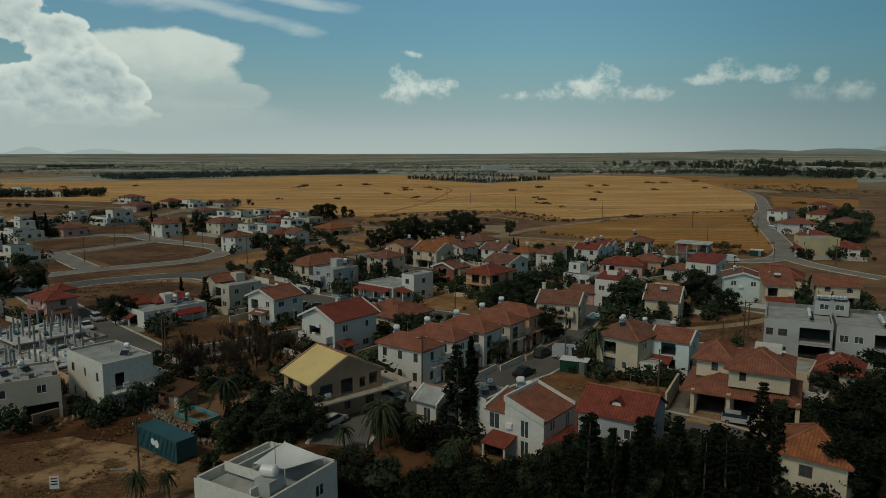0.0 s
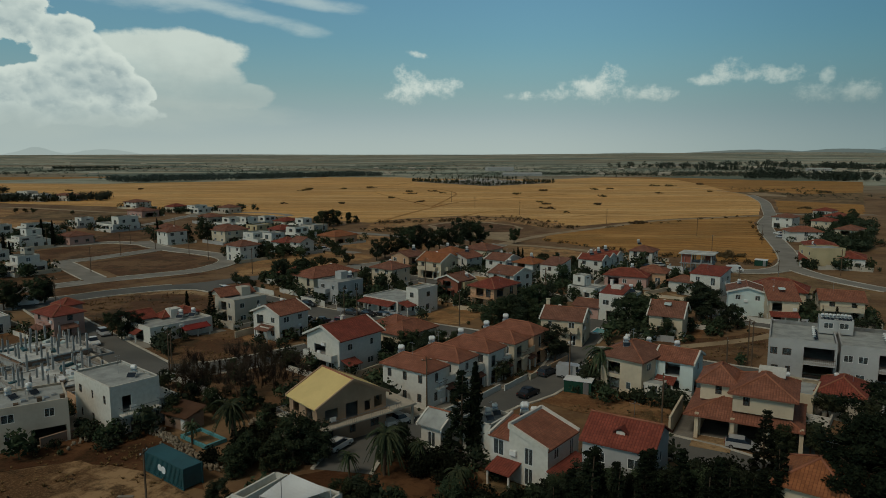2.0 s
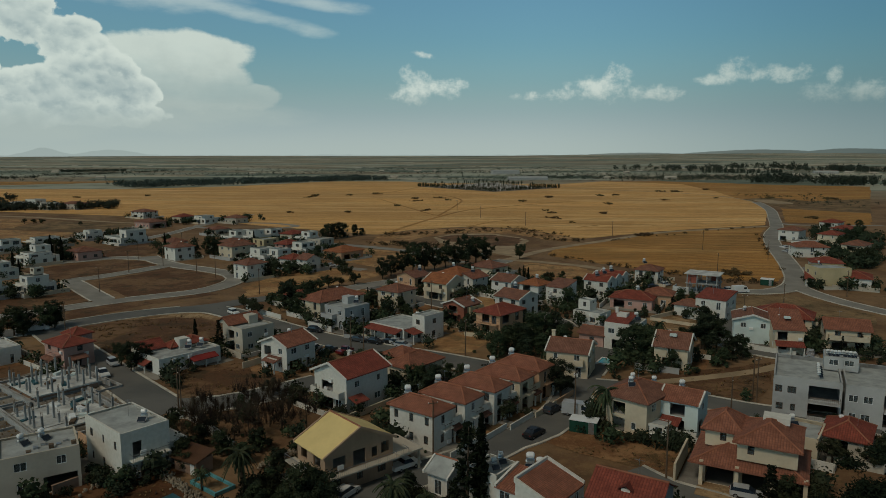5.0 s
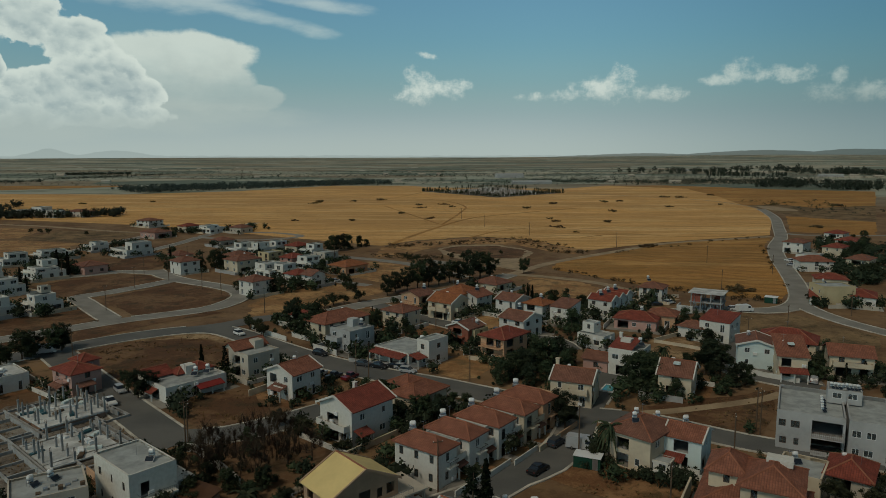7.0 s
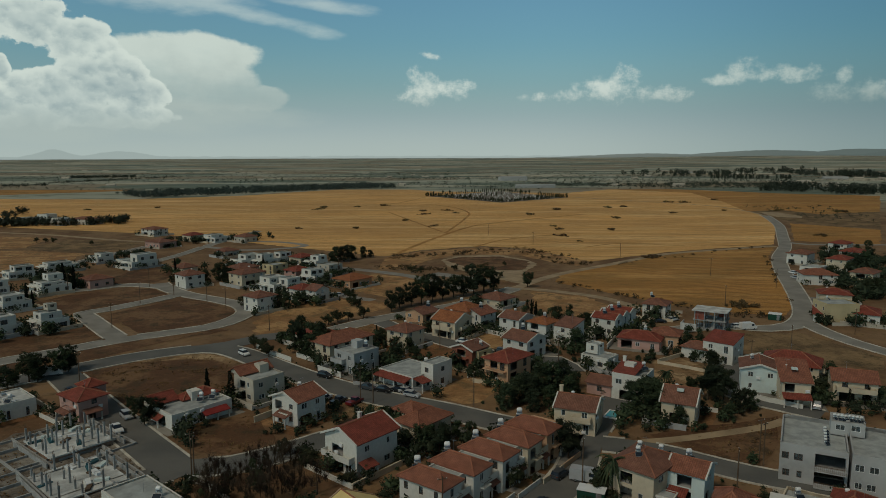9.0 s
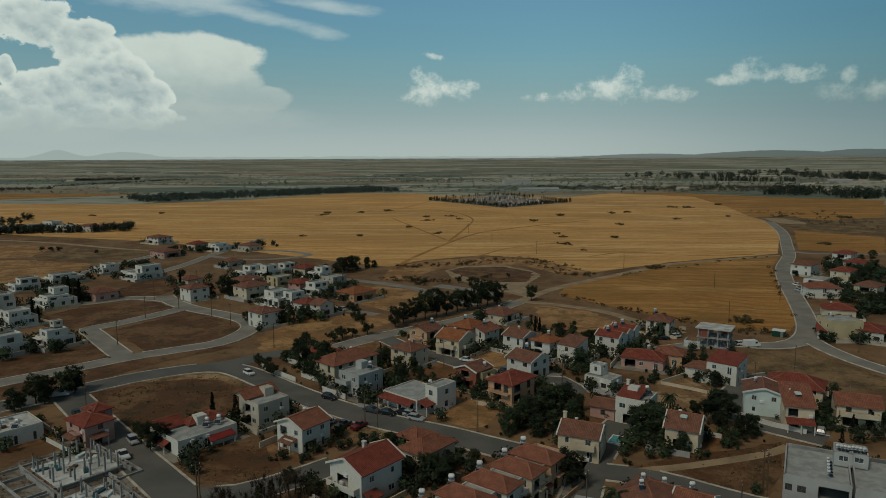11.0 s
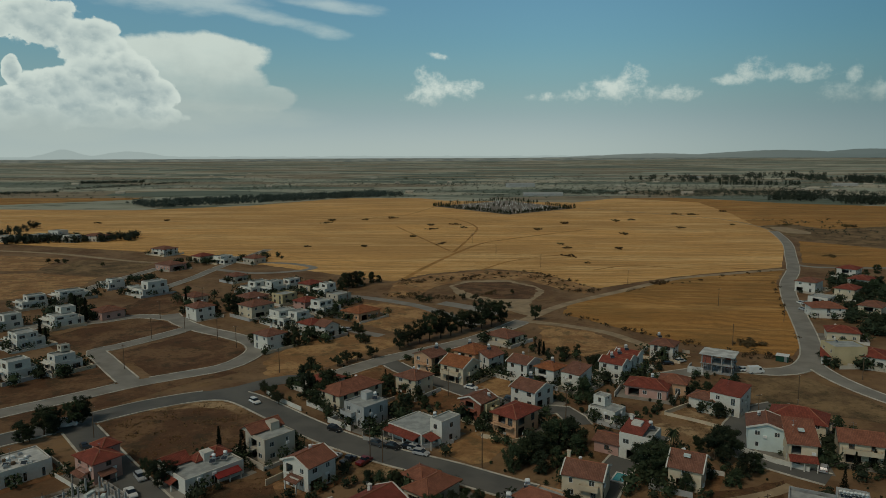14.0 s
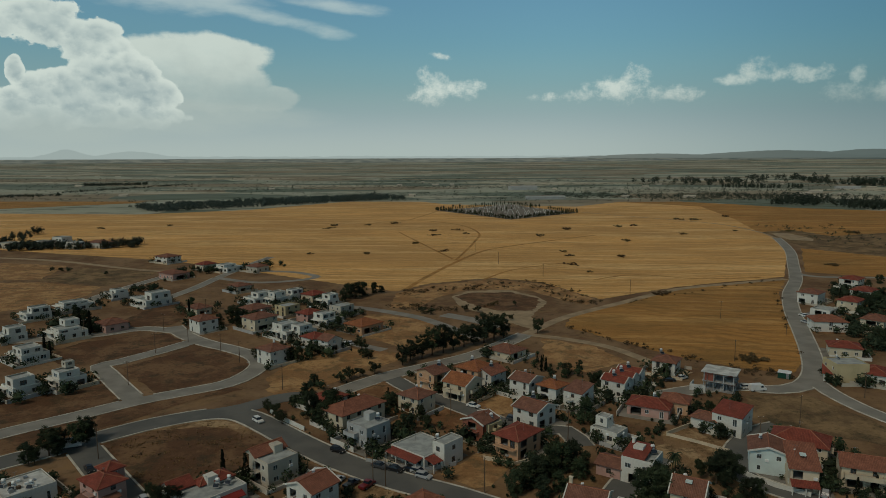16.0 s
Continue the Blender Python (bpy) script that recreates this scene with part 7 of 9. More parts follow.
# ---- houses in the middle ----
h = house(72.9, 190.0, 8.2, 8.4, -40, 6.1, "shed", WHITE, RED, "white house with a single sloping red roof", ridge="x", rise=1.4, over=0.2)
block(h, 7, 6, 0, 3.2, WHITE, "hip", BROWN, cx=-6.5, cy=-1.5, seed=9, rise=1.2)
h = house(73.1, 167.0, 8.5, 9.0, -20, 6.0, "gable", PALE_BLUE, BROWN, "pale blue gabled house with a tiled roof", ridge="y", rise=1.3, verge=WHITE)
h = house(77.2, 158.4, 6.0, 9.0, -15, 6.0, "shed", CREAM, TERRA, "cream house with a steep tiled roof and skylight", ridge="x", rise=2.6)
part("skylight", Shape().box(-0.6, -1.4, 7.4, 0.7, 0.0, 7.75), PALE_BLUE, h)
porch(h, "s", 6, 9, 0, 6, 3.0, 2.6, RED)
h = house(84.7, 174.9, 13.0, 9.0, -30, 5.0, "hip", CREAM, RED, rise=2.2)
h = house(91.6, 159.6, 9.0, 8.0, -20, 5.5, "gable", CREAM, TERRA, ridge="x", rise=1.6)
balcony(h, "s", 9, 8, 0, 8, 3.0, 1.8, CREAM)
h = house(128.4, 236.6, 11.0, 9.0, 2, 6.6, "flat", YELLOW, SLAB, "plain ochre rendered block with few windows", parapet=0.3, blank="s")
h = house(53.6, 203.5, 12.0, 8.0, -25, 3.4, "hip", PINK, RED, rise=1.6)
block(h, 8, 7, 0, 3.8, PEACH, "hip", TERRA, cx=6.5, cy=5.5, seed=3, rise=1.5)
heater_on(h, 1.0, 1.0, 4.4)
for k in range(3):
    p = pose(49.8, 223.0, 0, 0, 0, -36) @ Vector((0, -5.5 + 5.6 * k, 0))
    h = house(p.x, p.y, 8.0, 5.5, -36, 5.8, "gable", WHITE, RED, "white terraced house with a red gable roof", ridge="x", rise=1.3, over=0.3, verge=WHITE, seed=k)
    heater_on(h, -1, 0, 6.6)
h = house(69.5, 243.7, 8.0, 8.0, -30, 5.1, "hip", WHITE, BROWN, rise=1.5)
heater_on(h, -2, 0, 6.6)
h = house(40.5, 159.8, 7.5, 8.0, -32, 5.6, "flat", WHITE, SLAB, "white villa with arches and part tiled roof", parapet=0.7)
block(h, 4.6, 7, 6.0, 6.2, WHITE, "shed", RED, "x", 1.0, cx=-1.2, cy=0.3, blank="senw"); chimney(h, -3.2, 3.2, 6, 8.4); heater_on(h, 1.5, 3, 6.1)
block(h, 6, 6.5, 0, 2.9, PINK, "gable", BROWN, "x", 1.0, cx=-7.0, cy=-0.5, seed=6)
h = house(47.5, 145.9, 6.8, 8.0, -27, 5.2, "gable", CREAM, BROWN, "cream house with a brown roof and skylight", ridge="x", rise=2.2)
part("skylight", Shape().box(-0.7, -2.0, 6.6, 0.7, -1.0, 7.05), PALE_BLUE, h)
h = house(37.3, 183.2, 8.0, 6.0, -40, 3.1, "flat", WHITE, SLAB, "white cubic house with a tower room", parapet=0.4)
block(h, 3.5, 3.5, 3.4, 5.8, WHITE, "flat", SLAB, cx=-2.0, cy=1.0, parapet=0.3, seed=5)
h = house(-12.9, 170.3, 12.0, 11.0, -40, 3.2, "flat", WHITE, SLAB, "low pale house with a broad weathered flat roof", parapet=0.25)
block(h, 4.0, 7.0, 0, 6.0, WHITE, "flat", SLAB, cx=7.0, cy=2.0, parapet=0.3, seed=2)
porch(h, "s", 12, 11, 0, 11, 3.2, 2.6, RED); porch(h, "e", 12, 11, -3.8, 3.4, 3.2, 3.2, RED)
heater_on(h, 1, 4.6, 3.4)
h = house(-28.1, 179.5, 8.0, 8.6, -40, 5.6, "flat", GREY, SLAB, "grey two-storey house with columned balconies", parapet=0.3)
balcony(h, "s", 8, 8.6, -1.5, 4.6, 3.0, 1.6, GREY); heater_on(h, 1, 2.5, 6)
h = house(-34.5, 193.5, 9.0, 16.0, -40, 5.5, "hip", CREAM, TERRA, "long cream house under a terracotta hip roof", rise=1.9)
h = house(-16.9, 204.1, 8.0, 8.0, -37, 5.5, "hip", CREAM, BROWN, rise=1.5)
h = house(2.2, 184.0, 7.0, 7.0, -38, 5.6, "gable", RUST, BROWN, "rust-red house with a tiled gable roof", ridge="y", rise=1.3)
h = house(4.5, 183.3, 5.0, 5.5, -42, 4.6, "flat", YELLOW, SLAB, "ochre flat-roofed house block", parapet=0.3); heater_on(h, 0, 1, 5)
h = house(11.9, 174.4, 7.4, 10.0, -40, 6.0, "hip", PEACH, RED, "orange rendered house with long balconies and red roof", rise=1.5, over=0.7, frames=FRAME_BROWN)
balcony(h, "s", 7.4, 10, 0, 6.6, 3.0, 1.5, PEACH, "dark"); part("patio", Shape().box(-5.5, -9.5, 0, 5.5, -5.1, 0.25), PALE_EARTH, h)
h = house(18.0, 194.4, 8.6, 8.8, -42, 5.6, "gable", WHITE, BROWN, ridge="x", rise=1.5, verge=WHITE); heater_on(h, -2, 2, 6.8)
h = house(32.9, 208.5, 6.5, 7.0, -40, 5.6, "shed", WHITE, BROWN, "white house with dark striped roof slopes and white ribs", ridge="x", rise=1.6, over=0.2)
h = house(-13.1, 225.5, 8.0, 7.5, -40, 6.0, "gable", PEACH, BROWN, ridge="y", rise=1.4); heater_on(h, 0, 3, 6.8)
h = house(-3.0, 215.7, 9.0, 9.0, -36, 6.0, "gable", CREAM, ORANGE, "cream house with an orange roof and verandas", ridge="x", rise=2.0)
balcony(h, "s", 9, 9, 0, 7, 3.0, 1.6, CREAM)
h = house(1.1, 231.2, 9.0, 9.5, -36, 6.0, "hip", PEACH, ORANGE, rise=1.9); heater_on(h, -2, 1, 6.8)
h = house(5.9, 229.0, 8.0, 8.0, -40, 5.0, "gable", WHITE, TERRA, ridge="y", rise=1.5); heater_on(h, 0, 1, 6)
h = house(17.6, 219.2, 7.5, 8.0, -38, 5.8, "gable", WHITE, BROWN, ridge="x", rise=1.4, verge=WHITE)
h = house(13.5, 262.0, 11.0, 10.0, -40, 3.2, "hip", CREAM, BROWN, rise=1.8)
h = house(25.6, 214.1, 7.0, 7.0, -40, 5.5, "hip", WHITE, ORANGE, rise=1.4); heater_on(h, 0, 1, 6)
h = house(-8.0, 136.8, 6.5, 10.0, -38, 3.8, "hip", CREAM, TERRA, rise=1.6)
block(h, 5.5, 5.5, 0, 4.0, CREAM, "hip", TERRA, cx=-4.6, cy=1.6, seed=3, rise=1.2)
h = house(-44.9, 206.7, 8.0, 9.0, -38, 3.4, "hip", WHITE, RED, rise=1.5); heater_on(h, 1, 2, 3.6)

# ---- the far village and the houses beyond the road ----
h = house(-102.0, 145.2, 10.0, 11.0, -40, 3.5, "flat", WHITE, SCREED, "low white house with a weathered, cluttered flat roof", parapet=0.3)
for q in range(9):
    part("roof_clutter", Shape().box(-4.0 + q * 0.9, -3.5 + (q * 5 % 7) * 0.9, 3.48, -3.2 + q * 0.9, -2.7 + (q * 5 % 7) * 0.9, 3.8 + 0.15 * (q % 4)), (WOOD, METAL, TANK)[q % 3], h)
heater_on(h, -2.0, -3.2, 3.5); heater_on(h, 1.0, -2.0, 3.5); heater_on(h, 3.0, 1.0, 3.5)
h = house(-147.3, 214.1, 9.0, 9.0, -35, 6.1, "flat", WHITE, SLAB, "modern white cubic house with dark windows", parapet=0.5, win=(2.2, 1.6))
h = house(-137.4, 223.0, 8.5, 9.0, -35, 5.6, "flat", WHITE, SLAB, parapet=0.5); block(h, 3, 3, 6, 8, BEIGE, "flat", SLAB, cx=-1, cy=1, parapet=0.2)
h = house(-173.9, 285.0, 13.0, 12.0, -38, 4.6, "flat", WHITE, SLAB, "white modern house in stepped blocks", parapet=0.5, win=(2.0, 1.4)); block(h, 6, 6, 4.8, 7.2, WHITE, "flat", SLAB, cx=-2, cy=2, parapet=0.3)
h = house(-209.1, 318.5, 10.0, 11.0, -40, 5.6, "flat", WHITE, SLAB, parapet=0.5)
h = house(-200.9, 338.1, 11.0, 15.0, -40, 4.6, "flat", WHITE, SLAB, parapet=0.5, win=(2.0, 1.4))
h = house(-166.4, 351.4, 11.0, 14.0, -38, 6.6, "flat", WHITE, SLAB, "tall white modern house with a stepped terrace", parapet=0.5); block(h, 7, 6, 0, 3.4, WHITE, "flat", SLAB, cx=-8, cy=-4, parapet=0.4)
h = house(-160.8, 297.7, 10.0, 10.0, -38, 4.0, "hip", PINK, BROWN, rise=1.6)
h = house(-119.3, 298.1, 9.0, 9.0, -40, 6.0, "hip", WHITE, BROWN, rise=1.7)
h = house(-95.6, 303.0, 10.0, 12.0, -38, 6.0, "hip", CREAM, BROWN, rise=1.7)
h = house(-78.4, 289.4, 11.0, 11.0, -40, 5.6, "flat", WHITE, SLAB, parapet=0.5)
h = house(-133.0, 388.3, 9.0, 9.0, -38, 4.0, "hip", BEIGE, BROWN, rise=1.5)
h = house(-112.8, 357.4, 10.0, 12.0, -38, 5.6, "flat", WHITE, SLAB, parapet=0.5, win=(2.0, 1.5))
h = house(-65.8, 309.7, 10.0, 10.0, -38, 5.6, "flat", WHITE, SLAB, parapet=0.5)
h = house(-48.0, 300.5, 11.0, 13.0, -38, 3.8, "hip", PEACH, ORANGE, "orange-roofed bungalow behind a white wall", rise=1.9)
h = house(-74.8, 251.5, 8.5, 8.5, -38, 6.0, "hip", WHITE, BROWN, rise=1.5); chimney(h, -2, 2, 6, 8)
h = house(157.8, 307.6, 13.5, 10.0, -8, 5.0, "hip", WHITE, TERRA, "white villa with a red hip roof and terrace", rise=1.9)
h = house(144.6, 268.3, 11.0, 9.0, -20, 4.0, "hip", CREAM, RED, rise=1.6)
# more houses of the far village
h = house(-189.5, 430.3, 15.0, 12.0, -32, 4.0, "hip", PINK, BROWN, rise=1.6)
h = house(-222.4, 496.2, 14.0, 12.0, -30, 5.0, "hip", WHITE, BROWN, rise=1.6)
h = house(-182.7, 466.4, 9.0, 11.0, -32, 4.0, "hip", CREAM, RED, rise=1.6)
h = house(-163.3, 457.4, 12.0, 13.0, -32, 4.6, "flat", WHITE, SLAB, rise=1.6)
h = house(-144.2, 457.9, 11.0, 10.0, -32, 4.0, "hip", BEIGE, BROWN, rise=1.6)
h = house(-102.7, 356.6, 8.0, 10.0, -35, 5.6, "flat", WHITE, SLAB, rise=1.6)
h = house(-96.8, 364.5, 8.0, 10.0, -35, 5.6, "flat", WHITE, SLAB, rise=1.6)
h = house(-90.3, 330.7, 8.0, 9.0, -35, 4.6, "flat", YELLOW, SLAB, rise=1.6)
h = house(-106.7, 332.1, 10.0, 12.0, -35, 3.5, "hip", PINK, BROWN, rise=1.6)
h = house(-134.1, 330.0, 9.0, 8.0, -35, 4.0, "hip", CREAM, BROWN, rise=1.6)
h = house(-195.1, 367.5, 10.0, 9.0, -35, 4.6, "flat", WHITE, SLAB, rise=1.6)
h = house(-84.9, 364.8, 9.0, 10.0, -35, 4.0, "hip", CREAM, RED, rise=1.6)
h = house(-75.0, 352.7, 9.0, 8.0, -35, 5.6, "flat", WHITE, SLAB, rise=1.6)
h = house(-72.9, 288.4, 9.0, 9.0, -38, 5.6, "flat", WHITE, SLAB, rise=1.6)
h = house(-64.4, 276.2, 8.0, 8.0, -38, 4.0, "hip", WHITE, RED, rise=1.6)
h = house(-56.8, 268.7, 6.0, 7.0, -38, 5.0, "gable", WHITE, BROWN, rise=1.6)
h = house(-75.9, 315.8, 8.0, 9.0, -35, 5.0, "hip", PINK, RED, rise=1.6)
h = house(-63.6, 331.0, 8.0, 9.0, -35, 4.6, "flat", BEIGE, SLAB, rise=1.6)
h = house(-368.0, 574.9, 16.0, 13.0, -20, 5.6, "flat", WHITE, SLAB, rise=1.6)
h = house(-364.4, 596.0, 18.0, 14.0, -20, 6.6, "flat", WHITE, SLAB, rise=1.6)
h = house(-334.8, 570.2, 17.0, 12.0, -20, 5.6, "flat", WHITE, SLAB, rise=1.6)
h = house(-317.4, 577.7, 18.0, 12.0, -20, 5.0, "hip", WHITE, BROWN, rise=1.6)
h = house(-392.3, 571.0, 16.0, 13.0, -20, 4.6, "flat", BEIGE, SLAB, rise=1.6)
h = house(-195.0, 279.4, 10.0, 9.0, -35, 5.6, "flat", WHITE, SLAB, rise=1.6)
h = house(-169.1, 251.4, 12.0, 10.0, -35, 5.6, "flat", WHITE, SLAB, rise=1.6)
h = house(178.7, 366.1, 10.0, 11.0, -45, 6.0, "hip", WHITE, BROWN, rise=1.6)
h = house(221.9, 408.2, 10.0, 11.0, -45, 6.0, "hip", WHITE, RED, rise=1.6)
h = house(188.5, 346.6, 9.0, 11.0, -45, 6.0, "hip", CREAM, RED, rise=1.6)
h = house(209.9, 373.5, 10.0, 12.0, -45, 6.0, "hip", WHITE, RED, rise=1.6)
h = house(171.5, 338.0, 9.0, 11.0, -45, 2.6, "flat", WHITE, SLAB, rise=1.6)
h = house(137.7, 235.7, 9.0, 11.0, -30, 4.0, "hip", WHITE, RED, rise=1.6)
h = house(123.6, 237.1, 4.0, 6.0, -25, 3.0, "shed", WHITE, RED, rise=1.6)
h = house(178.0, 306.3, 9.0, 11.0, -45, 6.0, "hip", CREAM, BROWN, rise=1.6)
h = house(53.2, 103.1, 6.5, 8.0, -35, 2.8, "flat", CREAM, SLAB, rise=1.6)
h = house(60.7, 102.9, 6.0, 8.0, -35, 3.0, "hip", BEIGE, RED, rise=1.6)
h = house(-0.9, 88.8, 3.2, 4.4, -36, 3.2, "gable", WHITE, SLAB, rise=1.2, verge=WHITE)
h = house(5.1, 86.5, 4.5, 5.0, -37, 4.2, "flat", WHITE, SLAB, rise=1.6)


def concrete_frame(x, y, w, d, turn):
    """A two-storey concrete frame, open but for a few brick panels, with a ramp beside it."""
    root = thing("unfinished_building", pose(x, y, 0, 0, 0, turn), "unfinished grey concrete frame with red brick panels and open floors", "building")
    for z, o in ((0.25, 0.2), (3.2, 0.3), (6.3, 0.7)):
        part("slab", Shape().box(-w / 2 - o, -d / 2 - o, z - 0.25, w / 2 + o, d / 2 + o, z), SCREED if z > 6 else CONCRETE, root)
    for i in range(4):
        for j in range(3):
            cx, cy = -w / 2 + 0.2 + (w - 0.4) * i / 3, -d / 2 + 0.2 + (d - 0.4) * j / 2
            for z0, z1 in ((0.25, 2.95), (3.2, 6.05)):
                part("column", Shape().box(cx - 0.16, cy - 0.16, z0, cx + 0.16, cy + 0.16, z1), CONCRETE, root)
    for q in ((-w / 2 + 0.4, -d / 2 + 0.08, 3.2, -w / 6, -d / 2 + 0.3, 6.0), (-w / 2 + 0.08, -d / 2 + 0.4, 3.2, -w / 2 + 0.3, d / 2 - 0.4, 6.0), (w / 6, d / 2 - 0.3, 0.25, w / 2 - 0.4, d / 2 - 0.08, 5.8)):
        part("brick_panel", Shape().box(*q), BRICK, root, "red brick infill panel")
    part("stair", Shape().box(0.4, -d / 2 + 0.6, 0.25, 1.6, -d / 2 + 3.4, 0.9).box(0.4, -d / 2 + 1.4, 0.9, 1.6, -d / 2 + 3.4, 1.7).box(0.4, -d / 2 + 2.3, 1.7, 1.6, -d / 2 + 3.4, 2.5), CONCRETE, root)
    part("ramp_wall", Shape().box(-w / 2 - 3.6, -d / 2 - 3.2, 0, -w / 2 + 1.4, -d / 2 - 2.9, 2.2).box(-w / 2 - 3.6, -d / 2 - 2.9, 0, -w / 2 - 3.3, -d / 2 + 1.5, 2.2), SCREED, root, "pale concrete wall of a ramp")
    rnd = random.Random(4)
    for k in range(9):
        px, py = rnd.uniform(-w / 2, w / 2), -d / 2 - rnd.uniform(0.3, 1.0)
        part("prop", Shape().tube((px, py, 0), (px + rnd.uniform(-0.8, 0.8), py + 0.3, rnd.uniform(2.5, 5.5)), 0.05, n=5), METAL, root)


concrete_frame(82.6, 226.4, 9.6, 7.6, -30)
heater(5.2, 85.9, 4.5, 20, 0.8)
heater(6.2, 87.6, 4.5, 20, 0.8)


# ---- building site ----
def building_site(x, y, w, d, turn, z, cols, rows, label):
    """A concrete slab on a rough base with a grid of unfinished columns."""
    rnd = random.Random(int(x))
    root = thing("building_site", pose(x, y, 0, 0, 0, turn), label, "building site", "building sites")
    part("slab", Shape().box(-w / 2, -d / 2, z - 0.25, w / 2, d / 2, z), SCREED, root)
    for q in range(5):
        yy = -d / 2 - 5.5 + q * (d + 8.0) / 4
        part("foundation_beam", Shape().box(-w / 2 - 4.5, yy - 0.16, 0, w / 2 + 3.5, yy + 0.16, 0.5 + 0.2 * (q % 2)), CONCRETE, root)
        xx = -w / 2 - 4.3 + q * (w + 7.6) / 4
        part("foundation_beam", Shape().box(xx - 0.16, -d / 2 - 5.3, 0, xx + 0.16, d / 2 + 2.3, 0.45 + 0.15 * (q % 2)), CONCRETE, root)
    part("base", Shape().box(-w / 2 + 0.4, -d / 2 + 0.4, 0, w / 2 - 0.4, d / 2 - 0.4, z - 0.25), BLOCK, root)
    for i in range(cols):
        for j in range(rows):
            cx = -w / 2 + 0.5 + (w - 1) * i / (cols - 1) + rnd.uniform(-0.3, 0.3)
            cy = -d / 2 + 0.5 + (d - 1) * j / (rows - 1) + rnd.uniform(-0.3, 0.3)
            if rnd.random() < 0.12:
                continue
            hgt = z + rnd.choice((2.6, 3.0, 3.0, 1.6))
            b = Shape().box(cx - 0.16, cy - 0.16, z, cx + 0.16, cy + 0.16, hgt)
            c = part("column", b, CONCRETE, root)
            r = Shape()
            for sx in (-0.1, 0.1):
                for sy in (-0.1, 0.1):
                    r.tube((cx + sx, cy + sy, hgt), (cx + sx + rnd.uniform(-0.05, 0.05), cy + sy, hgt + 0.7), 0.02, n=4)
            part("rebar", r, WOOD, c)
    for k in range(10):
        bx, by = rnd.uniform(-w / 2 + 1, w / 2 - 1), rnd.uniform(-d / 2 + 1, d / 2 - 1)
        part("timber", Shape().box(-1.2, -0.4, z, 1.2, 0.4, z + rnd.uniform(0.2, 0.6)), rnd.choice((WOOD, SAIL, PALE_BLUE, TEAL)), root, m=pose(bx, by, 0, 0, 0, rnd.uniform(0, 180)))
    for s in (-1, 1):
        part("foundation_wall", Shape().box(-w / 2 - 1.5, s * (d / 2 + 1.2) - 0.12, 0, w / 2 + 1.5, s * (d / 2 + 1.2) + 0.12, 1.0), CONCRETE, root)


building_site(-77.8, 129.3, 13, 12, -38, 1.2, 6, 5, "unfinished concrete ground slab with bare columns")
building_site(-67.7, 114.3, 14, 12, -41, 0.6, 6, 4, "concrete foundation with short bare columns and timber")
plot("building_ground", SITE, [(-92.5, 122.9), (-92.6, 134.7), (-76.9, 145.3), (-58.6, 126.2), (-56.0, 115.8), (-62.2, 97.3), (-74.1, 97.1)], 0.02, "trampled building site ground", "ground")


# ---- yard things near the camera ----
def shipping_container(x, y, length, turn):
    root = thing("shipping_container", pose(x, y, 0, 0, 0, turn), "dark teal corrugated steel shipping container on bare earth", "container")
    W, Hh = 2.44, 2.6
    for name, half, wide in (("side_panel", W / 2, length), ("side_panel", -W / 2, length)):
        b = Shape()
        n = int(wide / 0.28)
        for i in range(n):
            x0 = -wide / 2 + 0.12 + (wide - 0.24) * i / n
            dx = (wide - 0.24) / n
            s = 1 if half > 0 else -1
            b.box(x0, min(half, half - s * 0.04), 0.18, x0 + dx * 0.55, max(half, half - s * 0.04), Hh - 0.12)
            b.box(x0 + dx * 0.55, min(half - s * 0.04, half - s * 0.08), 0.18, x0 + dx, max(half - s * 0.04, half - s * 0.08), Hh - 0.12)
        part(name, b, TEAL, root)
    part("roof_panel", Shape().box(-length / 2 + 0.02, -W / 2 + 0.02, Hh - 0.08, length / 2 - 0.02, W / 2 - 0.02, Hh - 0.02), TEAL, root)
    for sx in (-1, 1):
        part("end_panel", Shape().box(sx * (length / 2 - 0.06) - 0.03, -W / 2 + 0.1, 0.15, sx * (length / 2 - 0.06) + 0.03, W / 2 - 0.1, Hh - 0.1), TEAL, root)
        for sy in (-1, 1):
            part("corner_post", Shape().box(sx * length / 2 - 0.08, sy * W / 2 - 0.08, 0, sx * length / 2 + 0.08, sy * W / 2 + 0.08, Hh), TEAL, root)
    for z in (0.08, Hh - 0.06):
        for sy in (-1, 1):
            part("rail", Shape().box(-length / 2, sy * W / 2 - 0.06, z - 0.08, length / 2, sy * W / 2 + 0.06, z + 0.06), TEAL, root)
    for k, (ax, az, r) in enumerate(((-0.75, 1.35, 0.42), (0.05, 1.25, 0.48))):
        part("emblem", Shape().lathe((ax, -W / 2 - 0.02, az), (0, 1, 0), [(-0.01, r), (0.01, r)], 14), SAIL, root, "plain pale round emblem")


shipping_container(-32.9, 78.6, 8.6, -37.7)


def site_hut(x, y, w, d, turn):
    root = thing("site_hut", pose(x, y, 0, 0, 0, turn), "dark green site hut with a white sheet roof", "hut")
    part("body", Shape().box(-w / 2, -d / 2, 0, w / 2, d / 2, 2.0), paint("dark_green_paint", (0.015, 0.06, 0.04), 0.6), root)
    part("roof", Shape().box(-w / 2 - 0.1, -d / 2 - 0.1, 2.0, w / 2 + 0.1, d / 2 + 0.1, 2.12), SAIL, root)
    part("door", Shape().box(w / 2 - 1.3, -d / 2 - 0.03, 0.05, w / 2 - 0.4, -d / 2 - 0.002, 1.9), METAL, root)


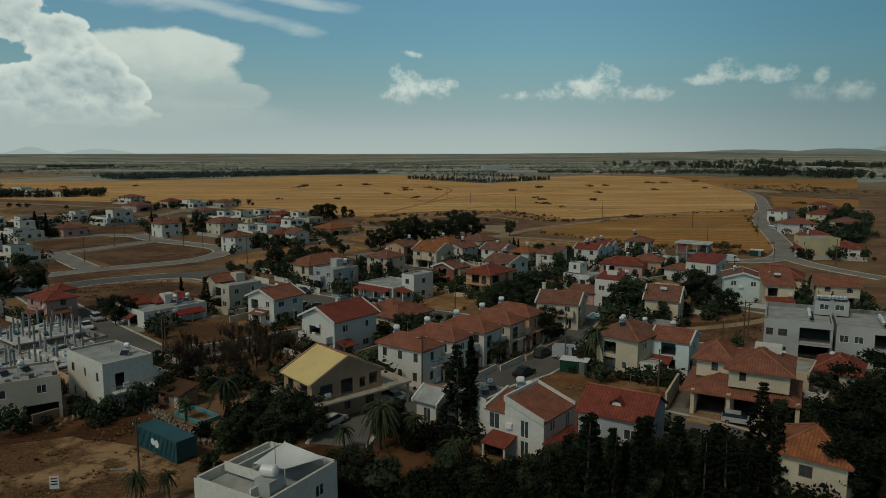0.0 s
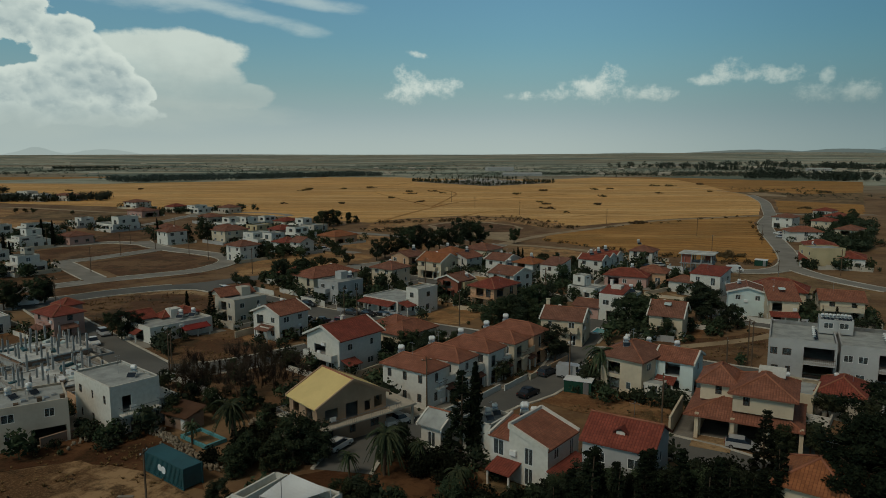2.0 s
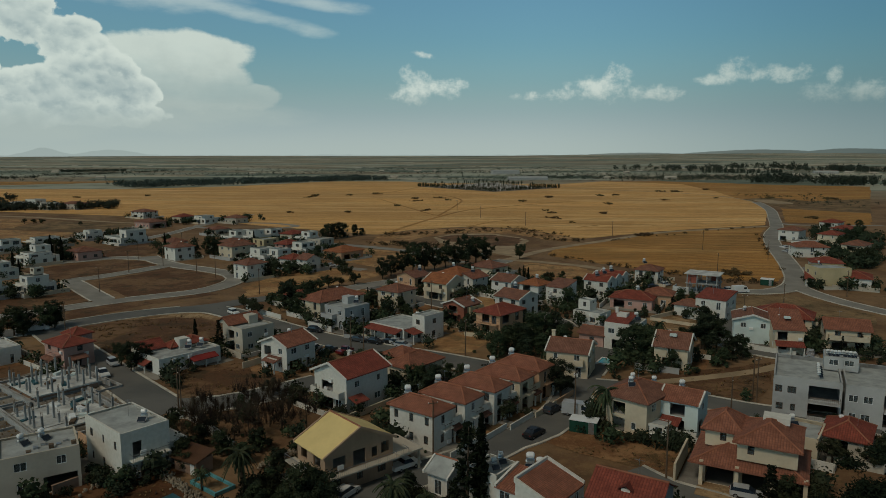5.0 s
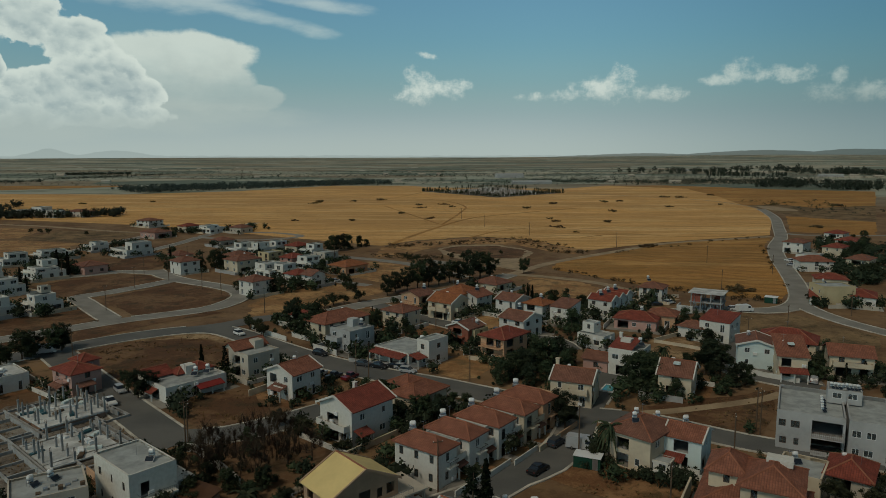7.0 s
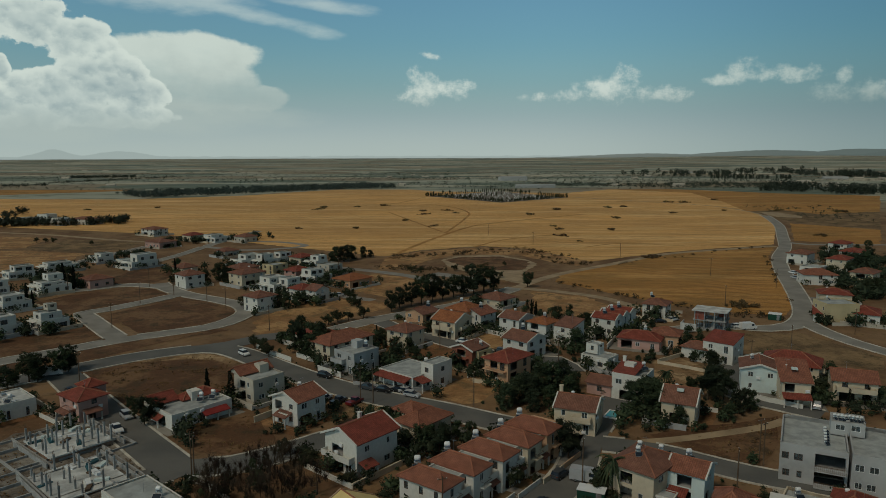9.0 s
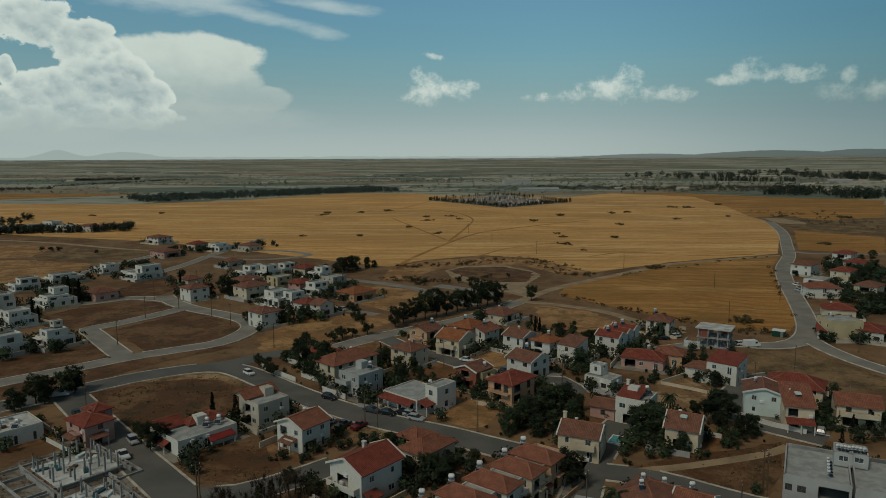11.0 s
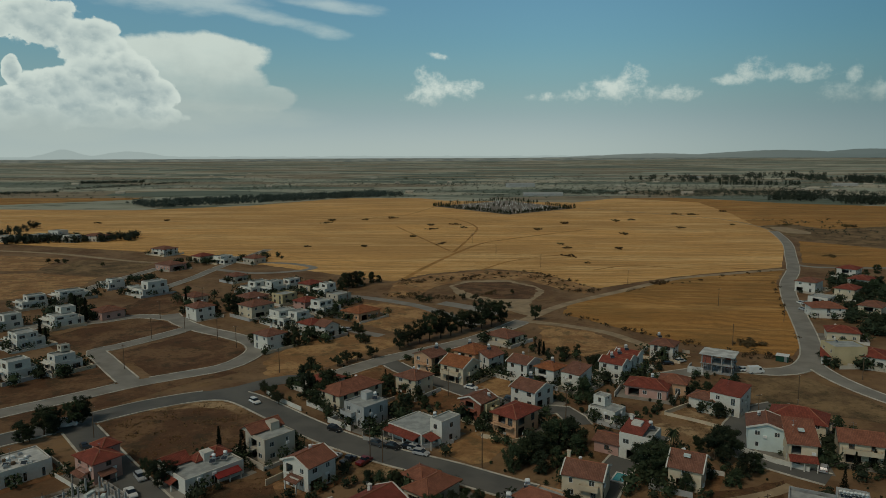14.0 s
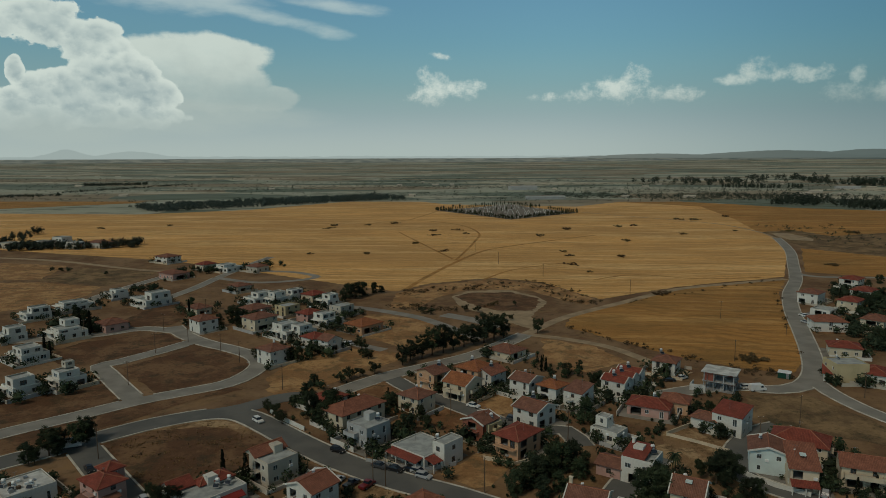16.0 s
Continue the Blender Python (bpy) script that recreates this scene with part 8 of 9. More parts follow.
site_hut(21.4, 109.1, 4.4, 2.4, -22)
site_hut(108.9, 238.6, 4.0, 3.5, -30)


def roof_terrace(x, y, w, d, turn, z):
    """Things on the flat roof of the nearest house: a sail, a pergola wall, a tank."""
    m = pose(x, y, z, 0, 0, turn)
    root = thing("shade_sail", m, "white stretched shade sail over a roof terrace", "shade sail")
    b = Shape()
    n = 10
    P = [Vector((-1.2, 3.6, 1.5)), Vector((3.6, 3.9, 0.9)), Vector((3.0, -0.8, 1.5)), Vector((-1.6, -0.2, 0.7))]
    for i in range(n):
        for j in range(n):
            q = []
            for s, t in ((i, j), (i + 1, j), (i + 1, j + 1), (i, j + 1)):
                s, t = s / n, t / n
                p = P[0] * (1 - s) * (1 - t) + P[1] * s * (1 - t) + P[2] * s * t + P[3] * (1 - s) * t
                q.append(p - Vector((0, 0, 0.5 * math.sin(s * math.pi) * math.sin(t * math.pi))))
            b.face(q)
    part("cloth", welded(b.mesh("cloth", SAIL)), None, root)
    for p in P:
        part("post", Shape().tube((p.x, p.y, 0), (p.x, p.y, p.z + 0.1), 0.05, n=6), FRAME_WHITE, root)
    wl = thing("terrace_partition", m, "low white terrace walls dividing a flat roof", "wall")
    for q in ((-w / 2 + 0.5, -1.6, 2.2, -1.4), (2.2, -d / 2 + 0.4, 2.4, -1.4), (-2.4, -1.4, -2.2, d / 2 - 0.5)):
        part("partition", Shape().box(q[0], q[1], 0, q[2], q[3], 0.9), WHITE, wl)
    tk = thing("water_tank", m @ pose(2.9, -2.6, 0), "pale round water tank on a grey plinth", "water tank")
    part("plinth", Shape().box(-0.9, -0.9, 0, 0.9, 0.9, 1.5), GREY, tk)
    part("tank", Shape().lathe((0, 0, 2.1), (1, 0.3, 0), capsule(0.55, 1.7), 14), TANK, tk)
    part("mast", Shape().tube((0.3, 0.5, 1.5), (0.3, 0.5, 4.6), 0.03, n=5), METAL, tk)


roof_terrace(-16.3, 61.0, 8.8, 9.4, -31, 5.6)


def swimming_pool(x, y, turn):
    root = thing("swimming_pool", pose(x, y, 0, 0, 0, turn), "small half-empty turquoise pool in a rough yard", "pool")
    for q in ((-3, -1.6, 3, -1.3), (-3, 1.3, 3, 1.6), (-3, -1.3, -2.7, 1.3), (2.7, -1.3, 3, 1.3)):
        part("rim", Shape().box(q[0], q[1], 0, q[2], q[3], 0.5), POOL_TILE, root)
    part("bottom", Shape().box(-2.7, -1.3, 0.02, 2.7, 1.3, 0.12), PALE_EARTH, root)


swimming_pool(-33.0, 89.3, -38)


def garden_pool(x, y, turn):
    root = thing("swimming_pool", pose(x, y, 0, 0, 0, turn), "small turquoise garden pool with a pale rim", "pool")
    part("rim", Shape().box(-2.4, -1.5, 0, 2.4, -1.2, 0.3).box(-2.4, 1.2, 0, 2.4, 1.5, 0.3).box(-2.4, -1.2, 0, -2.1, 1.2, 0.3).box(2.1, -1.2, 0, 2.4, 1.2, 0.3), MARBLE, root)
    part("water", Shape().box(-2.1, -1.2, 0.02, 2.1, 1.2, 0.2), POOL, root)


garden_pool(33.2, 147.4, 62)


def rubble_line(x0, y0, x1, y1, n, seed):
    """A tumbled dry-stone bank."""
    rnd = random.Random(seed)
    b = Shape()
    for i in range(n):
        k = rnd.random()
        cx, cy = x0 + (x1 - x0) * k + rnd.gauss(0, 0.35), y0 + (y1 - y0) * k + rnd.gauss(0, 0.35)
        s = rnd.uniform(0.1, 0.28)
        m = pose(cx, cy, rnd.uniform(0.05, 0.7), rnd.uniform(0, 90), rnd.uniform(0, 90), rnd.uniform(0, 90))
        b.lathe((0, 0, 0), (0, 0, 1), [(-s * 0.6, s * 0.5), (-s * 0.2, s), (s * 0.3, s * 0.9), (s * 0.6, s * 0.4)], 6)
        j = len(b.v) - 24
        b.v[j:] = [tuple(m @ Vector(p)) for p in b.v[j:]]
    tagged(new("rubble_wall", b.mesh("rubble_wall", STONE)), "tumbled pale stones of a rough bank", "wall", kind="stuff")


rubble_line(-42.7, 94.0, -28.1, 79.9, 520, 1)
rubble_line(-28.3, 94.2, -24.0, 100.2, 160, 2)
rubble_line(-50.1, 86.0, -43.8, 94.9, 60, 3)

fence_wall([(-53.4, 86.6), (-47.7, 94.0), (-45.0, 96.3)], 1.3, BLOCK, 0.25, "tan blockwork boundary wall")
fence_wall([(-59.8, 104.9), (-47.7, 94.0)], 1.2, PEACH, 0.2, "tan rendered boundary wall")
fence_wall([(-48.3, 114.0), (-45.6, 113.6), (-37.4, 105.2), (-33.8, 101.0)], 1.4, WHITE, 0.2, "white rendered boundary wall of a wooded plot")
fence_wall([(25.0, 113.8), (30.1, 109.8), (34.4, 107.1), (38.1, 104.9)], 1.3, WHITE, 0.2, "white rendered garden wall along a bare plot")

fence_wall([(53.8, 186.0), (63.1, 193.5), (66.3, 191.2)], 1.1, CREAM, 0.22, "pale rendered wall round a bare yard")
fence_wall([(53.8, 186.0), (60.7, 181.0), (66.9, 175.6)], 0.8, CREAM, 0.22, "low pale wall round a bare yard")
fence_wall([(65.2, 163.5), (67.3, 160.2), (70.8, 156.1), (73.7, 154.1), (76.6, 151.9)], 1.1, WHITE, 0.2, "white rendered garden wall round a street corner")
fence_wall([(2.9, 169.0), (10.6, 165.6), (18.8, 170.5)], 1.0, CREAM, 0.2, "pale rendered garden wall of an orange house")
fence_wall([(-27.0, 166.9), (-18.0, 163.4), (-11.6, 161.9), (-4.2, 165.6)], 0.9, GREY, 0.2, "grey rendered garden wall along the main road")
fence_wall([(-47.5, 186.2), (-52.5, 190.8), (-57.5, 195.6), (-61.0, 199.5)], 1.2, WHITE, 0.2, "white rendered wall at the road junction")


def garden_shed(x, y, w, d, turn):
    root = thing("garden_shed", pose(x, y, 0, 0, 0, turn), "low dark shed with a dull red sheet roof", "shed")
    part("wall", Shape().box(-w / 2, -d / 2, 0, w / 2, d / 2, 2.1), BLOCK, root)
    part("door", Shape().box(w / 2 - 1.2, -d / 2 - 0.04, 0.02, w / 2 - 0.4, -d / 2 - 0.004, 1.9), FRAME_WHITE, root)
    part("roof", Shape().face([(-w / 2 - 0.4, -d / 2 - 0.5, 2.05), (w / 2 + 0.4, -d / 2 - 0.5, 2.05), (w / 2 + 0.4, d / 2 + 0.3, 2.9), (-w / 2 - 0.4, d / 2 + 0.3, 2.9)]).face([(-w / 2 - 0.4, d / 2 + 0.3, 2.8), (w / 2 + 0.4, d / 2 + 0.3, 2.8), (w / 2 + 0.4, -d / 2 - 0.5, 1.95), (-w / 2 - 0.4, -d / 2 - 0.5, 1.95)]), DARK_DOOR, root)


garden_shed(-37.5, 94.5, 4.6, 3.0, -30)


def site_sign(x, y, turn):
    root = thing("site_sign", pose(x, y, 0, 0, 0, turn), "small white notice board on a post in a bare lot", "sign")
    part("post", Shape().box(-0.04, -0.04, -0.2, 0.04, 0.04, 1.5), WOOD, root)
    bd = part("board", Shape().box(-0.45, -0.09, 0.5, 0.45, -0.04, 1.9), FRAME_WHITE, root)
    for k in range(3):
        part("bar", Shape().box(-0.32, -0.1, 1.55 - k * 0.3, 0.32, -0.092, 1.68 - k * 0.3), (AWNING, RUBBER, RUBBER)[k], bd)


site_sign(-40.4, 68.2, 12)
fence_wall([(-47.2, 91.4), (-43.9, 96.3)], 2.0, GREY, 0.25, "grey concrete retaining wall at the lot's edge")
for q, (dx, dy) in enumerate(((0, 0), (1.4, 0.8), (-1.2, 1.6), (2.6, 2.2), (0.5, 3.0))):
    debris = thing("scrap_board", pose(-36.3, 73.5, 0.05, 0, 0, q * 57) @ pose(dx * 5, dy * 3, 0), "pale scrap board lying on the bare lot", "debris", "scrap boards")
    part("board", Shape().box(-0.9, -0.2, 0, 0.9, 0.2, 0.08), PAVING, debris)

# ---- vehicles ----
car("saloon", "black", 12.9, 106.8, 50)
car("hatch", "dark_grey", 17.4, 117.5, 50)
car("hatch", "silver", -73.4, 143.9, -48)
car("pickup", "white", -71.8, 136.3, -48)
car("saloon", "dark_grey", -84.1, 149.0, -48)
car("van", "white", -107.2, 172.9, 25)
car("saloon", "black", -94.5, 159.2, -48)
car("hatch", "white", -62.5, 192.2, -45)
car("saloon", "dark_grey", -23.1, 163.5, -28)
car("saloon", "black", -19.0, 161.8, -28)
car("hatch", "silver", -13.2, 160.7, -28)
car("hatch", "black", -35.3, 172.4, -30)
car("hatch", "white", -51.5, 274.8, 15)
car("saloon", "silver", -49.5, 276.5, 15)
car("van", "white", -35.9, 157.0, -10)
car("pickup", "dark_grey", -28.5, 153.8, 60)
car("pickup", "dark_red", -24.7, 153.3, 60)
car("pickup", "silver", -32.0, 155.1, 70)
car("saloon", "white", 0.4, 206.2, -30)
car("hatch", "dark_grey", 12.0, 195.5, -30)
car("saloon", "black", 67.8, 233.2, -10)
car("hatch", "white", 73.0, 235.8, 30)
car("hatch", "white", 159.2, 333.0, 110)
car("saloon", "silver", 153.8, 319.2, 110)
car("hatch", "silver", 80.2, 152.5, 60)
car("hatch", "silver", 38.6, 86.9, -25)
car("pickup", "white", -7.0, 94.9, 40)
car("hatch", "white", -14.3, 86.6, 60)
car("saloon", "black", -15.0, 161.7, -25)
car("hatch", "silver", -11.8, 158.3, -25)
car("van", "silver", 21.6, 115.9, -20)
car("hatch", "black", -24.6, 172.0, -25)
car("van", "white", 93.8, 224.2, 10)
car("hatch", "white", 91.3, 226.3, 10)

# ---- poles ----
pole(-135.9, 294.4, 0)
pole(-118.3, 278.0, 37)
pole(-98.1, 260.4, 74)
pole(-87.3, 250.2, 21)
pole(-124.9, 261.9, 58)
pole(-116.6, 223.3, 5)
pole(3.4, 558.7, 42)
pole(19.6, 493.7, 79)
pole(46.0, 440.3, 26)
pole(88.2, 383.1, 63)
pole(118.1, 327.2, 10)
pole(135.0, 296.3, 47)
pole(98.7, 257.2, 84)
pole(-23.5, 154.5, 31)
pole(2.7, 151.5, 68)
pole(-6.4, 199.4, 15)
pole(-128.7, 325.1, 52)
pole(-47.0, 114.3, 89)
pole(55.3, 122.6, 36)
pole(46.0, 111.1, 73)
pole(-3.1, 99.7, 20)
pole(-20.5, 153.9, 57)
pole(-96.0, 166.1, 4)
pole(-48.2, 116.1, 41)
pole(29.7, 92.3, 78)
pole(55.3, 124.3, 25)
pole(20.8, 114.5, 62)
pole(76.4, 179.7, 9)
pole(94.5, 196.0, 46)
pole(125.0, 218.2, 83)
pole(26.0, 181.7, 30)
pole(-58.6, 327.0, 67)
pole(-164.8, 282.1, 14)
pole(-62.9, 220.4, 51)
pole(-31.1, 67.3, 88)

# a roof heater for the houses of the quarter that still lack one
HAVE = [o.matrix_basis.translation for o in scene.objects if o.name.startswith("solar_water_heater")]
heat = random.Random(5)
for x, y, w, d, turn, eave in FOOTPRINTS:
    if 90 < math.hypot(x, y) < 330 and heat.random() < 0.6 and not any((q.x - x) ** 2 + (q.y - y) ** 2 < 40 for q in HAVE):
        p = pose(x, y, 0, 0, 0, turn) @ Vector((-0.2 * w, 0.22 * d, 0))
        heater(p.x, p.y, eave + (0.05 if eave < 3.8 else 0.45), turn + 40, heat.uniform(0.75, 0.95))

gardens()
town_scrub()
dry_weeds()

# ---- trees ----
grove("pine", -111.3, 161.2, -104.8, 177.2, 9, 0.75, 2)
grove("bare", -44.8, 100.2, -26.6, 111.3, 18, 0.85, 3)
grove("bare", -45.3, 111.3, -28.9, 121.3, 12, 0.8, 2)
grove("fir", 10.9, 62.4, 22.7, 64.5, 15, 0.92, 1.8)
grove("fir", 22.0, 62.4, 32.7, 64.5, 13, 0.8, 1.8)
grove("pine", 10.4, 68.5, 33.3, 69.5, 15, 0.6, 1.0)
grove("pine", 8.7, 64.5, 34.4, 66.7, 16, 0.62, 1.5)
# near thickets: foreground shade is carried by the blackish leaf colour
far_clumps("thicket_1", "dense dark green thicket of young trees below the houses", strip(10.2, 67.3, 35.3, 71.1, 90, 5, 2.5, 4.6, 51) + strip(-4.7, 64.5, 12.6, 67.3, 60, 4, 2.0, 3.6, 52) + strip(-12.8, 66.2, -5.1, 69.8, 26, 3, 1.5, 3.0, 53) + strip(33.6, 65.0, 46.3, 67.3, 30, 5, 3, 6, 54), LEAF_FIR_SHADE, 420, 0.5)
far_clumps("thicket_2", "dense dark shrubs round the nearest gardens", strip(-27.6, 79.9, -24.5, 88.9, 16, 2.5, 2.0, 3.4, 55) + strip(-15.9, 83.3, -9.0, 85.1, 12, 2, 1.2, 2.2, 56) + strip(-6.0, 83.3, 1.1, 78.3, 16, 3, 1.5, 3.0, 57), LEAF_FIR_SHADE, 300, 0.55)
grove("olive", -61.5, 200.9, -54.0, 190.4, 5, 0.8, 1)
grove("pine", -3.0, 125.1, -10.6, 135.5, 5, 0.6, 1.5)
grove("pine", -37.7, 118.6, -33.5, 126.0, 3, 0.35, 1.5)
tree("fir", 1.7, 84.2, 1.1)
tree("cypress", 3.5, 84.2, 1.35)
tree("fir", -53.8, 154.3, 0.8)
tree("palm", 25.3, 110.8, 1.1)
tree("palm", 28.8, 110.4, 0.7)
tree("palm", -7.6, 79.1, 1.0)
tree("palm", -28.4, 87.9, 0.9)
tree("palm", 1.0, 73.8, 0.6)
tree("palm", -3.3, 79.9, 0.6)
tree("palm", -11.7, 78.3, 0.55)
tree("palm", -34.0, 87.9, 0.5)
tree("stone_pine", 42.6, 63.4, 1.0)
tree("stone_pine", 48.9, 64.5, 0.95)
tree("pine", 49.3, 71.1, 0.9)
tree("palm", 34.0, 64.5, 0.5)
tree("fir", 37.6, 78.3, 0.95)
tree("pine", -67.7, 140.1, 0.75)
tree("pine", -65.4, 141.1, 0.7)
tree("pine", -71.3, 143.5, 0.65)
tree("pine", 19.2, 129.0, 0.8)
tree("pine", 20.0, 125.1, 0.8)
tree("olive", 9.2, 114.5, 0.9)
tree("olive", 8.2, 112.9, 0.8)
tree("palm", 46.1, 221.0, 0.9)
tree("palm", 49.4, 162.8, 0.8)
tree("palm", 67.7, 237.5, 0.8)
tree("pine", 54.9, 160.9, 0.6)
tree("cypress", 24.9, 242.6, 0.7)
tree("cypress", 26.6, 243.3, 0.6)
tree("olive", 33.5, 240.2, 1.0)
tree("olive", 123.1, 239.2, 0.9)
tree("olive", -43.7, 266.7, 1.3)
tree("olive", -82.1, 255.5, 1.0)
tree("cypress", -173.1, 293.3, 1.1)
tree("cypress", -166.4, 289.6, 1.1)
tree("cypress", -136.9, 324.9, 0.9)
tree("cypress", -60.6, 158.0, 0.7)
tree("cypress", -100.1, 344.8, 0.7)
tree("olive", -44.8, 100.2, 0.8)
tree("olive", -39.6, 96.5, 0.7)
tree("palm", -31.1, 66.2, 0.5)
tree("palm", -27.9, 66.7, 0.45)
tree("olive", -45.4, 157.8, 0.7)
plant("bush", -47.1, 194.7, 1.64); plant("bush", -43.2, 190.0, 1.45); plant("bush", -41.9, 195.9, 1.81); plant("bush", -37.8, 185.6, 1.26)
plant("bush", -52.1, 210.6, 1.24); plant("bush", -53.1, 223.9, 0.94); plant("bush", -46.4, 181.8, 0.93); plant("olive", -44.9, 228.0, 1.07)
plant("olive", -42.4, 232.1, 1.05); plant("olive", -39.3, 234.9, 0.80); plant("olive", -34.5, 237.9, 1.07); plant("bush", -25.4, 241.0, 1.12)
plant("fir", -26.7, 212.3, 0.41); plant("bush", -24.2, 205.6, 0.90); plant("bush", -17.9, 186.0, 1.07); plant("bush", -15.2, 195.5, 0.99)
plant("fir", -17.2, 208.0, 0.40); plant("bush", -13.0, 189.3, 0.80); plant("bush", -21.8, 140.3, 0.78); plant("bush", -18.9, 138.5, 0.97)
plant("bush", -15.7, 140.2, 0.83); plant("bush", -13.5, 142.3, 0.64); plant("bush", -9.2, 149.2, 0.62); plant("bush", -6.9, 148.1, 0.67)
plant("bush", -4.2, 149.1, 0.67); plant("bush", -1.9, 147.1, 0.56); plant("fir", 2.7, 145.5, 0.44); plant("bush", 4.9, 143.6, 0.84)
plant("bush", 7.2, 145.6, 1.00); plant("bush", 9.6, 150.3, 1.14); plant("bush", 12.4, 154.0, 1.32); plant("bush", 15.3, 156.6, 1.28)
plant("bush", 18.4, 160.6, 1.37); plant("bush", 21.3, 162.0, 1.49); plant("bush", 24.1, 164.2, 1.39); plant("bush", 25.4, 159.1, 1.08)
plant("bush", 27.8, 164.3, 0.95); plant("bush", 11.7, 145.2, 0.90); plant("bush", 15.9, 149.6, 1.03); plant("bush", 20.1, 152.7, 1.05)
plant("bush", -6.9, 132.0, 0.79); plant("bush", -3.5, 132.5, 0.79); plant("bush", -1.0, 135.0, 0.71); plant("bush", 1.7, 134.1, 0.70)
plant("bush", 38.2, 150.2, 1.28); plant("bush", 39.9, 147.3, 1.66); plant("bush", 43.1, 148.8, 1.52); plant("bush", 43.2, 154.8, 1.32)
plant("bush", 43.9, 143.9, 0.99); plant("bush", 45.7, 141.3, 0.87); plant("bush", 56.0, 165.7, 0.45); plant("pine", 57.5, 157.7, 1.07)
plant("pine", 58.9, 156.5, 1.03); plant("pine", 61.2, 157.8, 0.97); plant("bush", 61.4, 148.8, 1.11); plant("bush", 64.5, 150.9, 0.87)
plant("bush", 57.9, 145.0, 0.74); plant("bush", 67.6, 183.7, 0.92); plant("bush", 67.2, 202.5, 0.87); plant("bush", 71.3, 203.6, 0.74)
plant("bush", 57.9, 193.4, 0.52); plant("bush", 53.2, 189.6, 0.57); plant("bush", 48.5, 186.3, 0.50); plant("bush", 37.0, 183.0, 0.68)
plant("bush", 42.5, 187.5, 0.50); plant("bush", 33.3, 197.6, 1.32); plant("fir", 37.2, 209.2, 0.79); plant("bush", 40.9, 226.0, 1.12)
plant("bush", 36.0, 192.9, 0.90); plant("fir", 87.4, 152.9, 0.48); plant("fir", 92.4, 154.2, 0.46); plant("fir", 80.1, 143.8, 0.46)
plant("bush", 85.2, 159.0, 0.70); plant("bush", 94.8, 175.1, 0.64); plant("bush", 16.3, 192.4, 0.45); plant("bush", 13.3, 208.7, 0.42)
plant("bush", 39.0, 245.3, 0.72); plant("fir", 24.6, 254.4, 0.35); plant("fir", 26.8, 254.4, 0.33); plant("bush", 32.3, 235.8, 0.70)
plant("bush", 12.1, 257.4, 0.34); plant("bush", -3.2, 225.0, 0.45); plant("bush", -13.6, 224.8, 0.52); plant("bush", -10.8, 218.6, 0.51)
plant("bush", 2.3, 244.6, 0.48); plant("bush", 6.2, 237.3, 0.47); plant("bush", 3.8, 178.0, 0.66); plant("fir", 9.3, 188.5, 0.30)
plant("bush", -29.2, 176.0, 0.60); plant("bush", -33.7, 171.9, 0.41); plant("pine", -23.2, 255.0, 1.09); plant("pine", -19.1, 258.4, 1.16)
plant("pine", -15.4, 261.9, 1.28); plant("pine", -11.2, 265.5, 1.47); plant("pine", -7.3, 269.1, 1.15); plant("pine", -3.1, 274.8, 1.05)
plant("pine", 0.9, 278.7, 1.06); plant("pine", 5.1, 280.7, 1.60); plant("pine", 9.4, 284.8, 1.51); plant("pine", 13.6, 289.0, 1.10)
plant("pine", 17.3, 291.1, 0.92); plant("pine", -25.7, 248.6, 0.96); plant("pine", 24.6, 291.2, 0.80); plant("pine", 28.7, 296.7, 0.81)
plant("olive", -20.0, 331.1, 0.85); plant("olive", -24.3, 333.8, 0.86); plant("olive", -16.6, 333.9, 0.98); plant("olive", -3.1, 339.7, 0.87)
plant("olive", 2.8, 337.0, 0.86); plant("olive", 15.1, 321.2, 0.82); plant("olive", 18.6, 321.2, 0.71); plant("olive", 22.5, 353.4, 0.58)
plant("bush", -66.9, 369.8, 1.56); plant("bush", -63.2, 369.9, 1.79); plant("bush", -60.2, 376.8, 1.58); plant("bush", -55.0, 384.0, 1.24)
plant("bush", -50.8, 384.1, 0.99); plant("bush", -68.5, 361.5, 1.17); plant("olive", -41.9, 258.0, 0.96); plant("olive", -39.4, 256.3, 0.86)
plant("bush", -60.4, 306.4, 0.90); plant("bush", -130.5, 305.1, 0.71); plant("bush", -117.5, 301.9, 1.49); plant("bush", -115.0, 305.4, 1.21)
plant("bush", -110.6, 311.5, 1.74); plant("bush", -105.9, 305.6, 1.51); plant("bush", -143.9, 344.8, 1.13); plant("bush", -84.2, 260.5, 0.86)
plant("bush", -81.5, 258.9, 0.95); plant("bush", -73.1, 256.5, 1.02); plant("bush", -68.8, 252.5, 1.17); plant("bush", -65.6, 252.5, 1.17)
plant("bush", -62.9, 259.2, 1.03); plant("bush", -59.8, 214.5, 0.72); plant("bush", -58.4, 217.5, 1.02); plant("bush", -180.3, 304.3, 1.61)
plant("bush", -175.2, 300.8, 1.79); plant("bush", -196.5, 329.6, 0.87); plant("bush", -168.3, 293.1, 0.97); plant("cypress", -157.8, 298.8, 0.86)
plant("bush", -174.6, 287.5, 0.57); plant("bush", -162.5, 296.5, 0.69); plant("cypress", -176.1, 251.9, 1.08); plant("cypress", -173.3, 253.6, 1.03)
plant("cypress", -171.3, 255.3, 0.99); plant("cypress", -169.5, 257.1, 1.00); plant("cypress", -166.6, 257.1, 0.90); plant("cypress", -163.4, 255.5, 0.64)
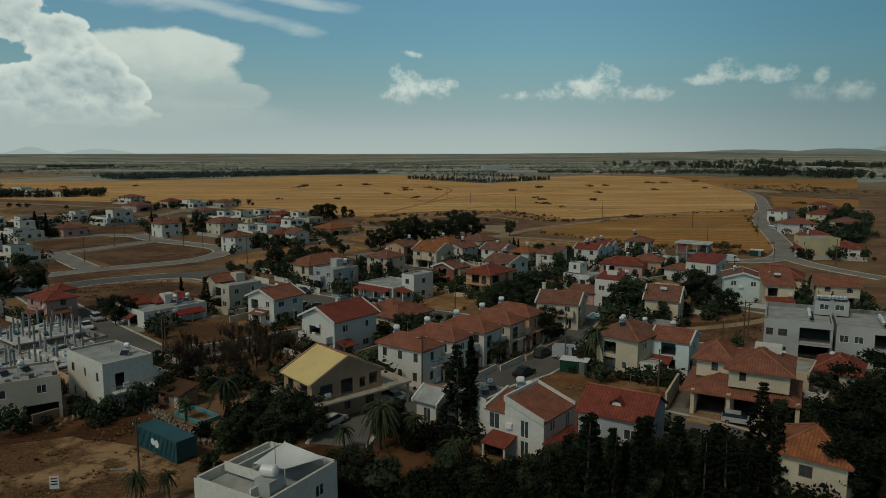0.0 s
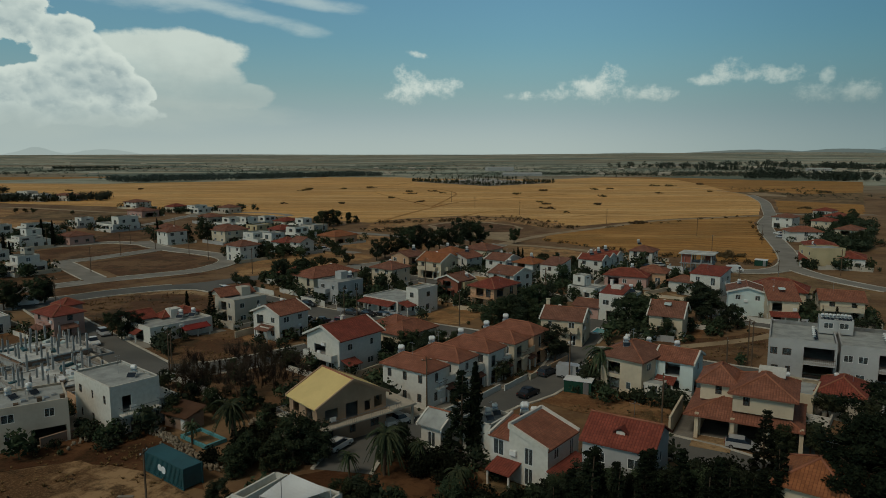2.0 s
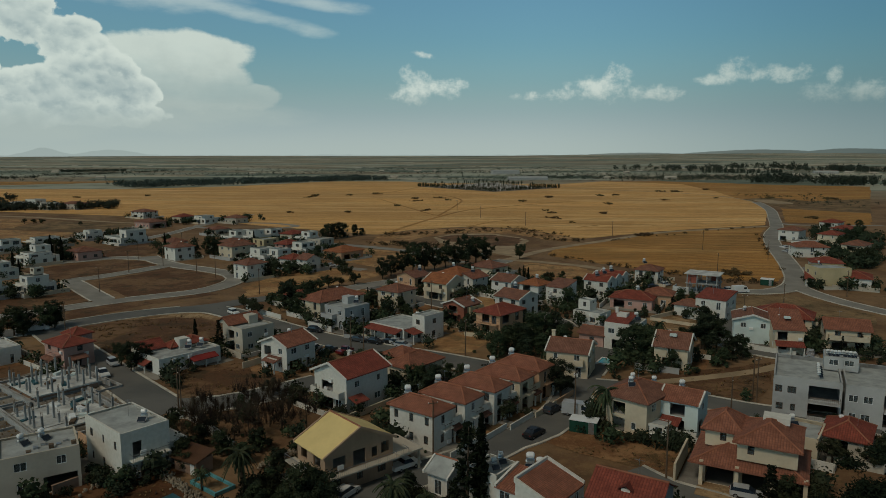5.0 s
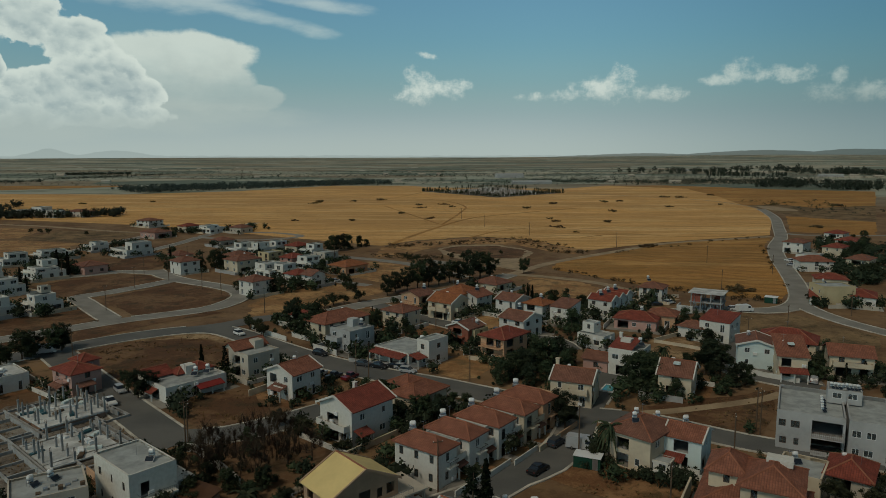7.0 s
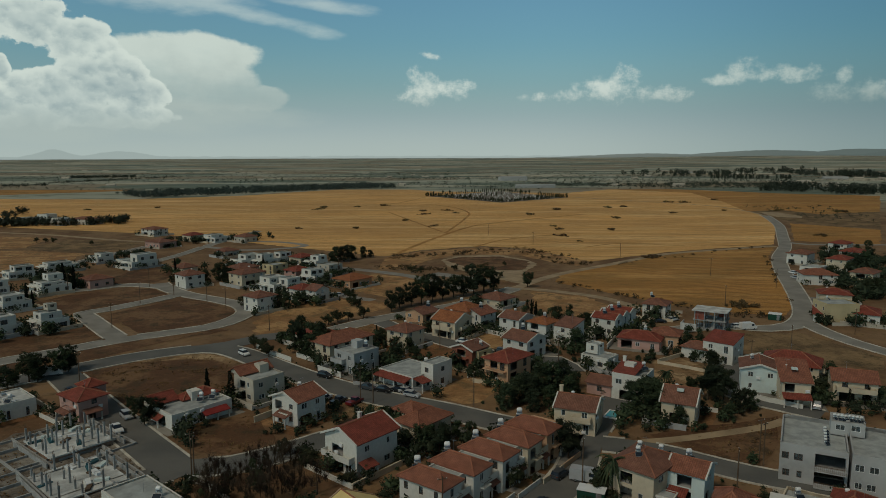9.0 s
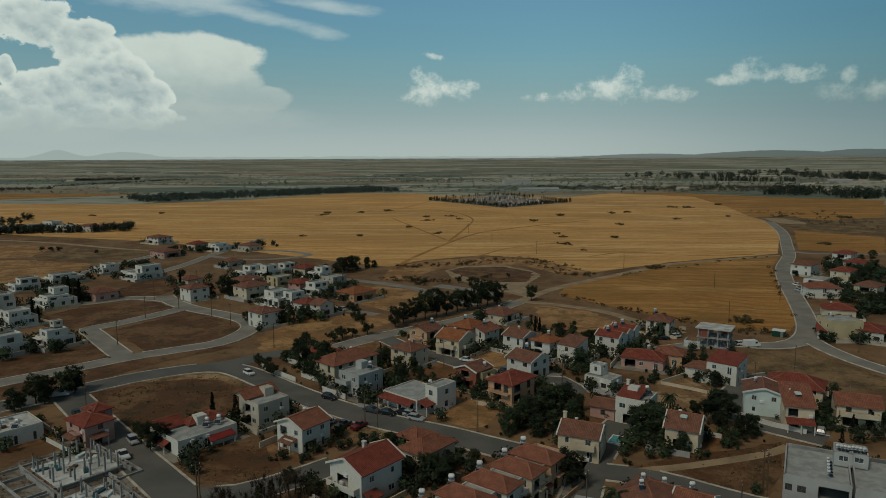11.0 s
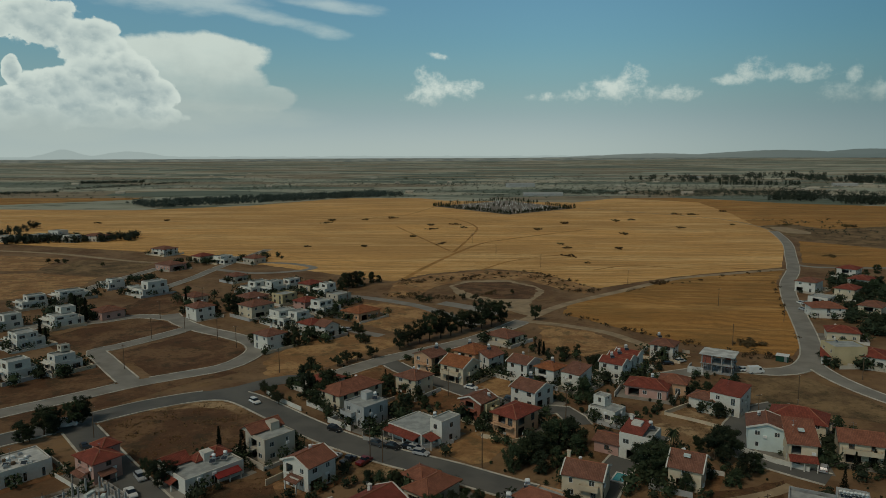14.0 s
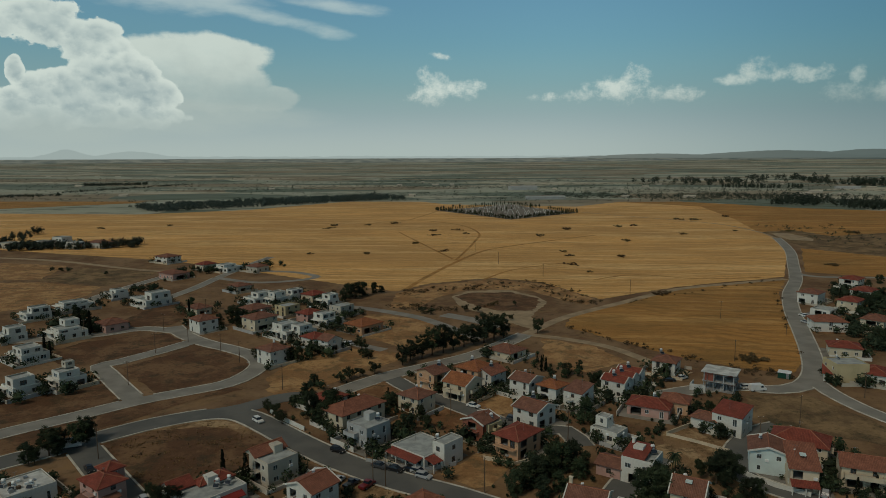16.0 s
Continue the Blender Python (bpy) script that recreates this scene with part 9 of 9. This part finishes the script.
plant("cypress", -165.9, 253.8, 0.74); plant("bush", -197.0, 376.7, 0.86); plant("olive", -281.6, 450.1, 0.83); plant("olive", -275.5, 450.2, 0.75)
plant("olive", -269.8, 450.2, 0.83); plant("olive", -238.0, 438.2, 0.65); plant("bush", -189.5, 446.0, 1.01); plant("bush", 195.3, 342.9, 1.63)
plant("bush", 206.1, 354.7, 1.57); plant("bush", 183.8, 329.2, 1.36); plant("bush", 219.1, 373.9, 1.42); plant("bush", 140.1, 266.8, 0.77)
plant("bush", 144.3, 268.6, 0.78); plant("bush", 165.9, 283.8, 1.36); plant("bush", 166.5, 279.0, 1.61); plant("bush", 121.0, 232.9, 0.68)
plant("bush", 233.1, 410.8, 0.90); plant("bush", 245.6, 421.2, 1.19); plant("cypress", 197.6, 373.6, 0.68); plant("cypress", 202.4, 377.1, 0.76)
plant("bush", 205.1, 373.7, 1.06); plant("cypress", 67.5, 238.6, 0.45); plant("bush", 63.2, 226.4, 0.60); plant("bush", 53.6, 221.2, 0.51)
plant("bush", 71.5, 217.4, 0.43); plant("bush", -11.1, 69.8, 0.85); plant("bush", -8.5, 68.3, 0.95); plant("bush", -5.5, 67.3, 0.82)
plant("bush", -13.0, 67.3, 0.59); plant("bush", -2.6, 67.6, 0.59); plant("bush", 0.4, 68.8, 0.84); plant("bush", 3.3, 67.3, 0.71)
plant("bush", 6.4, 69.5, 0.49); plant("bush", 9.0, 68.8, 0.72); plant("bush", 12.1, 69.8, 0.97); plant("bush", 15.1, 71.1, 1.11)
plant("bush", 17.7, 69.5, 1.09); plant("bush", 20.5, 68.8, 1.20); plant("bush", 23.3, 68.3, 1.07); plant("bush", 26.6, 69.0, 1.08)
plant("bush", 29.3, 68.5, 1.07); plant("bush", 31.8, 68.8, 0.96); plant("bush", -21.4, 79.9, 0.82); plant("bush", -19.1, 81.5, 1.25)
plant("bush", -16.8, 82.4, 1.19); plant("bush", -24.7, 81.5, 0.84); plant("bush", -25.7, 78.3, 0.81); plant("bush", -25.0, 71.1, 0.62)
plant("bush", 43.2, 85.1, 0.87); plant("bush", -57.8, 88.9, 0.60); plant("bush", -57.7, 87.0, 0.74)
plant("bush", -41.7, 94.3, 0.82); plant("bush", -39.6, 96.2, 0.75); plant("bush", -39.0, 101.5, 0.78); plant("bush", -35.2, 99.3, 0.77)
plant("bush", -30.9, 96.3, 0.66); plant("bush", -30.0, 100.5, 0.69); plant("bush", -45.2, 106.0, 0.72); plant("bush", -46.9, 102.5, 0.97)
plant("bush", -25.1, 94.4, 0.73); plant("bush", -25.0, 88.2, 0.61); plant("bush", -21.4, 82.7, 0.73); plant("bush", -24.2, 81.2, 0.71)
plant("bush", -19.9, 89.1, 0.62); plant("bush", -17.7, 85.8, 0.67); plant("bush", -14.0, 96.5, 0.99); plant("bush", -11.3, 94.6, 0.90)
plant("bush", -14.5, 89.1, 0.62); plant("bush", -5.9, 85.9, 0.75); plant("bush", -7.8, 82.8, 0.72)
# low bushes left standing in the stubble
tree("mound", -152.5, 762.4, 3.2)
tree("mound", -150.9, 732.4, 2.6)
tree("mound", -115.7, 769.2, 2.6)
tree("mound", -86.1, 789.0, 3)
tree("mound", -39.8, 711.5, 2.8)
tree("mound", -35.9, 670.6, 2.6)
tree("mound", -49.2, 609.0, 2.4)
tree("mound", -22.2, 558.2, 2.2)
tree("mound", -81.9, 540.7, 2.2)
tree("mound", -13.6, 717.3, 2.4)
tree("mound", -4.1, 685.9, 2.2)
tree("mound", 66.2, 667.5, 2.6)
tree("mound", 99.5, 730.0, 3.2)
tree("mound", 74.3, 556.7, 1.8)
tree("mound", 77.0, 534.5, 2.2)
tree("mound", 71.4, 489.6, 2.2)
tree("mound", 79.2, 458.5, 1.5)
tree("mound", 141.1, 628.6, 2.6)
tree("mound", 115.2, 529.3, 2.4)
tree("mound", 208.2, 684.1, 2.4)
tree("mound", 269.0, 715.8, 2.2)
tree("mound", 159.9, 754.1, 3)
tree("mound", 177.8, 766.5, 2.5)
tree("mound", 266.8, 834.6, 3.5)
tree("mound", 320.0, 881.2, 3.2)
tree("mound", 248.9, 841.8, 3)
tree("mound", 107.4, 259.7, 3.0)
tree("mound", 105.1, 257.4, 2.4)
tree("mound", 106.2, 385.2, 2.6)
tree("mound", 109.9, 388.5, 2)
tree("mound", -126.7, 539.8, 2)
tree("mound", 10.5, 354.5, 2.2)
tree("mound", -336.5, 760.2, 2.5)
tree("mound", -397.2, 729.1, 2.5)
tree("mound", 251.8, 491.0, 2.6)
tree("mound", 320.8, 711.3, 2.8)
tree("mound", 374.4, 701.6, 3.2)
tree("mound", 380.0, 696.7, 3)

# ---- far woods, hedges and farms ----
far_clumps("far_wood_1", "dark green belt of far trees behind the stubble", strip(-477.2, 987.1, -149.7, 1285.5, 1000, 60, 4, 9, 5), LEAF_HAZE_WOOD, 30)
far_clumps("far_wood_2", "dark green far trees round scattered sheds", strip(526.7, 1815.0, 737.1, 2041.2, 70, 130, 6, 20, 6) + strip(839.9, 2037.8, 1036.1, 2220.0, 50, 120, 8, 24, 61) + strip(913.7, 1805.3, 1148.9, 1869.5, 150, 170, 6, 20, 62) + strip(493.1, 1144.4, 552.4, 1105.0, 60, 50, 5, 17, 7) + strip(544.9, 1056.6, 638.1, 1034.3, 80, 60, 4, 16, 63), LEAF_HAZE_MID, 60, 0.4)
far_clumps("far_cypress_row", "long row of far dark cypresses", strip(585.8, 1656.7, 759.7, 1625.4, 60, 2, 9, 13, 8), LEAF_HAZE_MID, 30, 0.16)
far_clumps("far_scrub_1", "grey-green scrub shrubs dotted over far ground", strip(139.6, 1357.0, 584.3, 1248.0, 700, 80, 2, 6, 9) + strip(-240.5, 2073.7, 657.0, 2235.2, 260, 160, 3, 8, 90) + strip(-1537.6, 2116.8, -263.3, 2272.0, 420, 160, 3, 8, 91) + strip(404.8, 1374.2, 778.5, 1280.0, 260, 50, 2, 7, 92) + strip(-167.8, 1442.5, 128.6, 1250.1, 90, 60, 2, 4, 10) + strip(349.3, 768.6, 348.2, 582.4, 60, 40, 1.5, 3.5, 11), LEAF_HAZE_MID, 16, 0.9)
far_clumps("far_hedge_1", "dark far hedge trees along field edges", strip(-914.9, 1255.1, -807.8, 1345.3, 130, 14, 4, 7, 12) + strip(-857.1, 1428.2, -748.6, 1846.7, 150, 12, 4, 7, 13) + strip(-1008.1, 1783.2, -870.8, 1849.8, 220, 45, 6, 9, 14) + strip(-473.6, 2394.7, -109.8, 2795.9, 120, 10, 4, 7, 15), LEAF_HAZE_MID, 14)
far_clumps("far_garden_trees", "dark garden trees among far white houses", strip(-384.5, 561.5, -287.6, 585.2, 130, 14, 3, 8, 16) + strip(-399.0, 568.4, -437.1, 674.3, 16, 8, 5, 9, 17), LEAF_HAZE_MID, 110, 0.42)
far_clumps("far_verge_shrubs", "dry dark shrubs along tracks and field edges", strip(62.0, 349.2, 191.9, 433.6, 30, 3, 0.4, 1.6, 18) + strip(-42.6, 383.0, 43.6, 420.3, 70, 8, 0.6, 2.0, 19) + strip(42.6, 410.9, 63.2, 355.9, 60, 10, 0.6, 1.8, 20) + strip(172.3, 388.5, 125.1, 258.0, 26, 3, 0.6, 1.8, 21) + strip(42.1, 307.6, 86.0, 256.9, 36, 3, 0.4, 1.5, 22) + strip(-39.4, 353.2, -9.5, 334.4, 50, 8, 0.6, 2.2, 23) + strip(92.8, 246.6, 112.2, 240.7, 28, 5, 0.5, 1.6, 24), LEAF_BROWN, 40, 0.9)


def hedgerows():
    """Long thin lines of trees over the far plain."""
    rnd = random.Random(31)
    rows = []
    for _ in range(190):
        d = 1150 + 2950 * rnd.random() ** 1.3
        x = rnd.uniform(-0.72, 0.72) * d
        a = rnd.gauss(0.04, 0.1)
        ln = rnd.uniform(120, 800)
        n = int(ln / rnd.uniform(9, 22))
        for i in range(n):
            px, py = x + math.cos(a) * ln * i / n + rnd.gauss(0, 6), d + math.sin(a) * ln * i / n + rnd.gauss(0, 6)
            k = min(1, max(0, (py - 1100) / 3000))
            rows.append((px, py, rnd.uniform(3, 6) + 18 * k * k))
    far_clumps("far_hedge_2", "thin lines of far trees across the plain", rows, LEAF_HAZE_MID, 9, 0.8)


hedgerows()


def far_farms():
    """Pale sheds and farmhouses scattered over the plain, a few pixels each."""
    rnd = random.Random(41)
    b = Shape()
    for _ in range(110):
        d = rnd.uniform(1250, 4100)
        x = rnd.uniform(-0.7, 0.72) * d
        k = min(1, max(0, (d - 1100) / 3000))
        z = 20 * k * k
        w, dd, hh = rnd.uniform(8, 24), rnd.uniform(7, 12), rnd.uniform(3, 5)
        m = pose(x, d, z - 1, 0, 0, rnd.uniform(-30, 30))
        b.box(-w / 2, -dd / 2, 0, w / 2, dd / 2, hh, m)
        i = len(b.v)
        b.v += [tuple(m @ Vector(p)) for p in ((-w / 2 - 0.5, -dd / 2 - 0.5, hh), (w / 2 + 0.5, -dd / 2 - 0.5, hh), (w / 2 + 0.5, 0, hh + 2), (-w / 2 - 0.5, 0, hh + 2), (w / 2 + 0.5, dd / 2 + 0.5, hh), (-w / 2 - 0.5, dd / 2 + 0.5, hh))]
        b.f += [(i, i + 1, i + 2, i + 3), (i + 3, i + 2, i + 4, i + 5), (i + 1, i + 4, i + 2), (i, i + 3, i + 5)]
    tagged(new("far_farm_buildings", b.mesh("far_farm_buildings", BEIGE)), "pale far farm sheds scattered over the plain", "farm buildings", kind="stuff")


far_farms()


def barn(x, y, w, d, turn, z):
    root = thing("barn", pose(x, y, 0, 0, 0, turn), "long grey steel barn with a shallow gable roof", "barn", "far barns")
    block(root, w, d, 0, z, GREY, "gable", SLAB, "x", 2.5, blank="senw", seed=1)


barn(116.2, 1556.9, 60, 25, 12, 8)
barn(131.9, 1233.9, 70, 12, 8, 4)
barn(679.8, 2087.7, 60, 20, 0, 5)
barn(846.0, 1596.8, 50, 16, -10, 5)


def cemetery():
    """A walled burial ground in the stubble: cypress rows and white graves."""
    A, B, C, D = Vector((-48.7, 978.7)), Vector((49.1, 839.9)), Vector((143.9, 940.8)), Vector((60.2, 1104.9))
    plot("cemetery_ground", SITE, [tuple(A), tuple(B), tuple(C), tuple(D)], 0.06, "grey gravel ground of a cemetery", "ground")
    rnd = random.Random(9)
    rows, graves = [], Shape()

    def spot(s, t):
        return A.lerp(B, s).lerp(D.lerp(C, s), t)

    for s0, t0, s1, t1, n in ((0, 0, 1, 0, 60), (1, 0, 1, 1, 56), (0, 1, 1, 1, 40), (0, 0, 0, 1, 34), (0.45, 0.1, 0.45, 0.9, 12)):
        for i in range(n):
            k = i / (n - 1)
            p = spot(s0 + (s1 - s0) * k, t0 + (t1 - t0) * k)
            if rnd.random() < 0.85:
                rows.append((p.x, p.y, rnd.uniform(3.5, 7)))
    for i in range(34):
        for j in range(9):
            p = spot(0.05 + 0.9 * i / 33, 0.08 + 0.84 * j / 8)
            if rnd.random() < 0.45:
                graves.box(p.x - 0.5, p.y - 1.1, 0, p.x + 0.5, p.y + 1.1, 0.4)
                graves.box(p.x - 0.45, p.y + 0.95, 0.4, p.x + 0.45, p.y + 1.1, 1.4)
    far_clumps("cemetery_cypresses", "rows of dark cypress trees in a cemetery", rows, LEAF_GREEN, 26, 0.15)
    tagged(new("gravestones", graves.mesh("gravestones", MARBLE)), "rows of white marble graves", "graves", kind="stuff")


cemetery()
if FAR_SHRUBS:
    far_clumps("far_garden_shrubs", "dark green shrubs in far gardens", FAR_SHRUBS, LEAF_GREEN, 60, 0.6)
far_clumps("village_trees", "dark green trees among the houses beyond the road", strip(158.4, 296.1, 204.8, 334.3, 40, 10, 3, 7, 71) + strip(203.7, 389.3, 216.1, 353.3, 36, 10, 3, 7, 72) + strip(153.6, 270.2, 179.6, 292.1, 18, 5, 3, 6, 73) + strip(-141.1, 324.8, -80.7, 352.1, 26, 10, 1.5, 5, 74) + strip(-112.9, 381.2, -53.1, 327.2, 22, 14, 1.5, 5, 75) + strip(-188.5, 301.1, -157.5, 296.8, 26, 6, 2, 6, 76) + strip(-206.0, 378.8, -177.5, 387.8, 20, 6, 2, 5, 77) + strip(-201.9, 434.5, -133.8, 482.5, 40, 10, 2, 5, 78), LEAF_DARK, 120, 0.55, 70)
far_clumps("garden_trees_1", "dark green garden trees and bushes between the houses", GARDEN_DARK, LEAF_DARK, 150, 0.5, 61)
far_clumps("garden_trees_2", "grey-green garden trees and bushes between the houses", GARDEN_OLIVE, LEAF_GREEN, 150, 0.5, 62)
